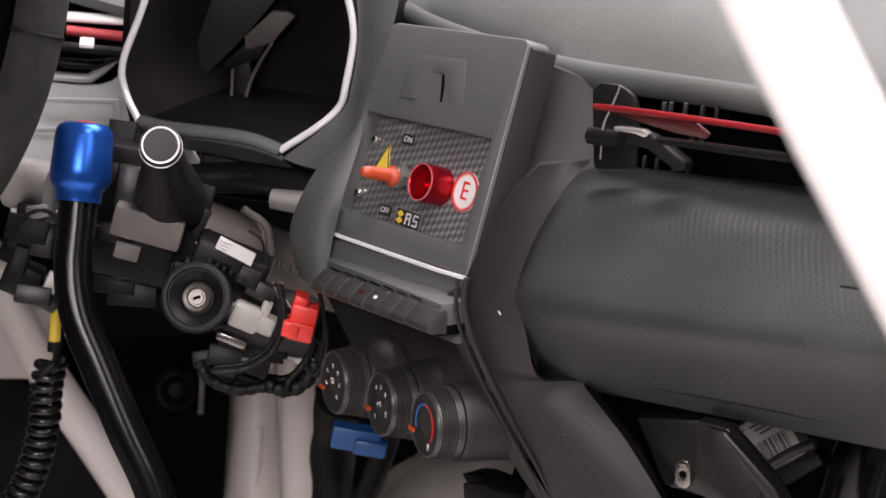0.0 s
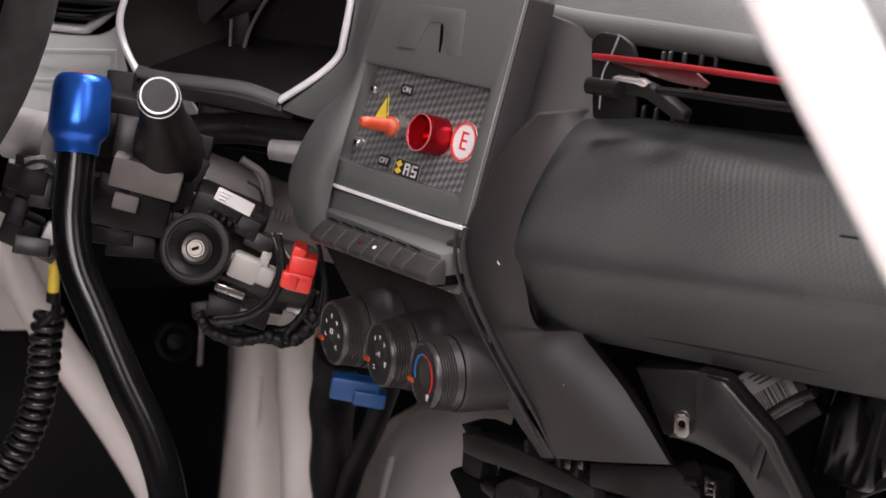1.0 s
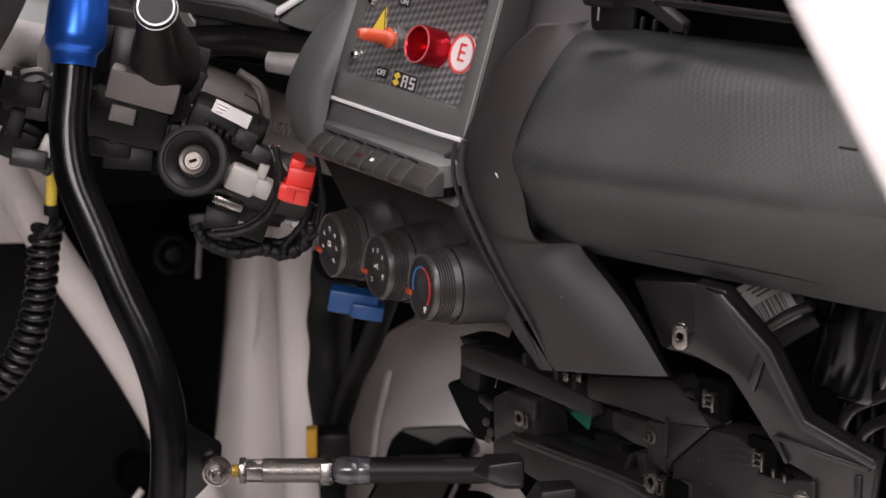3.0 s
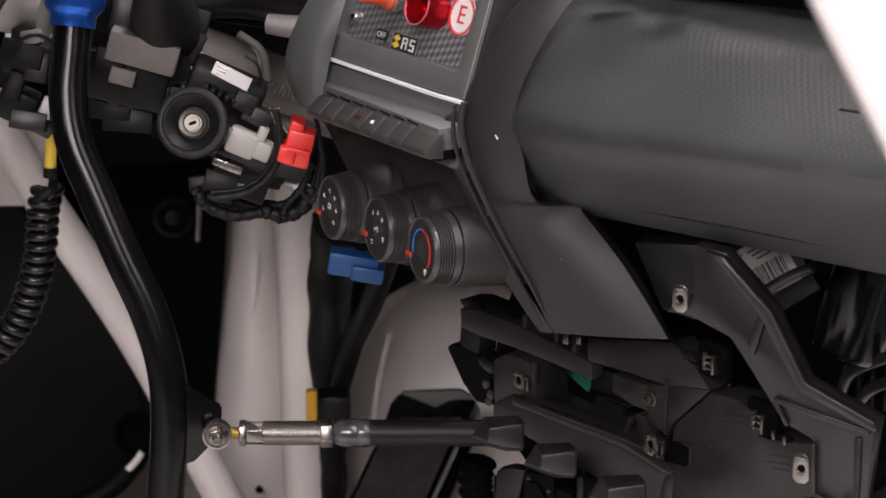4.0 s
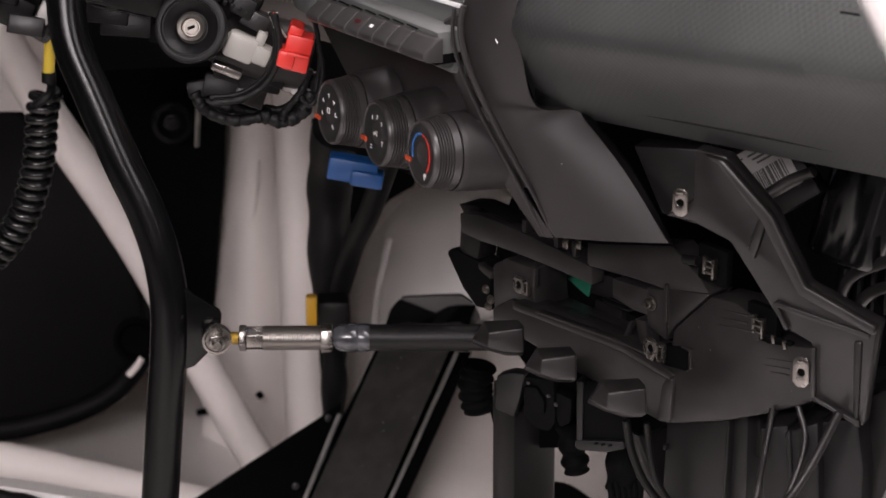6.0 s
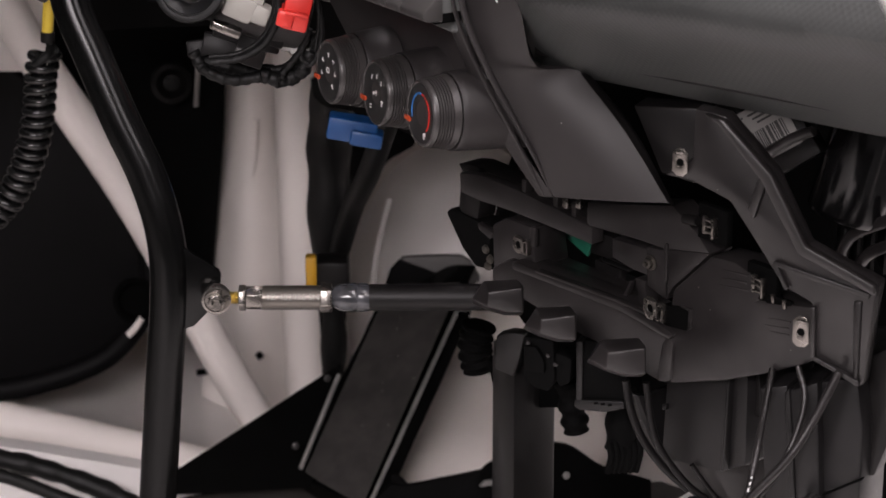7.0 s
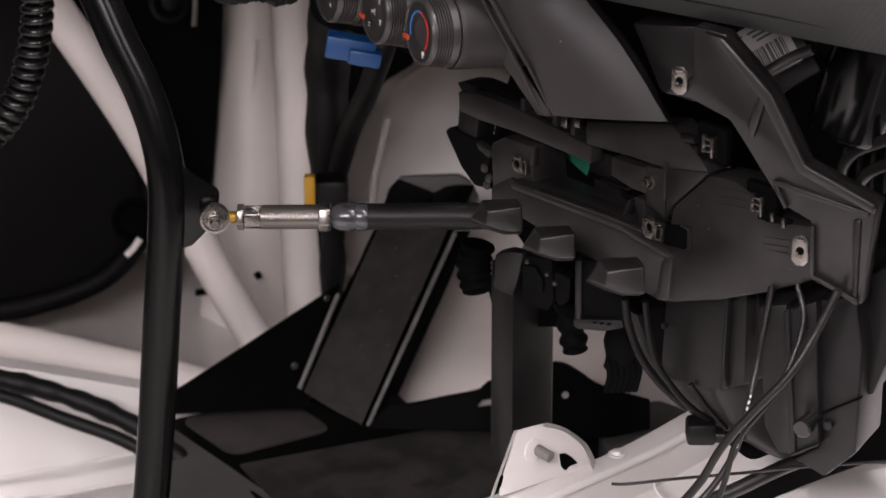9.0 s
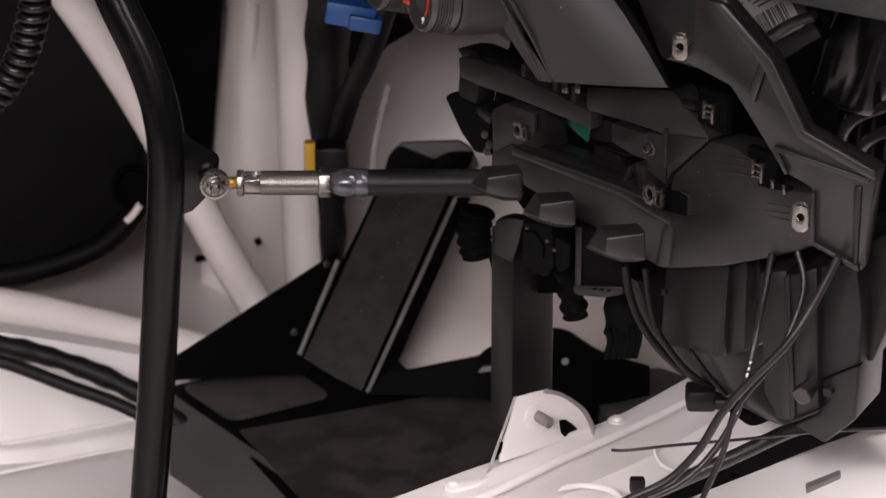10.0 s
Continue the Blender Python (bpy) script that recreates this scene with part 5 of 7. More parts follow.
st0, st1 = Vector((-0.1926, 1.92, 0.8608)), Vector((-0.1867, 1.81, 0.9193))
sm = axis_frame(st0, st1 - st0)
sl = (st1 - st0).length
part("stalk", lathe([(-0.03, 0.0), (-0.03, 0.024), (0.0, 0.0245), (sl * 0.25, 0.021), (sl * 0.5, 0.0165), (sl - 0.012, 0.0142), (sl - 0.002, 0.0142), (sl, 0.0135), (sl, 0)], sm, 40), M_BLACK, column)
for ring_r, ring_z in ((0.0141, -0.0035), (0.0124, 0.0012)):
    part("stalk_ring", lathe([(sl + ring_z - 0.0007, ring_r - 0.0003), (sl + ring_z, ring_r + 0.0005), (sl + ring_z + 0.0007, ring_r - 0.0001), (sl + ring_z + 0.0004, ring_r - 0.0009)], sm, 40, True), M_CHROME, column, "chrome stalk ring")
for k in range(36):
    a = 2 * math.pi * k / 36
    part("knurl", block((0.0008, 0.0008, 0.0024), sm @ Matrix.Translation((0.0139 * math.cos(a), 0.0139 * math.sin(a), sl - 0.0016)), 0.0002), M_CARCASS, column)
part("stalk_cap", lathe([(sl, 0.0119), (sl + 0.0012, 0.0115), (sl + 0.0005, 0)], sm, 40), M_FACE, column)
ig = Vector((-0.1718, 1.88, 0.7966))
im = axis_frame(ig, (-0.12, -1, 0.32))
part("ignition_ring", lathe([(-0.03, 0.0), (-0.03, 0.021), (-0.008, 0.0246), (0.0, 0.0252), (0.0026, 0.0246), (0.0034, 0.0228), (0.003, 0.0206), (0.0006, 0.0201), (0.0006, 0.0194), (0.0018, 0.019), (0.001, 0.0178), (-0.0055, 0.0112), (-0.0055, 0)], im, 56), M_RUBBER, column, "black ignition ring")
part("lock_cylinder", lathe([(-0.008, 0.0102), (-0.002, 0.0102), (-0.0012, 0.0094), (-0.0018, 0.007), (-0.003, 0.0062), (-0.003, 0.0052), (-0.002, 0.0048), (-0.002, 0)], im, 36), M_BODY, column, "bright ignition lock")
part("key_slot", block((0.0052, 0.0022, 0.0012), im @ Matrix.Translation((0, 0, -0.0018)) @ Matrix.Rotation(radians(20), 4, "Z"), 0.0003), M_DEEP, column)
part("lock_housing", block((0.055, 0.04, 0.03), Matrix.Translation((-0.1533, 1.94, 0.8044)) @ Matrix.Rotation(radians(24), 4, "Y"), 0.004), M_BLACK, column)
part("lock_barrel", tube([(-0.1622, 1.92, 0.7888), (-0.1276, 1.94, 0.7666), (-0.0998, 1.95, 0.7554)], 0.024, 20), M_CARCASS, column)
lb = part("label", block((0.028, 0.0008, 0.012), Matrix.Translation((-0.1456, 1.905, 0.8236)) @ Matrix.Rotation(radians(28), 4, "Y") @ Matrix.Rotation(radians(-52), 4, "X"), 0), M_PAPER, column, "white label with grey print")
for k in range(3):
    part("label_bar", block((0.009 - 0.002 * k, 0.0004, 0.0009), Matrix.Translation((-0.1456, 1.9045, 0.8237)) @ Matrix.Rotation(radians(28), 4, "Y") @ Matrix.Rotation(radians(-52), 4, "X") @ Matrix.Translation((-0.008, -0.0006, 0.003 - 0.003 * k)), 0), M_DULL, lb)
part("white_plug", join(block((0.022, 0.018, 0.018), Matrix.Translation((-0.1389, 1.9, 0.7776)) @ Matrix.Rotation(radians(24), 4, "Y"), 0.003), block((0.018, 0.016, 0.014), Matrix.Translation((-0.1267, 1.9, 0.7727)) @ Matrix.Rotation(radians(24), 4, "Y"), 0.003), block((0.007, 0.01, 0.012), Matrix.Translation((-0.1249, 1.9, 0.7826)) @ Matrix.Rotation(radians(24), 4, "Y"), 0.001), block((0.008, 0.01, 0.01), Matrix.Translation((-0.148, 1.9, 0.7826)), 0.002)), M_IVORY, column, "ivory connector")
part("red_plug", join(block((0.019, 0.02, 0.026), Matrix.Translation((-0.0986, 1.89, 0.7771)) @ Matrix.Rotation(radians(14), 4, "Y"), 0.002), block((0.012, 0.022, 0.012), Matrix.Translation((-0.1065, 1.888, 0.7736)) @ Matrix.Rotation(radians(14), 4, "Y"), 0.002), block((0.01, 0.021, 0.008), Matrix.Translation((-0.0994, 1.892, 0.7922)) @ Matrix.Rotation(radians(24), 4, "Y"), 0.0015), block((0.016, 0.024, 0.0025), Matrix.Translation((-0.0981, 1.886, 0.7774)) @ Matrix.Rotation(radians(14), 4, "Y"), 0.0006)), M_RED, column, "red connector")
part("clip_plate", block((0.022, 0.012, 0.006), Matrix.Translation((-0.1492, 1.9, 0.7611)) @ Matrix.Rotation(radians(22), 4, "Y"), 0.001), M_STEEL, column)
for run, r in (([(-0.1142, 1.8850, 0.8046), (-0.1113, 1.8850, 0.7867), (-0.1131, 1.8850, 0.7695), (-0.1221, 1.8850, 0.7538), (-0.1381, 1.8850, 0.7439), (-0.1588, 1.8850, 0.7406)], 0.0026), ([(-0.1169, 1.8900, 0.8049), (-0.1140, 1.8900, 0.7861), (-0.1166, 1.8900, 0.7689), (-0.1255, 1.8900, 0.7549), (-0.1408, 1.8900, 0.7458), (-0.1607, 1.8900, 0.7433)], 0.0018), ([(-0.1754, 1.9300, 0.7357), (-0.1675, 1.9300, 0.7222), (-0.1482, 1.9300, 0.7145), (-0.1278, 1.9300, 0.7171)], 0.0042), ([(-0.1707, 1.9400, 0.7260), (-0.1488, 1.9400, 0.7209), (-0.1284, 1.9400, 0.7158), (-0.1137, 1.9400, 0.7115), (-0.0998, 1.9400, 0.7175), (-0.0914, 1.9400, 0.7328)], 0.0056), ([(-0.1654, 1.9450, 0.7271), (-0.1409, 1.9450, 0.7220), (-0.1164, 1.9450, 0.7177), (-0.0966, 1.9450, 0.7262), (-0.0891, 1.9450, 0.7441)], 0.0034), ([(-0.1127, 1.9350, 0.7113), (-0.1109, 1.9350, 0.7198), (-0.0993, 1.9350, 0.7343), (-0.0926, 1.9350, 0.7512)], 0.0028), ([(-0.0986, 1.9200, 0.7353), (-0.0922, 1.9200, 0.7286), (-0.0856, 1.9200, 0.7387), (-0.0830, 1.9200, 0.7554), (-0.0853, 1.9200, 0.7721)], 0.002), ([(-0.0913, 1.9200, 0.8095), (-0.0875, 1.9200, 0.7888), (-0.0846, 1.9200, 0.7638), (-0.0881, 1.9200, 0.7387)], 0.0018)):
    part("harness", tube(run, lambda t, r=r: r * (1 + 0.1 * math.sin(47 * t) + 0.06 * math.sin(113 * t)), 12, 14), M_RUBBER, column)
for (bx0, by0, bz0), size, turn, mat in zip([(-0.1566, 1.9400, 0.7370), (-0.1355, 1.9400, 0.7328), (-0.1077, 1.9400, 0.7354), (-0.0996, 1.9400, 0.7303), (-0.1280, 1.9400, 0.7447), (-0.1076, 1.9400, 0.7472), (-0.1730, 1.9400, 0.7354), (-0.1515, 1.9400, 0.7481), (-0.2362, 1.9400, 0.8624), (-0.2300, 1.9400, 0.8252), (-0.2191, 1.9400, 0.8401), (-0.2010, 1.9400, 0.8252), (-0.1834, 1.9400, 0.8169), (-0.1732, 1.9400, 0.8044), (-0.2444, 1.9400, 0.8044), (-0.2350, 1.9400, 0.7918), (-0.2575, 1.9400, 0.7717), (-0.1958, 1.9400, 0.8044), (-0.1783, 1.9400, 0.7902), (-0.2223, 1.9400, 0.7835), (-0.1916, 1.9400, 0.7751), (-0.2960, 1.9400, 0.8314), (-0.2858, 1.9400, 0.8219), (-0.3024, 1.9400, 0.8086), (-0.2804, 1.9400, 0.7918), (-0.2701, 1.9400, 0.7835), (-0.2937, 1.9400, 0.7826), (-0.2718, 1.9400, 0.8294), (-0.2891, 1.9400, 0.8434), (-0.2981, 1.9400, 0.8393)], ((0.026, 0.02, 0.016), (0.022, 0.02, 0.02), (0.03, 0.006, 0.006), (0.016, 0.008, 0.005), (0.03, 0.02, 0.022), (0.018, 0.014, 0.01), (0.014, 0.02, 0.012), (0.02, 0.02, 0.012), (0.01, 0.02, 0.034), (0.02, 0.02, 0.022), (0.03, 0.012, 0.006), (0.026, 0.014, 0.014), (0.02, 0.02, 0.014), (0.024, 0.02, 0.016), (0.016, 0.02, 0.012), (0.03, 0.02, 0.016), (0.016, 0.012, 0.008), (0.034, 0.02, 0.01), (0.02, 0.02, 0.018), (0.036, 0.02, 0.018), (0.03, 0.02, 0.014), (0.03, 0.02, 0.018), (0.016, 0.016, 0.022), (0.012, 0.02, 0.02), (0.01, 0.008, 0.016), (0.012, 0.012, 0.022), (0.026, 0.02, 0.014), (0.01, 0.016, 0.012), (0.014, 0.014, 0.01), (0.012, 0.012, 0.02)), (12, 20, 14, 22, 10, 26, -8, 18, 8, 12, 20, 14, 16, 18, 10, 6, 30, 16, 20, 4, 8, 14, 10, 20, 24, 26, 10, 14, -10, 8), (M_BLACK, M_CARCASS, M_DULL, M_DULL, M_BLACK, M_CARCASS, M_BLACK, M_BLACK, M_BLACK, M_CARCASS, M_DULL, M_BLACK, M_CARCASS, M_BLACK, M_CARCASS, M_BLACK, M_DULL, M_BLACK, M_CARCASS, M_BLACK, M_TRIM, M_BLACK, M_CARCASS, M_BLACK, M_DULL, M_BLACK, M_CARCASS, M_BLACK, M_DULL, M_BLACK)):
    part("switch_block", block(size, Matrix.Translation((bx0, by0, bz0)) @ Matrix.Rotation(radians(turn), 4, "Y") @ Matrix.Rotation(radians(-14), 4, "X"), 0.0014), mat, column)
for run in ([(-0.2990, 1.9250, 0.8429), (-0.2868, 1.9250, 0.8486), (-0.2750, 1.9250, 0.8437), (-0.2659, 1.9250, 0.8289)], [(-0.3025, 1.9250, 0.8355), (-0.2933, 1.9250, 0.8453), (-0.2796, 1.9250, 0.8486), (-0.2663, 1.9250, 0.8404)], [(-0.2705, 1.9300, 0.8069), (-0.2684, 1.9300, 0.7945), (-0.2746, 1.9300, 0.7778), (-0.2828, 1.9300, 0.7744)], [(-0.2752, 1.9250, 0.8388), (-0.2692, 1.9250, 0.8248), (-0.2721, 1.9250, 0.8099)], [(-0.2189, 1.9300, 0.8069), (-0.1950, 1.9300, 0.8003), (-0.1747, 1.9300, 0.8069)], [(-0.2465, 1.9300, 0.8003), (-0.2193, 1.9300, 0.7945), (-0.1990, 1.9300, 0.7978), (-0.1830, 1.9300, 0.7945)], [(-0.1380, 1.9300, 0.8326), (-0.1293, 1.9300, 0.8260), (-0.1271, 1.9300, 0.8144), (-0.1304, 1.9300, 0.8069)]):
    part("thin_wire", tube(run, 0.0011, 8), M_RUBBER, column)
for du, mat in ((0.0, M_IVORY), (0.003, M_ORANGE), (0.006, M_IVORY)):
    o = Vector((du, 0, 0))
    part("wire", tube([Vector((-0.1184, 1.89, 0.8049)) + o, Vector((-0.1153, 1.888, 0.7973)) + o * 0.5, Vector((-0.1124, 1.89, 0.7865)) + o], 0.0008, 8), mat, column)

# ---- coiled lead ----
lead = thing("coiled_lead", (-0.3133, 2.05, 0.6077), "black coiled cable with yellow sleeve", "cable")
axis = resample([(-0.2981, 2.05, 0.7028), (-0.3029, 2.05, 0.6827), (-0.306, 2.05, 0.6533), (-0.3135, 2.05, 0.6214), (-0.3271, 2.05, 0.5916), (-0.3503, 2.05, 0.5662), (-0.3817, 2.05, 0.5522)], 60)
turns, out, n = 21, [], 21 * 16
for i in range(n + 1):
    s = i / n * (len(axis) - 1)
    k = min(int(s), len(axis) - 2)
    p, d = axis[k].lerp(axis[k + 1], s - k), (axis[k + 1] - axis[k]).normalized()
    u = Vector((0, 1, 0))
    w = d.cross(u).normalized()
    a = 2 * math.pi * turns * i / n
    out.append(p + 0.0095 * (math.cos(a) * u + math.sin(a) * w))
part("coil", tube(out, 0.0038, 10, smooth=False), M_COIL, lead)
part("sleeve", tube([(-0.2933, 2.05, 0.7446), (-0.2964, 2.05, 0.7127)], 0.0045, 12, smooth=False), M_YELLOW, lead, "yellow sleeve")
part("tail", tube([(-0.2964, 2.05, 0.7135), (-0.2942, 2.05, 0.7051), (-0.2956, 2.04, 0.7013), (-0.3035, 2.04, 0.6959), (-0.3096, 2.05, 0.6872)], 0.0034, 10), M_RUBBER, lead)
part("collar", tube([(-0.2958, 2.05, 0.7171), (-0.2962, 2.05, 0.7091)], 0.0055, 12, smooth=False), M_BLACK, lead)

# ---- far harness and connectors in the footwell ----
har = thing("footwell_harness", (-0.0959, 2.35, 0.406), "black wiring loom with yellow and blue connectors", "wiring loom")
part("loom", tube([(-0.0874, 2.25, 0.6125), (-0.0969, 2.35, 0.5388), (-0.0986, 2.37, 0.4793), (-0.1006, 2.4, 0.3871), (-0.0981, 2.41, 0.3331), (-0.1009, 2.43, 0.2623)], lambda t: 0.0195 - 0.008 * min(1, max(0, (t - 0.45) / 0.25)) + 0.0012 * math.sin(31 * t), 16, 12), M_RUBBER, har)
part("loom", tube([(-0.0391, 2.2, 0.6084), (-0.0593, 2.25, 0.5376), (-0.0768, 2.33, 0.4773), (-0.0917, 2.38, 0.4164)], 0.01, 14), M_RUBBER, har)
part("connector", block((0.03, 0.03, 0.035), Matrix.Translation((-0.0959, 2.35, 0.406)), 0.004), M_BLACK, har)
part("yellow_plug", block((0.0095, 0.012, 0.027), Matrix.Translation((-0.1131, 2.31, 0.4265)), 0.0015), M_AMBER, har, "amber yellow connector")
part("blue_plug", join(block((0.038, 0.02, 0.018), Matrix.Translation((-0.0667, 2.05, 0.6398)) @ Matrix.Rotation(radians(10), 4, "Y"), 0.002), block((0.025, 0.018, 0.012), Matrix.Translation((-0.0558, 2.045, 0.6341)) @ Matrix.Rotation(radians(10), 4, "Y"), 0.002)), M_BLUE_PL, har, "blue connector")

# ---- foot rest and floor plates ----
foot = thing("foot_rest", (-0.0706, 2.3096, 0.2), "black steel foot rest with grip pads", "foot rest")
part("ramp", loft([(-0.1315, 2.31, 0.2281), (-0.0407, 2.47, 0.3698)], [(-0.0644, 2.27, 0.2131), (0.0329, 2.43, 0.3845)], 4, 4, (0, 0, 0), 0.004), M_TUBE, foot)
part("grip_pad", loft([(-0.1219, 2.303, 0.2347), (-0.0457, 2.448, 0.3612)], [(-0.0692, 2.264, 0.2204), (0.0192, 2.41, 0.3755)], 4, 4, (0, -0.003, 0), 0.002), M_GRIP, foot)
part("edge_flange", tube([(-0.0633, 2.252, 0.225), (0.015, 2.398, 0.3512)], 0.002, 10, smooth=False), M_DULL, foot)
part("edge_flange", tube([(-0.1257, 2.3, 0.2394), (-0.0922, 2.362, 0.3048)], 0.0022, 8, smooth=False), M_DULL, foot)
part("gusset", loft([(-0.2454, 2.325, 0.2215), (-0.2445, 2.29, 0.2186)], [(-0.0916, 2.405, 0.2971), (-0.1164, 2.29, 0.2251)], 6, 4, (0, 0, 0), 0.004), M_TRIM, foot)
part("side_plate", loft([(-0.0630, 2.2600, 0.2223), (-0.0392, 2.3000, 0.2604), (-0.0088, 2.3700, 0.3080), (0.0152, 2.4200, 0.3426)], [(-0.0379, 2.2650, 0.2376), (-0.0353, 2.3000, 0.2370), (0.0067, 2.3800, 0.3038), (0.0289, 2.4300, 0.3387)], 4, 16, (0, 0, 0), 0.004), M_TRIM, foot)
part("cross_bar", loft([(-0.0438, 2.2600, 0.2427), (-0.0288, 2.2600, 0.2410), (0.0023, 2.2600, 0.2476), (0.0362, 2.2600, 0.2552), (0.0450, 2.2500, 0.2674), (0.1009, 2.2200, 0.2992), (0.1379, 2.1800, 0.2948), (0.1731, 2.1000, 0.3181)], [(-0.0638, 2.2500, 0.2237), (-0.0388, 2.2500, 0.2226), (0.0062, 2.2500, 0.2214), (0.0412, 2.2500, 0.2191), (0.0562, 2.2500, 0.2157), (0.1044, 2.2100, 0.2326), (0.1405, 2.1600, 0.2565), (0.1738, 2.1000, 0.2934)], 6, 40, (0, 0, 0), 0.005), M_TRIM, foot)
part("corner_web", prism(rounded([(-0.004, -0.012), (0.022, -0.008), (0.004, 0.006), (0.0, 0.012), (-0.008, 0.012)], 0.004), -0.003, 0.0, face_frame((-0.0358, 2.2620, 0.2379), 0), 0.0006), M_TRIM, foot)
part("bar_tab", prism(rounded([(-0.008, -0.003), (0.004, -0.001), (0.006, 0.004), (-0.004, 0.002)], 0.001), 0, 0.004, face_frame((0.0419, 2.2400, 0.2534), 0), 0.0005), M_DULL, foot)
part("bar_screw", lathe([(0, 0.0034), (0.002, 0.003), (0.0026, 0)], axis_frame((0.1077, 2.1900, 0.2829), (0.2, -1, 0.3)), 14), M_DULL, foot)
tf = face_frame((0.0, 2.44, 0.36), 0)
part("top_plate", prism([(-0.0462, 0.0168), (-0.0377, 0.0268), (-0.0293, 0.0235), (0.0000, 0.0111), (0.0305, 0.0009), (0.0305, -0.0115), (-0.0422, -0.0114), (-0.0548, -0.0113)], -0.006, -0.002, tf, 0.001), M_TRIM, foot)
part("top_fold", prism(rounded([(-0.0377, 0.0268), (-0.0293, 0.0279), (0.0189, 0.0295), (0.0305, 0.0222), (0.0378, 0.0054), (0.0294, -0.0014), (0.0063, 0.0009), (-0.0210, 0.0100)], 0.003), -0.012, -0.004, tf, 0.001), M_GREYPLATE, foot)
part("screw", lathe([(0, 0.0034), (0.002, 0.003), (0.0026, 0.001), (0.0026, 0)], axis_frame((-0.1306, 2.315, 0.255), (0.2, -1, 0.3)), 16), M_CARCASS, foot)
part("screw", lathe([(0, 0.0034), (0.002, 0.003), (0.0026, 0.001), (0.0026, 0)], axis_frame((-0.1037, 2.388, 0.2906), (0.2, -1, 0.3)), 16), M_CARCASS, foot)

plates = thing("floor_plate", (-0.0877, 2.206, 0.2), "black floor plate with worn grip surface", "floor plate")
part("base", prism([(-0.2551, 2.3371, 0.2)[:2], (-0.1350, 2.3711), (-0.0399, 2.3190), (0.1909, 2.3082), (0.0964, 1.8924, 0.2)[:2], (-0.0079, 1.8929, 0.2)[:2]], 0.16, 0.2, None, 0.003), M_TRIM, plates)
part("base_wing", prism([p[:2] for p in [(0.0373, 2.3247, 0.1960), (0.1921, 2.3239, 0.1960), (0.1858, 2.2351, 0.1960), (0.0346, 2.1273, 0.1960)]], 0.15, 0.196, None, 0.003), M_TRIM, plates)
part("step_plate", prism([p[:2] for p in [(0.1399, 2.2289, 0.2300), (0.1621, 2.2851, 0.2300), (0.1982, 2.2946, 0.2300), (0.2275, 2.2681, 0.2300), (0.1468, 2.1770, 0.2300)]], 0.2, 0.23, None, 0.003), M_GREYPLATE, plates)
part("grip_pad", prism(rounded([(-0.2361, 2.3158, 0.202)[:2], (-0.1423, 2.3606, 0.202)[:2], (-0.0966, 2.2936, 0.202)[:2], (-0.1838, 2.2417, 0.202)[:2]], 0.015, 5), 0.199, 0.2025, None, 0.0005), M_TREAD, plates)
part("mat", prism([(-0.1751, 2.2224, 0.202)[:2], (-0.0090, 2.2921), (0.0623, 2.2917), (0.1, 1.9782, 0.202)[:2], (-0.0623, 1.9789, 0.202)[:2]], 0.199, 0.2025, None, 0.0005), M_MAT, plates)
part("side_rail", loft([(-0.2437, 2.2967, 0.202), (-0.0639, 2.0457, 0.202)], [(-0.2331, 2.17, 0.1856), (-0.1609, 2.1, 0.1679)], 4, 6, (0, 0, 0), 0.004), M_GREYPLATE, plates)
floor_loom = thing("sill_cables", (-0.3275, 2.25, 0.2453), "black cables running along the sill", "cable")
part("cable", tube([(-0.4406, 2.28, 0.2648), (-0.3907, 2.28, 0.2586), (-0.3314, 2.28, 0.2413), (-0.2734, 2.27, 0.2181), (-0.2249, 2.25, 0.1897)], lambda t: 0.009 + 0.0006 * math.sin(23 * t) + 0.0006 * math.sin(61 * t), 14, 40), M_RUBBER, floor_loom)
part("cable", tube([(-0.4376, 2.26, 0.2601), (-0.3883, 2.26, 0.2518), (-0.3345, 2.26, 0.2296), (-0.2719, 2.25, 0.2076), (-0.2237, 2.23, 0.1773)], 0.006, 12), M_RUBBER, floor_loom)

# ---- stripped lower dashboard frame ----
car = thing("dash_carrier", (0.1576, 1.72, 0.5636), "stripped black plastic dashboard carrier with metal clips", "dashboard carrier")


def slabC(name, pts, z0, z1, m=C, mat=M_CARCASS, edge=0.002):
    return part(name, prism(pts, z0, z1, m, edge), mat, car)


# Black sheet standing in for the dark seen through the carrier's openings.
slabC("carrier_dark_backing", [(-0.2744, -0.0258), (0.018, 0.0418), (0.0381, -0.0537), (-0.0415, -0.1079), (-0.2222, -0.1061)], -0.1, -0.09, mat=M_DEEP)
# upper rail with its slots and tabs
slabC("upper_rail", [(-0.1950, 0.0127), (-0.1728, 0.0167), (-0.1395, 0.0161), (-0.0925, 0.0128), (-0.0565, 0.0086), (-0.0562, -0.0036), (-0.0824, -0.0026), (-0.1393, -0.0015), (-0.1727, -0.0028), (-0.1937, -0.0015)], -0.012, 0.0, edge=0.0012)
slabC("rail_shelf", [(-0.2056, 0.0151), (-0.1913, 0.0179), (-0.1366, 0.0159), (-0.1013, 0.0169), (-0.0698, 0.0179), (-0.0650, 0.0044), (-0.1012, 0.0086), (-0.1485, 0.0120), (-0.1820, 0.0117), (-0.1994, 0.0090)], -0.03, -0.008, mat=M_BLACK, edge=0.001)
slabC("rail_slot", [(-0.1814, 0.0179), (-0.1607, 0.0148), (-0.1606, 0.0106), (-0.1839, 0.0122)], -0.01, -0.0072, mat=M_DEEP, edge=0.0002)
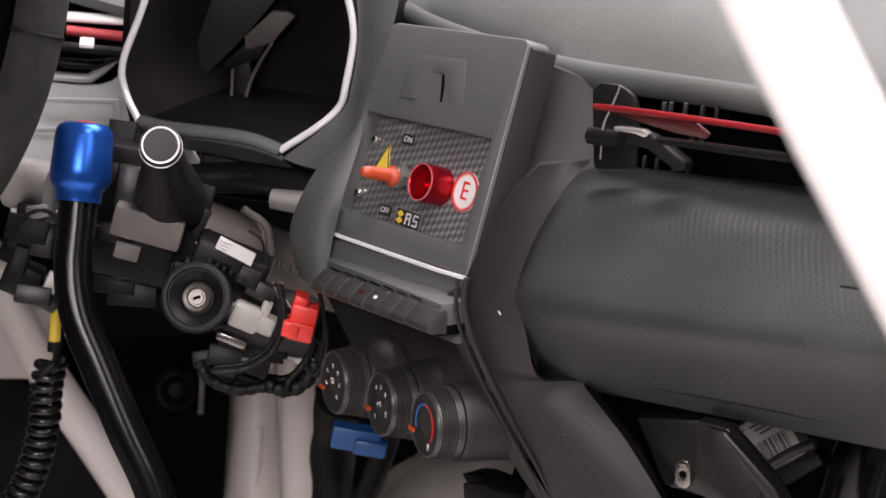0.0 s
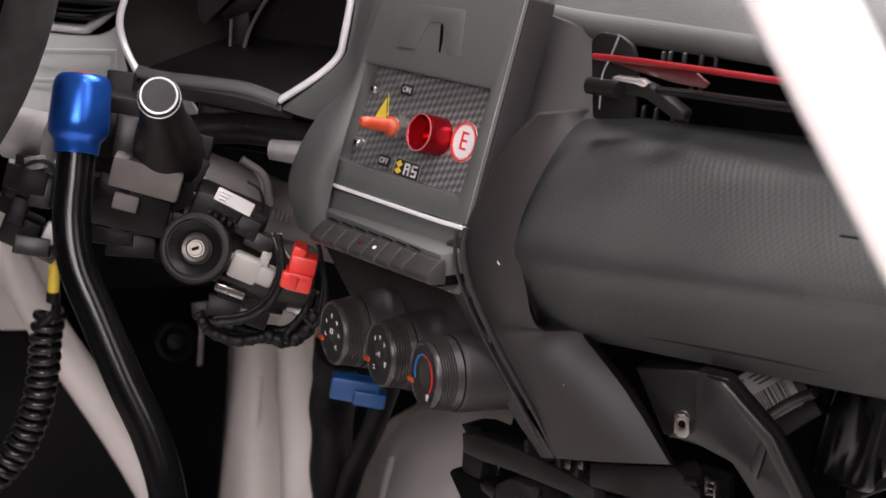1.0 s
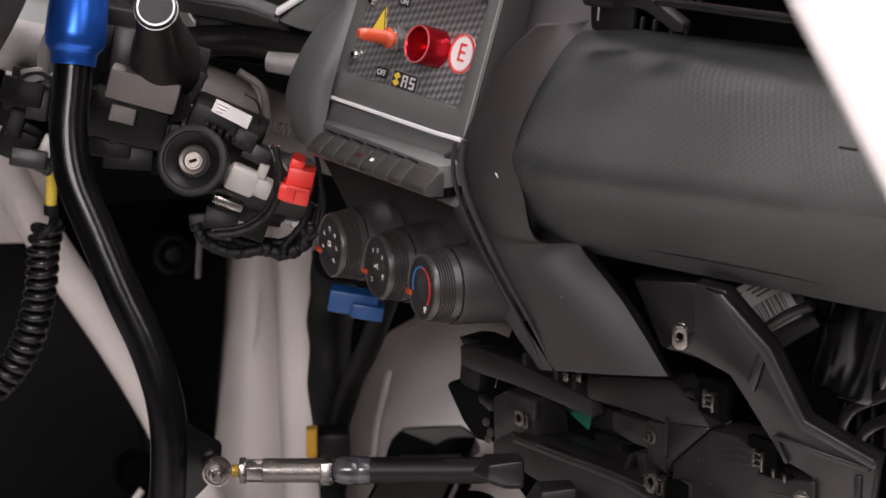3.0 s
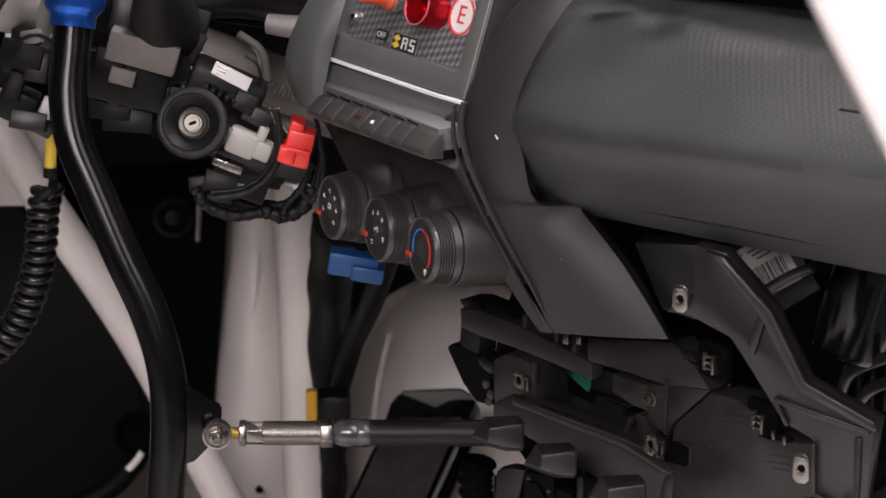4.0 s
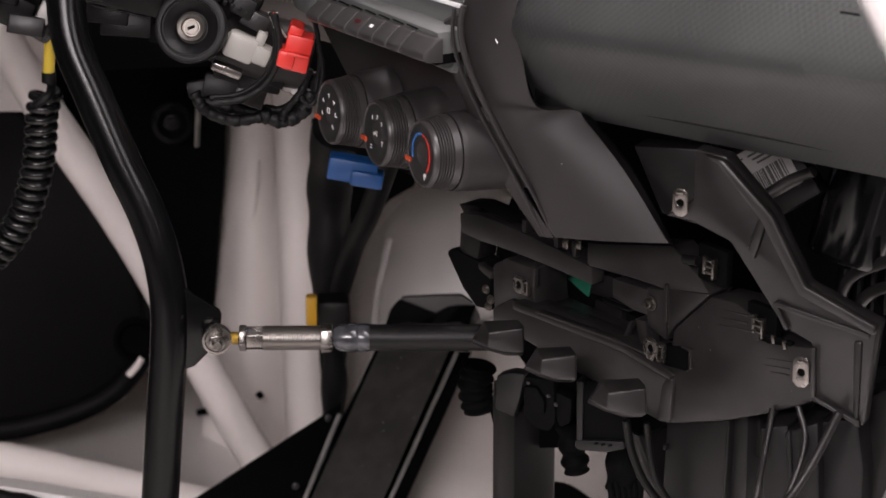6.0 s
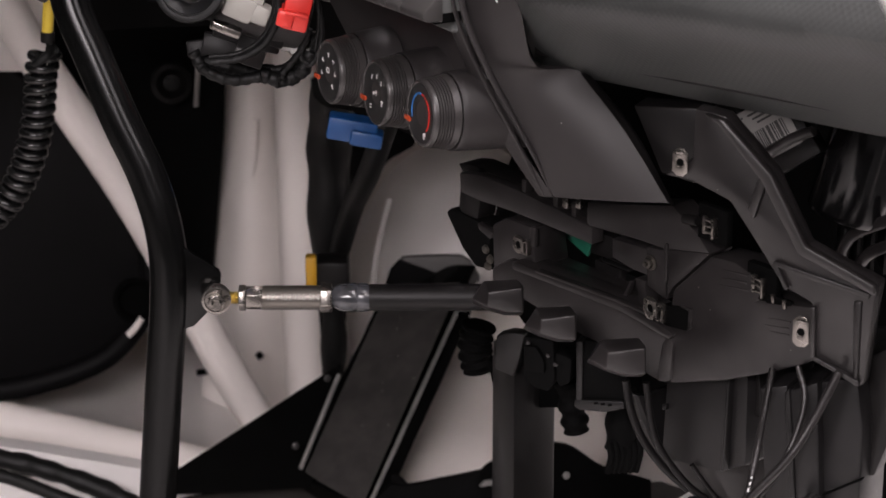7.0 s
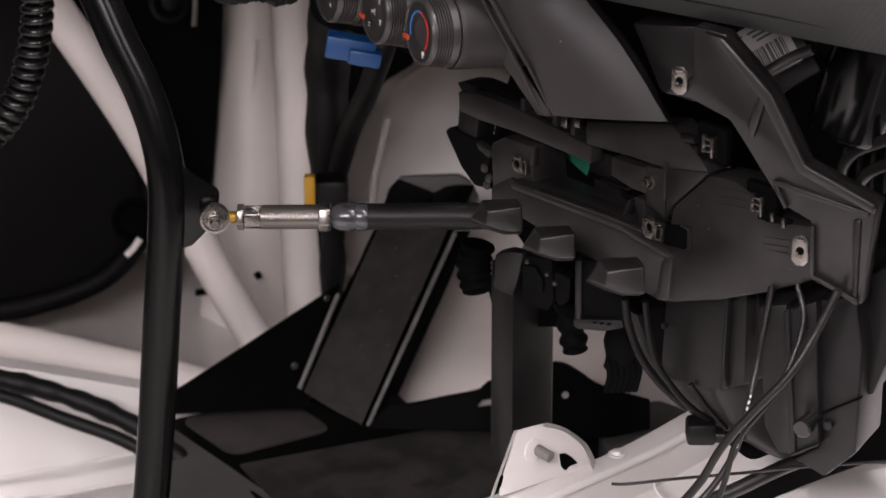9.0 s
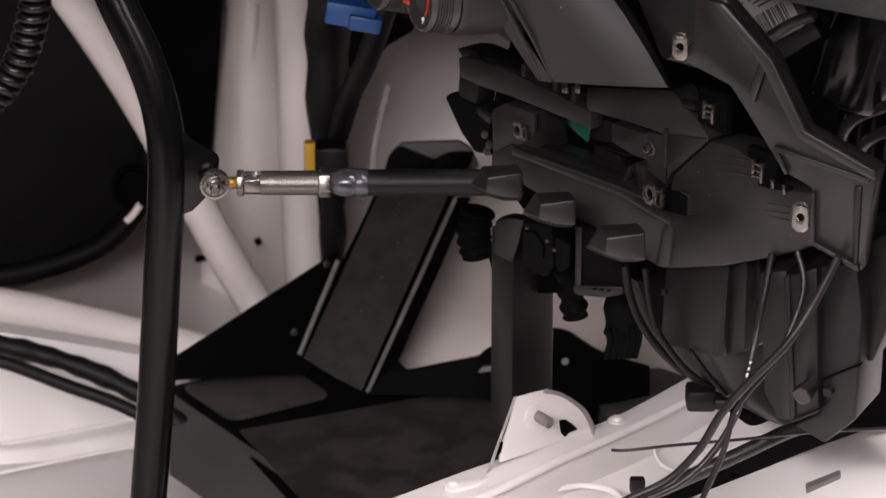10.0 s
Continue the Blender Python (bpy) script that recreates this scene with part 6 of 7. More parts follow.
slabC("rail_slot", [(-0.1342, 0.0133), (-0.1060, 0.0133), (-0.1058, 0.0050), (-0.1330, 0.0086)], -0.01, -0.0072, mat=M_DEEP, edge=0.0002)
for u in [(-0.1282, 0.0182), (-0.0954, 0.0169), (-0.0770, 0.0161), (-0.0612, 0.0155)]:
    slabC("rail_tab", [(u[0] - 0.0022, u[1] - 0.006), (u[0] + 0.0022, u[1] - 0.007), (u[0] + 0.0022, u[1] + 0.006), (u[0] - 0.0022, u[1] + 0.006)], -0.012, -0.002, edge=0.0006)
slabC("rail_end", [(-0.2232, -0.0263), (-0.2156, -0.0216), (-0.1829, -0.0241), (-0.1706, -0.0276), (-0.1742, -0.0406), (-0.1704, -0.0577), (-0.1890, -0.0604), (-0.2042, -0.0499)], -0.03, -0.01, mat=M_TRIM, edge=0.003)
slabC("rail_bracket", [(-0.2078, 0.0042), (-0.1953, 0.0048), (-0.1866, -0.0100), (-0.1890, -0.0244), (-0.2028, -0.0264), (-0.2103, -0.0207)], -0.03, -0.012, mat=M_BLACK, edge=0.002)
slabC("rail_hook", [(-0.1820, -0.0229), (-0.1660, -0.0262), (-0.1684, -0.0320), (-0.1808, -0.0277)], -0.012, -0.006, edge=0.001)
# Bright metal dots that draw the glints on the hook.
for u in [(-0.1722, -0.0404), (-0.1673, -0.0467), (-0.1697, -0.0526)]:
    part("hook_glint", lathe([(0, 0.0035), (0.0018, 0.0028), (0.0024, 0)], on(C, u, -0.006), 10), M_BODY, car)
slabC("clip_post", [(-0.1569, -0.0159), (-0.1424, -0.0069), (-0.1139, -0.0066), (-0.1124, -0.0255), (-0.1099, -0.0365), (-0.1361, -0.0364), (-0.1554, -0.0496)], -0.03, 0.002, edge=0.002)
slabC("clip_post_edge", [(-0.1152, -0.0057), (-0.1099, -0.0051), (-0.1097, -0.0192), (-0.1150, -0.0199)], 0.0, 0.004, edge=0.0008)
# plates beside the opening
slabC("middle_plate", [(-0.0593, 0.0270), (-0.0154, 0.0371), (0.0217, 0.0462), (0.0472, 0.0313), (0.0568, 0.0223), (0.0164, 0.0140), (-0.0147, 0.0133), (-0.0578, 0.0104)], -0.018, 0.002, edge=0.001)
slabC("recess", [(-0.0725, -0.0007), (-0.0477, 0.0004), (-0.0473, -0.0159), (-0.0721, -0.0171)], -0.02, -0.014, mat=M_BLACK, edge=0.0006)
slabC("screw_plate", [(-0.0353, 0.0074), (-0.0015, 0.0088), (-0.0010, -0.0095), (-0.0151, -0.0096), (-0.0350, -0.0063)], -0.012, 0.001, edge=0.0012)
slabC("slot_bar", [(-0.0502, -0.0126), (-0.0402, -0.0098), (-0.0236, -0.0116), (-0.0235, -0.0148), (-0.0501, -0.0151)], -0.008, -0.004, mat=M_BLACK, edge=0.0006)
slabC("slot_mouth", [(-0.0480, -0.0110), (-0.0236, -0.0114), (-0.0236, -0.0130), (-0.0480, -0.0130)], -0.004, -0.0026, mat=M_DEEP, edge=0.0002)
slabC("screw_boss", [(-0.0037, 0.0095), (0.0155, 0.0125), (0.0166, -0.0223), (-0.0018, -0.0173)], -0.02, 0.0, edge=0.001)
slabC("boss_edge", [(0.0162, 0.0184), (0.0199, 0.0194), (0.0208, -0.0073), (0.0176, -0.0090)], -0.004, 0.004, edge=0.0014)
slabC("wedge_plate", [(0.0190, 0.0150), (0.0588, 0.0231), (0.0429, 0.0068), (0.0257, -0.0101), (0.0201, -0.0189)], -0.02, 0.003, edge=0.0016)
# lower beam with its ledge and the strut-braced opening
slabC("lower_beam", [(-0.1544, -0.0471), (-0.1339, -0.0344), (-0.1030, -0.0349), (-0.0222, -0.0353), (0.0224, -0.0413), (0.0270, -0.0495), (0.0162, -0.0798), (-0.0190, -0.0753), (-0.0550, -0.0708), (-0.1193, -0.0616), (-0.1543, -0.0591)], -0.03, 0.004, edge=0.0016)
slabC("beam_ledge", [(-0.1248, -0.0316), (-0.0942, -0.0313), (-0.0140, -0.0304), (0.0293, -0.0355), (0.0358, -0.0383), (0.0317, -0.0435), (-0.0138, -0.0372), (-0.0941, -0.0379), (-0.1248, -0.0384)], -0.012, 0.012, edge=0.0022)
slabC("ledge_lip", [(-0.0984, -0.0304), (-0.0179, -0.0283), (0.0093, -0.0295), (0.0094, -0.0311), (-0.0179, -0.0304), (-0.0983, -0.0325)], 0.008, 0.0135, edge=0.0008)
slabC("inner_block", [(-0.0856, -0.0289), (-0.0582, -0.0295), (-0.0576, -0.0502), (-0.0746, -0.0552), (-0.0851, -0.0482)], -0.05, -0.03, mat=M_BLACK, edge=0.002)
slabC("inner_wall", [(-0.0656, -0.0328), (-0.0352, -0.0340), (-0.0345, -0.0571), (-0.0649, -0.0578)], -0.05, -0.035, mat=M_TRIM, edge=0.001)
slabC("opening_strut", [(-0.0192, -0.0191), (-0.0165, -0.0183), (-0.0252, -0.0396), (-0.0286, -0.0390)], -0.006, 0.0, edge=0.0006)
slabC("opening_strut", [(-0.0138, -0.0151), (-0.0040, -0.0147), (-0.0000, -0.0394), (-0.0066, -0.0389)], -0.012, 0.0, edge=0.001)
slabC("opening_strut", [(-0.0327, -0.0404), (-0.0074, -0.0394), (-0.0073, -0.0426), (-0.0338, -0.0432)], -0.012, -0.004, edge=0.0006)
slabC("gusset_plate", [(0.0245, -0.0436), (0.0307, -0.0082), (0.0478, 0.0086), (0.0637, 0.0241), (0.0849, 0.0262), (0.1100, 0.0197), (0.1067, 0.0064), (0.1546, 0.0154), (0.1565, -0.0197), (0.1463, -0.0260), (0.1129, -0.0428), (0.0783, -0.0586), (0.0309, -0.0756), (0.0170, -0.0784), (0.0196, -0.0581)], -0.02, 0.008, edge=0.0025)
slabC("gusset_corner", [(0.0189, -0.0761), (0.0234, -0.0480), (0.0305, -0.0386), (0.0350, -0.0452), (0.0328, -0.0733), (0.0275, -0.0758)], -0.01, 0.011, edge=0.0035)
slabC("clip_pocket", [(0.0200, -0.0224), (0.0389, -0.0175), (0.0473, -0.0182), (0.0477, -0.0300), (0.0436, -0.0336), (0.0236, -0.0357)], 0.0, 0.009, mat=M_DEEP, edge=0.0008)
slabC("pocket_rim", [(0.0403, -0.0159), (0.0498, -0.0167), (0.0502, -0.0296), (0.0452, -0.0335), (0.0471, -0.0305), (0.0472, -0.0186), (0.0399, -0.0177)], 0.004, 0.010, edge=0.0006)


def lug(at, k):
    """A wedge-nosed plastic lug: the front ridge stands out towards the cabin."""
    rim = [(0, 0.013, 0), (0.008, 0.021, 0.0133), (0.031, 0.021, 0.0144), (0.0345, 0.01, 0.009), (0.0345, 0.0, -0.0097), (0.0227, 0.0, -0.0097), (0.0105, 0.0, -0.0058)]
    rim = [(x, y, z - 0.4 * y) for x, y, z in rim]
    bm = bmesh.new()
    f = [bm.verts.new(p) for p in rim]
    r1, r2 = bm.verts.new((0.0105, 0, 0.0047)), bm.verts.new((0.0335, 0.001, 0.0075))
    back = [bm.verts.new((x, y + 0.03, z - 0.014)) for x, y, z in rim]
    bm.faces.new((f[0], f[1], r1, f[6]))
    bm.faces.new((f[1], f[2], f[3], r2, r1))
    bm.faces.new((r1, r2, f[4], f[5], f[6]))
    bm.faces.new((r2, f[3], f[4]))
    for i in range(7):
        bm.faces.new((f[i], f[(i + 1) % 7], back[(i + 1) % 7], back[i]))
    bm.faces.new(back)
    bevel(bm, 0.0012, 2, 20)
    bm.transform(Matrix.Translation(at) @ Matrix.Scale(k, 4))
    part("lug", bm, M_CARCASS, car, angle=50)


lug((0.0213, 1.74, 0.6196), 1.0)
lug((0.0557, 1.71, 0.6121), 0.98)
lug((0.0966, 1.675, 0.6024), 1.06)
arm = [(-0.0757, 0.1338), (-0.0553, 0.1316), (-0.0229, 0.1), (0.001, 0.0569), (0.0485, 0.0393), (0.0468, 0.0302), (0.041, -0.0292), (0.0075, -0.0183), (0.0059, 0.0198), (-0.0134, 0.0276), (-0.0383, 0.0614), (-0.0505, 0.0773), (-0.0777, 0.087), (-0.095, 0.0873), (-0.0762, 0.101)]
slabC("arm", arm, -0.014, 0.0, D, edge=0.0015)
slabC("arm_rib", [(-0.0681, 0.1327), (-0.0546, 0.131), (-0.0215, 0.1003), (0.0024, 0.0582), (0.0484, 0.0401), (0.0473, 0.0332), (-0.0025, 0.0519), (-0.0287, 0.0955), (-0.0582, 0.1276)], -0.001, 0.006, D, edge=0.002)
slabC("arm_rib", [(-0.0377, 0.0756), (-0.031, 0.097), (-0.025, 0.0961), (-0.0329, 0.069)], -0.001, 0.004, D, edge=0.0015)
slabC("arm_ridge", [(-0.0207, 0.0413), (-0.0186, 0.0443), (0.0444, 0.0335), (0.0432, 0.0299), (-0.0011, 0.0369)], -0.001, 0.0032, D, edge=0.0012)
slabC("arm_ridge", [(-0.0207, 0.042), (-0.0178, 0.0433), (-0.0089, 0.0277), (-0.0111, 0.0258)], -0.001, 0.0026, D, edge=0.0008)
slabC("arm_rim", [(0.0063, 0.0184), (0.0093, 0.0182), (0.0107, -0.0147), (0.0078, -0.016)], -0.001, 0.0034, D, edge=0.0008)
slabC("arm_rim", [(0.0078, -0.0156), (0.0107, -0.0139), (0.04, -0.0249), (0.0402, -0.0286)], -0.001, 0.0036, D, edge=0.0008)
slabC("arm_foot", [(0.0389, 0.0277), (0.0388, -0.0297), (0.0351, -0.0289), (0.0331, 0.0266)], -0.01, 0.0022, D)
slabC("arm_root", [(-0.1309, 0.1198), (-0.0843, 0.1242), (-0.0867, 0.0735), (-0.1102, 0.0774)], -0.05, -0.03, D, mat=M_BLACK)


def spring_clip(xy, m, z, w=0.0105, h=0.018, turn=0.0, loop=False):
    """A stamped spring clip: a plate with cut corners and a round hole, with or without a folded loop."""
    mm = on(m, xy, z, turn)
    c = 0.28 * w
    x, y = w / 2, h / 2
    plate_rim = [(x, -y + c), (x, y - c), (x - c, y), (-x + c, y), (-x, y - c), (-x, -y + c), (-x + c, -y), (x - c, -y)]
    hole = [(0.24 * w * math.cos(a), 0.24 * w * math.sin(a)) for a in (math.pi / 4 * k - 0.39 for k in range(8))]
    clip = part("clip", frame_plate(plate_rim, hole, 0, 0.0012, mm, 0.0003), M_STEEL, car, "zinc plated spring clip")
    part("clip_hole", lathe([(0, 0.24 * w), (0.0003, 0.24 * w), (0.0003, 0)], mm, 16), M_DEEP, clip)
    part("clip_tongue", block((w * 0.5, h * 0.1, 0.0022), mm @ Matrix.Translation((0, h * 0.36, 0.0012)) @ Matrix.Rotation(radians(20), 4, "X"), 0.0004), M_STEEL, clip)
    if loop:
        for dx in (0.62, 0.98):
            part("clip_loop", block((w * 0.14, h * 0.8, 0.004), mm @ Matrix.Translation((w * dx, 0, 0.001)), 0.0005), M_STEEL, clip)
        for dy in (-0.33, 0.33):
            part("clip_loop", block((w * 0.44, h * 0.13, 0.004), mm @ Matrix.Translation((w * 0.8, h * dy, 0.001)), 0.0005), M_STEEL, clip)


def twin_clip(xy, m, z):
    """A folded clip of two upright leaves with cross bars."""
    mm = on(m, xy, z) @ Matrix.Scale(0.8, 4)
    clip = part("clip", block((0.0035, 0.015, 0.004), mm @ Matrix.Translation((-0.004, 0, 0)), 0.0006), M_STEEL, car, "zinc plated spring clip")
    part("clip_leaf", block((0.0028, 0.017, 0.006), mm @ Matrix.Translation((0.006, -0.001, 0)), 0.0006), M_STEEL, clip)
    for dy in (0.005, 0.0, -0.005):
        part("clip_bar", block((0.01, 0.002, 0.003), mm @ Matrix.Translation((0.001, dy, 0.001)), 0.0005), M_STEEL, clip)


spring_clip((-0.0833, 0.0986), D, 0.002)
spring_clip((0.0008, 0.0008), D, 0.002, 0.0108, 0.02)
spring_clip((0.0148, -0.0252), C, 0.012, 0.013, 0.016, loop=True)
spring_clip((-0.1255, -0.0212), C, 0.004, 0.011, 0.013, loop=True)
for xy in ((0.0635, 0.0452), (0.1082, 0.0179)):
    twin_clip(xy, C, 0.01)
    part("clip_bed", block((0.026, 0.024, 0.006), on(C, xy, 0.004), 0.001), M_DEEP, car)
for a, b in (((0.0753, 0.0182), (0.0978, 0.0204)), ((0.0717, 0.0071), (0.0992, 0.0105)), ((0.0746, 0.0126), (0.097, 0.0152)),
             ((0.1157, -0.0027), (0.1356, -0.0002)), ((0.1125, -0.0083), (0.1348, -0.005)), ((0.1181, -0.0113), (0.1351, -0.0091))):
    slabC("stiffener", [(a[0], a[1]), (b[0], b[1] - 0.0009), (b[0], b[1] + 0.0009)], 0.004, 0.0085, edge=0.0003)
part("clip_recess", prism([(0.1114, 0.0126), (0.1348, 0.0134), (0.1361, 0.0062), (0.1138, 0.0041)], 0.005, 0.0075, C, 0.0005), M_DEEP, car)
for xy in ((0.1203, 0.0117), (0.1301, 0.0107)):
    part("recess_tab", block((0.0028, 0.0062, 0.002), on(C, xy, 0.0085, 12), 0.0004), M_STEEL, car)
part("clip_pin", tube([C @ Vector((*(0.0414, 0.0442), 0.01)), C @ Vector((*(0.0537, 0.046), 0.01))], 0.0034, 12), M_BLACK, car)
bolt((0.0021, 0.0004), car, C, 0.0005, 0.0032, M_BODY, "screw")
part("metal_tab", block((0.006, 0.008, 0.003), on(C, (-0.0788, 0.0215), 0.003), 0.0008), M_STEEL, car)
part("metal_tab", block((0.005, 0.007, 0.003), on(C, (-0.0658, 0.0242), 0.003), 0.0008), M_STEEL, car)
part("green_board", block((0.03, 0.012, 0.002), on(C, (-0.1137, -0.0236), -0.04, -20), 0.0005), M_GREEN, car, "green circuit board edge")

bar = thing("barcode_label", (0.207, 1.73, 0.7395), "white paper label with barcode on black box", "label")
bx = face_frame((0.2071, 1.73, 0.7376), 25, 10) @ Matrix.Rotation(radians(35), 4, "Z")
part("paper", block((0.046, 0.036, 0.0006), bx, 0), M_PAPER, bar)
random.seed(4)
x = -0.004
while x < 0.018:
    w = random.choice((0.0006, 0.001, 0.0015))
    part("barcode_bar", block((w, 0.013, 0.0003), bx @ Matrix.Translation((x, -0.004, 0.0005)), 0), M_INK, bar)
    x += w + random.choice((0.0006, 0.0009))
for k in range(7):
    part("text_bar", block((0.015 - 0.004 * (k % 3), 0.0014, 0.0003), bx @ Matrix.Translation((-0.013, 0.014 - 0.0044 * k, 0.0005)), 0), M_INK, bar)
for k in range(3):
    part("text_bar", block((0.02 - 0.004 * k, 0.0014, 0.0003), bx @ Matrix.Translation((0.008, 0.0135 - 0.0032 * k, 0.0005)), 0), M_INK, bar)
part("backing", block((0.06, 0.06, 0.02), bx @ Matrix.Translation((0, 0, -0.0106)), 0.002), M_BLACK, bar)

canister = thing("black_canister", (0.2685, 1.72, 0.6827), "glossy black cylindrical canister under the dash", "canister")
part("shell", lathe([(0, 0), (0, 0.024), (0.004, 0.027), (0.12, 0.029), (0.12, 0)], axis_frame((0.2649, 1.73, 0.6792), (0.3, 0.1, 1)), 40), M_CAN, canister)
part("pin", tube([(0.2339, 1.72, 0.7407), (0.2295, 1.72, 0.7235)], 0.0018, 8), M_CARCASS, canister)

# ---- heater box under the frame ----
hv = thing("heater_box", (0.2007, 1.75, 0.5192), "black moulded heater box with fan housing", "heater unit")


def polyP(name, pts, m, z0, z1, mat=M_HEATER, edge=0.0014):
    return part(name, prism(pts, z0, z1, m, edge), mat, hv)


polyP("duct", [(0.0091, -0.0847), (0.0654, -0.0643), (0.0622, -0.1343), (0.0060, -0.1438)], C, -0.06, -0.01)
polyP("duct_face", [(0.0624, -0.0650), (0.0816, -0.0572), (0.0827, -0.1232), (0.0608, -0.1354)], C, -0.06, -0.012)
polyP("duct_edge", [(0.0672, -0.0621), (0.0703, -0.0607), (0.0677, -0.1311), (0.0641, -0.1328)], C, -0.02, -0.007, edge=0.0012)
polyP("duct_tab", [(0.0086, -0.1020), (0.0118, -0.1009), (0.0120, -0.1050), (0.0088, -0.1061)], C, -0.012, -0.007, edge=0.0004)
polyP("gap_plate", [(0.0762, -0.0627), (0.0842, -0.0594), (0.0890, -0.0892), (0.0778, -0.0913)], C, -0.03, -0.02, mat=M_BLACK, edge=0.001)
polyP("side_box", [(-0.0302, -0.0486), (-0.0121, -0.0435), (-0.0033, -0.1467), (-0.0133, -0.1473), (-0.0235, -0.1303)], D, -0.06, -0.012)
polyP("side_box", [(-0.0097, -0.0439), (0.0108, -0.0337), (0.0171, -0.1314), (0.0001, -0.1429)], D, -0.05, -0.004, edge=0.002)
polyP("side_box", [(0.0072, -0.0374), (0.0336, -0.0292), (0.0394, -0.0641), (0.0391, -0.1363), (0.0189, -0.1577), (-0.0023, -0.1497), (0.0139, -0.1364)], D, -0.06, -0.012, edge=0.002)
polyP("side_box", [(0.0262, -0.0273), (0.0568, -0.0063), (0.0533, -0.0683), (0.0422, -0.1019), (0.0329, -0.1047)], D, -0.07, -0.03, M_BLACK)
polyP("side_seam", [(0.0127, -0.1135), (0.0412, -0.0955), (0.0413, -0.0967), (0.0128, -0.1151)], D, -0.014, -0.0098, mat=M_DEEP, edge=0.0002)
polyP("box_flange", [(-0.0104, -0.0448), (-0.0068, -0.0410), (0.0026, -0.1402), (-0.0011, -0.1435)], D, -0.012, -0.002, edge=0.0012)
polyP("box_flange", [(-0.0008, -0.1406), (0.0178, -0.1292), (0.0182, -0.1311), (0.0001, -0.1428)], D, -0.012, -0.001, edge=0.0008)
part("peg", lathe([(-0.01, 0.0052), (0.010, 0.0052), (0.0102, 0.0062), (0.017, 0.0062), (0.018, 0.005), (0.018, 0)], on(D, (0.0113, -0.1144), -0.004), 24), M_GLOSS, hv)
part("pip", lathe([(-0.004, 0.003), (0.003, 0.003), (0.0035, 0)], on(D, (0.0210, -0.1188), -0.01), 12), M_HEATER, hv)
# fan scroll behind the duct
part("fan_shell", loft([(0.1267, 1.7800, 0.5459), (0.1312, 1.7800, 0.5231), (0.1403, 1.7800, 0.4997), (0.1582, 1.7800, 0.4760), (0.1826, 1.7800, 0.4526), (0.2045, 1.7600, 0.4464)], [(0.1658, 1.8000, 0.5357), (0.1783, 1.8000, 0.5144), (0.1917, 1.8000, 0.4907), (0.2114, 1.8000, 0.4711), (0.2288, 1.8000, 0.4536), (0.2436, 1.7600, 0.4463)], 12, 24, (-0.01, -0.03, 0), 0.004), M_HEATER, hv)
part("fan_skirt", loft([(0.1557, 1.7550, 0.4977), (0.1679, 1.7550, 0.4789), (0.1886, 1.7550, 0.4618), (0.2077, 1.7550, 0.4505)], [(0.2195, 1.7350, 0.5091), (0.2217, 1.7350, 0.4923), (0.2249, 1.7350, 0.4711), (0.2561, 1.7350, 0.4472)], 10, 14, (0, -0.018, 0), 0.004), M_SCROLL, hv)
for arc, rad in (([(0.1251, 1.7450, 0.5589), (0.1286, 1.7450, 0.5382), (0.1368, 1.7450, 0.5165), (0.1511, 1.7450, 0.4955), (0.1694, 1.7450, 0.4776)], 0.0028), ([(0.1380, 1.7350, 0.5614), (0.1417, 1.7350, 0.5343), (0.1484, 1.7350, 0.5134), (0.1659, 1.7350, 0.4882), (0.1865, 1.7350, 0.4704)], 0.0024), ([(0.1692, 1.7250, 0.5054), (0.1804, 1.7250, 0.4886), (0.1940, 1.7250, 0.4717)], 0.0018)):
    part("fan_flange", tube(arc, rad, 10), M_BLACK, hv)
part("foot_clip", join(block((0.02, 0.02, 0.016), Matrix.Translation((0.1782, 1.7350, 0.4661)), 0.003), lathe([(0, 0.0055), (0.014, 0.0055), (0.015, 0.004), (0.015, 0)], axis_frame((0.1806, 1.7350, 0.4636), (1, -0.5, 0.1)), 16), lathe([(0, 0.0035), (0.02, 0.003), (0.02, 0)], axis_frame((0.1880, 1.7250, 0.4666), (1, -0.2, 0.05)), 12)), M_BLACK, hv)
# Black sheet added as the dark background at the heater's right end.
part("heater_side_backing", loft([(0.2802, 1.87, 0.5455), (0.3367, 1.87, 0.5454)], [(0.2844, 1.84, 0.3869), (0.3417, 1.84, 0.3913)], 3, 3, (0, 0, 0), 0.006), M_DEEP, hv)
# upright post with a chamfered head
foot_z, head_z = 0.3531, 0.5021
pA, pB, pC = [Vector(p[:2]) for p in [(0.0398, 1.9300, 0.4401), (0.0542, 1.9000, 0.4533), (0.0857, 1.9350, 0.4378)]]
part("post", prism([tuple(pA), tuple(pB), tuple(pC), tuple(pC + Vector((0.0, 0.03))), tuple(pA + Vector((0.0, 0.03)))], foot_z, head_z, None, 0.002), M_POST, hv)
ph = face_frame((0.0505, 1.8900, 0.5204), 25)
part("post_head", prism([(-0.0108, 0.0106), (-0.0001, 0.0150), (0.0115, 0.0152), (0.0081, -0.0030), (0.0033, -0.0198), (-0.0043, -0.0176), (-0.0120, -0.0154)], -0.012, 0.0, ph, 0.0015), M_POST, hv)
# blend valve with its motor
va = face_frame((0.0693, 1.7900, 0.5528), 20)
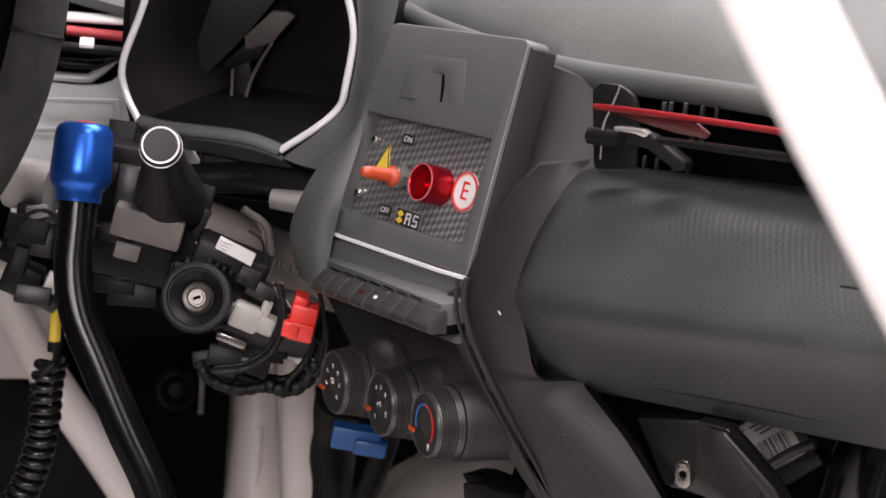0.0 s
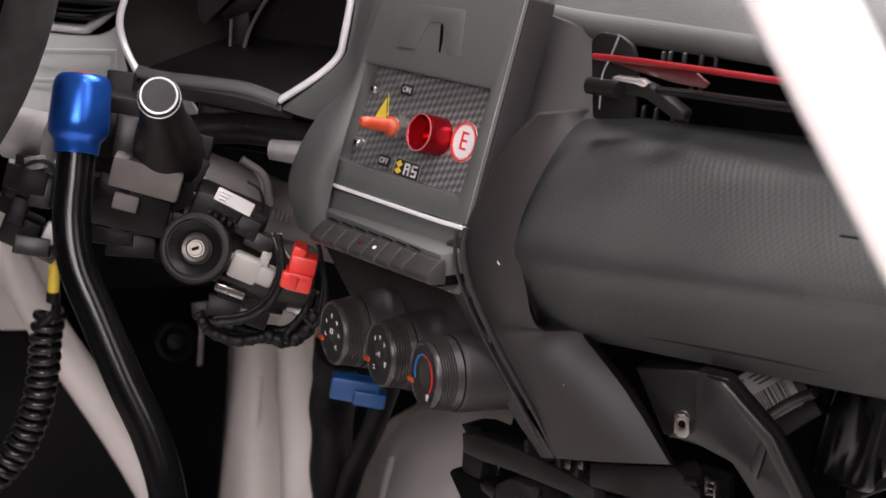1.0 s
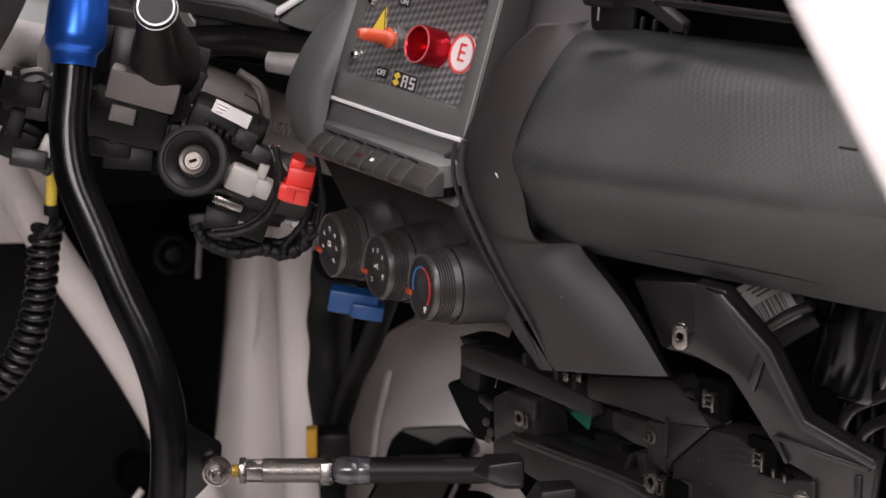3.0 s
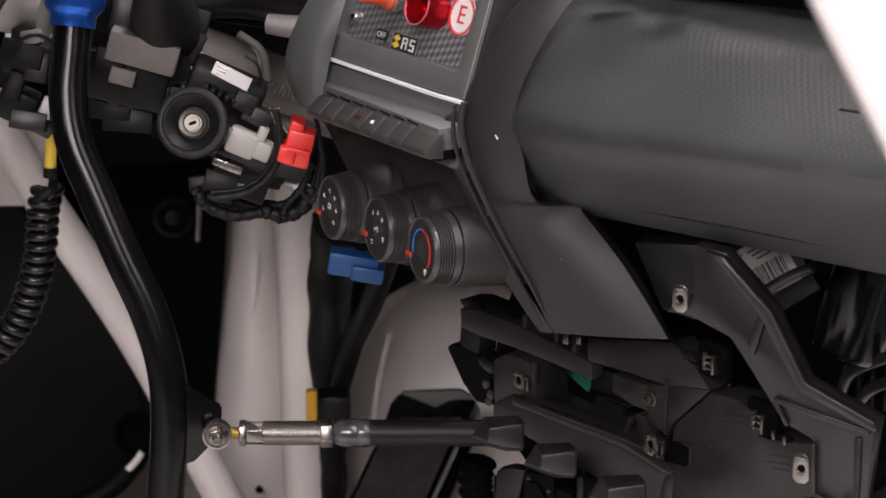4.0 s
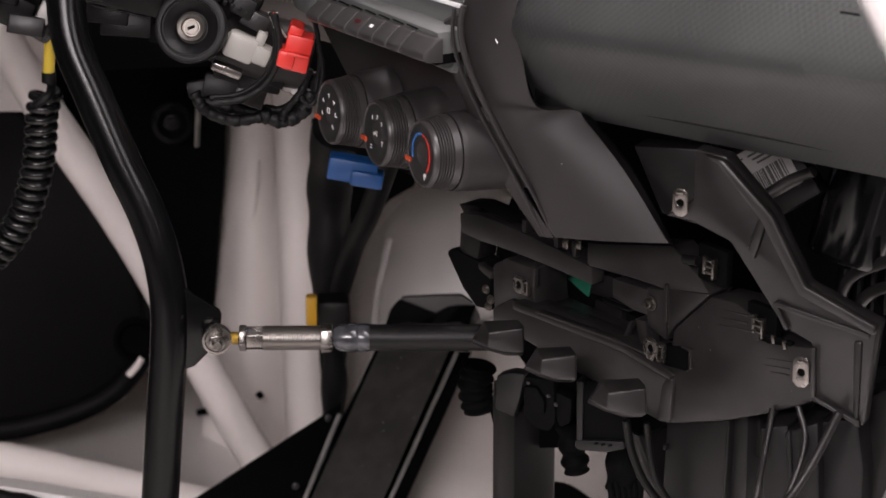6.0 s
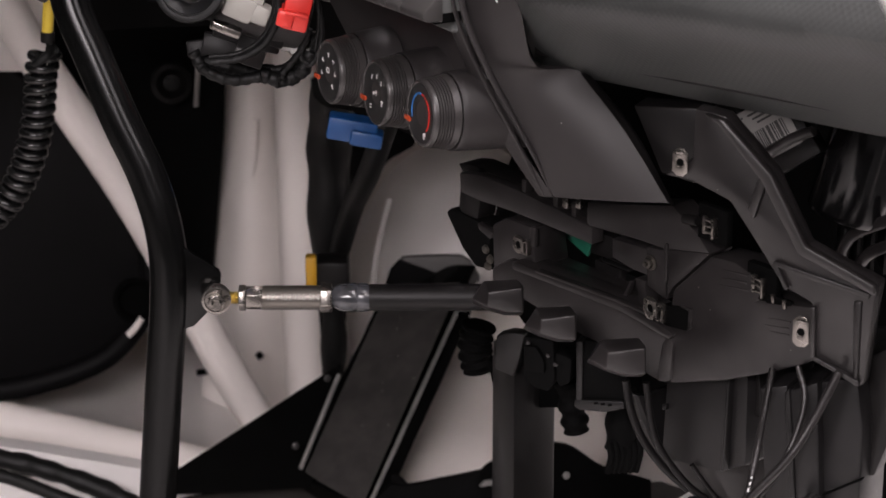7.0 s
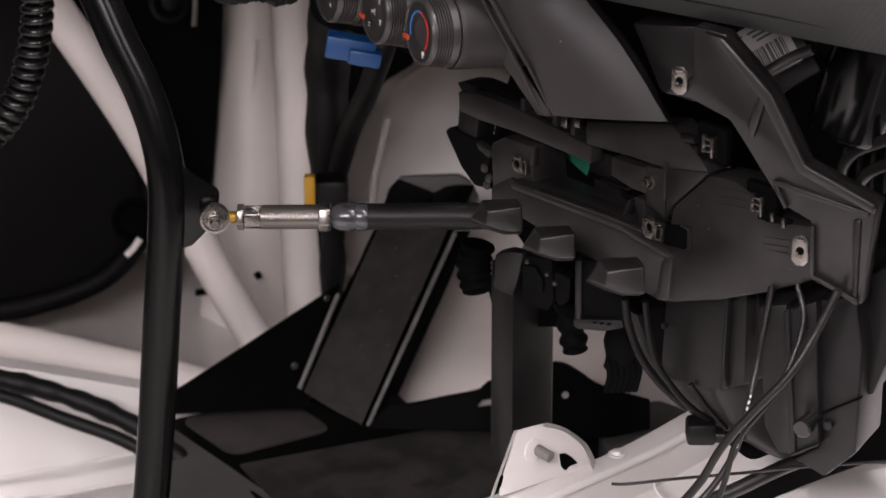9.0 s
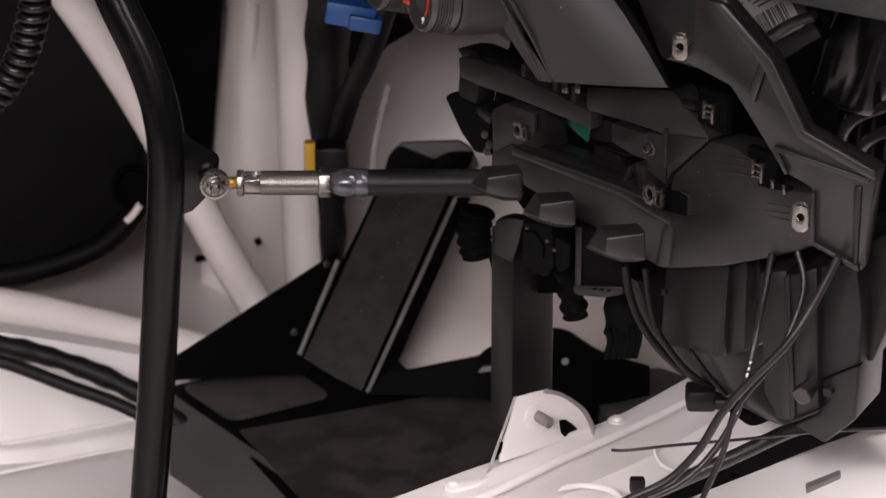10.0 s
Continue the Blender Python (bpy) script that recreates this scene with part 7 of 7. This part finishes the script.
part("valve", join(prism(rounded([(-0.013, 0.018), (0.009, 0.018), (0.0105, -0.012), (0.006, -0.021), (-0.004, -0.0195), (-0.0125, -0.013)], 0.003), -0.02, 0.0, va, 0.0015), prism(rounded([(-0.011, 0.013), (-0.002, 0.013), (0.004, 0.004), (0.004, -0.006), (-0.011, -0.006)], 0.002), 0.0, 0.005, va, 0.001), prism(rounded([(0.009, 0.008), (0.021, 0.004), (0.02, -0.014), (0.012, -0.018), (0.009, -0.01)], 0.003), -0.02, -0.004, va, 0.001)), M_TRIM, hv)
for x, y in ((-0.008, 0.0155), (0.0065, 0.008), (0.0005, -0.001), (0.012, 0.002)):
    part("valve_screw", lathe([(0, 0.0018), (0.0015, 0.0014), (0.0018, 0)], on(va, (x, y), 0.003), 10), M_CARCASS, hv)
vb = face_frame((0.1112, 1.7800, 0.5484), 20)
part("valve_box", prism([(-0.0135, 0.0235), (0.0175, 0.0235), (0.0175, -0.022), (-0.0135, -0.0215)], -0.04, 0.0, vb, 0.001), M_TRIM, hv)
part("box_side", prism([(-0.0185, 0.0235), (-0.013, 0.0235), (-0.013, -0.026), (-0.018, -0.0245)], -0.03, 0.003, vb, 0.0018), M_HEATER, hv)
part("box_lip", prism(rounded([(-0.0185, -0.0205), (0.0165, -0.0165), (0.0175, -0.0215), (0.004, -0.0265), (-0.015, -0.0275), (-0.0185, -0.0255)], 0.0015), -0.03, 0.0035, vb, 0.0008), M_HEATER, hv)
for x in (-0.003, 0.002, 0.007):
    part("lip_notch", block((0.0028, 0.0014, 0.002), on(vb, (x, -0.0205), 0.0035, 20), 0.0003), M_DEEP, hv)
def bellows(points, r, folds, depth=0.0012):
    part("bellows", tube(points, lambda t: r + depth * math.sin(2 * math.pi * folds * t), 22, 26), M_TRIM, hv)


bellows([(0.0297, 1.9800, 0.5059), (0.0263, 1.9800, 0.4875), (0.0298, 1.9800, 0.4689)], 0.0125, 5)
bellows([(0.0925, 1.8700, 0.5065), (0.0961, 1.8700, 0.4834), (0.0989, 1.8700, 0.4665)], 0.0095, 3)
bellows([(0.1287, 1.8400, 0.5190), (0.1301, 1.8400, 0.4928), (0.1290, 1.8400, 0.4664)], 0.0115, 2)
for k in range(6):
    part("boot_fold", tube([Vector((0.1203, 1.8300, 0.4709)) + Vector((0.0042 * k, 0.002 * k, 0.004)), Vector((0.1203, 1.8300, 0.4709)) + Vector((0.0042 * k + 0.0015, 0.002 * k - 0.004, -0.006)), Vector((0.1203, 1.8300, 0.4709)) + Vector((0.0042 * k - 0.001, 0.002 * k, -0.019 - 0.0008 * k))], 0.0026, 8), M_TRIM, hv)
# Black sheet added for the dark between the heater parts.
part("heater_dark_backing", prism([(-0.233, -0.1619), (0.1531, -0.0325), (0.1555, -0.0633), (0.043, -0.125), (-0.0846, -0.1502), (-0.2197, -0.1947)], -0.07, -0.06, C, 0.001), M_DEEP, hv)

loom = thing("cable_bundle", (0.1787, 1.65, 0.4501), "grey-black cables hanging from the heater box to the floor", "cable")
for pts, r in (([(0.2459, 1.6, 0.6252), (0.2311, 1.595, 0.5952), (0.2152, 1.59, 0.5707), (0.1921, 1.59, 0.5437), (0.1764, 1.59, 0.5227), (0.1634, 1.59, 0.4983), (0.1448, 1.59, 0.4768), (0.1191, 1.59, 0.4628)], 0.0027),
               ([(0.2112, 1.65, 0.6064), (0.2043, 1.63, 0.5831), (0.1985, 1.61, 0.5675), (0.1931, 1.6, 0.5453), (0.1852, 1.595, 0.5171), (0.1693, 1.59, 0.4919), (0.1502, 1.585, 0.4762), (0.1259, 1.585, 0.4634)], 0.0022),
               ([(0.2248, 1.63, 0.6166), (0.2283, 1.62, 0.5993), (0.2227, 1.61, 0.5798), (0.2093, 1.6, 0.5546), (0.187, 1.595, 0.5257), (0.1787, 1.59, 0.4967), (0.1636, 1.585, 0.4593)], 0.002),
               ([(0.1151, 1.69, 0.448), (0.1269, 1.69, 0.448), (0.1583, 1.68, 0.4567), (0.201, 1.65, 0.476), (0.2434, 1.63, 0.4907), (0.2933, 1.6, 0.5085)], 0.0011),
               ([(0.1163, 1.65, 0.4253), (0.1493, 1.65, 0.441), (0.193, 1.65, 0.4633), (0.2269, 1.66, 0.4755), (0.2575, 1.67, 0.4813)], 0.005)):
    part("cable", tube(pts, r, 12), M_CARCASS, loom)
for pts, r in (([(0.2644, 1.75, 0.616), (0.2671, 1.73, 0.6635), (0.2908, 1.7, 0.6898)], 0.0042), ([(0.2722, 1.75, 0.6119), (0.2788, 1.73, 0.6516), (0.2989, 1.7, 0.6743)], 0.0042),
               ([(0.2058, 1.7, 0.7321), (0.2221, 1.69, 0.7466), (0.2348, 1.68, 0.7554)], 0.0035)):
    part("cable", tube(pts, r, 12), M_CARCASS, loom)
for k in range(5):
    part("duct_rib", block((0.003, 0.03, 0.045), Matrix.Translation((0.2668, 1.75, 0.6482)) @ Matrix.Translation((0.009 * k, 0.0, 0.004 * k)), 0.0008), M_BLACK, hv)
for k in range(9):
    part("cable_print", block((0.0012, 0.0004, 0.0016 + 0.0005 * (k % 3)), Matrix.Translation(Vector((0.1944, 1.5984, 0.5545)).lerp(Vector((0.1868, 1.5934, 0.5226)), k / 8)) @ Matrix.Rotation(radians(14), 4, "Y"), 0), M_MARK, loom)
part("cable_tie", block((0.01, 0.008, 0.01), Matrix.Translation((0.128, 1.625, 0.4556)), 0.002), M_BLACK, loom)

# ---- white bracket on the tunnel ----
br = thing("tunnel_bracket", (0.0700, 1.8136, 0.3850), "white painted bracket bolted to the tunnel", "bracket")
bf = face_frame((0.0742, 1.8162, 0.3855), -41, 6)
plate_rim = [(-0.0214, 0.0466), (-0.0073, 0.0457), (0.0079, 0.0437), (0.0165, 0.0402), (0.0282, 0.0315), (0.0418, 0.0185), (0.0479, 0.0078), (0.0527, -0.0043), (0.0223, -0.0001), (-0.0164, 0.0017), (-0.0414, 0.0028), (-0.0371, 0.0153), (-0.0281, 0.0314)]
part("plate", prism(rounded(plate_rim, 0.003, 3), -0.002, 0, bf, 0.0007), M_WHITE, br)
part("side_flange", loft([bf @ Vector((*p, 0.0)) for p in [(0.0069, 0.0449), (0.0251, 0.0350), (0.0430, 0.0190), (0.0501, 0.0071), (0.0549, -0.0059)]], [bf @ Vector((*p, 0.010)) for p in [(-0.0055, 0.0476), (0.0137, 0.0383), (0.0304, 0.0228), (0.0363, 0.0113), (0.0410, -0.0008)]], 5, 20, (0, 0, 0), 0.0012, (0, 0, -1)), M_WHITE, br)
part("front_flange", loft([bf @ Vector((*p, 0.0)) for p in [(-0.0214, 0.0474), (-0.0315, 0.0307), (-0.0428, 0.0119), (-0.0517, -0.0034)]], [bf @ Vector((*p, 0.004)) for p in [(-0.0276, 0.0490), (-0.0382, 0.0321), (-0.0500, 0.0135), (-0.0589, -0.0017)]], 4, 14, (0, 0, 0), 0.0014), M_WHITE, br)
part("foot_flange", prism([p[:2] for p in [(0.0352, 1.7705, 0.3880), (0.0319, 1.7636, 0.3880), (0.0231, 1.7550, 0.3880), (0.0089, 1.7482, 0.3880), (0.0034, 1.7534, 0.3880), (0.0050, 1.7637, 0.3880), (0.0209, 1.7671, 0.3880)]], 0.385, 0.388, None, 0.0008), M_WHITE, br)
part("stud_pad", lathe([(-0.0005, 0.0095), (0.0008, 0.009), (0.0012, 0.0075), (0.0012, 0)], on(bf, (-0.0066, 0.0274), 0.0), 8), M_WHITE, br)
part("stud", tube([bf @ Vector((*(-0.0033, 0.0272), 0.0)), bf @ Vector((*(-0.0015, 0.0236), 0.012))], 0.0042, 18, smooth=False), M_DULL, br, "bare steel stud")
part("cutout", prism(rounded([(0.0175, 0.0172), (0.0236, 0.0162), (0.0299, 0.0108), (0.0351, 0.0047), (0.0261, 0.0049), (0.0225, 0.0025), (0.0184, 0.0073)], 0.0015), -0.0005, 0.0005, bf, 0), M_DEEP, br)
part("gap", prism([(-0.0401, 0.0188), (-0.0369, 0.0178), (-0.0397, 0.0109), (-0.0453, 0.0075)], -0.001, 0.0006, bf, 0), M_DEEP, br)
for p in [(0.0097, 1.7585, 0.3880), (0.1304, 1.8609, 0.3880)]:
    part("rivet", lathe([(0, 0.007), (0.001, 0.0068), (0.0014, 0.0045), (0.0035, 0.0035), (0.004, 0.002), (0.004, 0)], Matrix.Translation((p[0], p[1], 0.3865)), 20), M_WHITE, br)
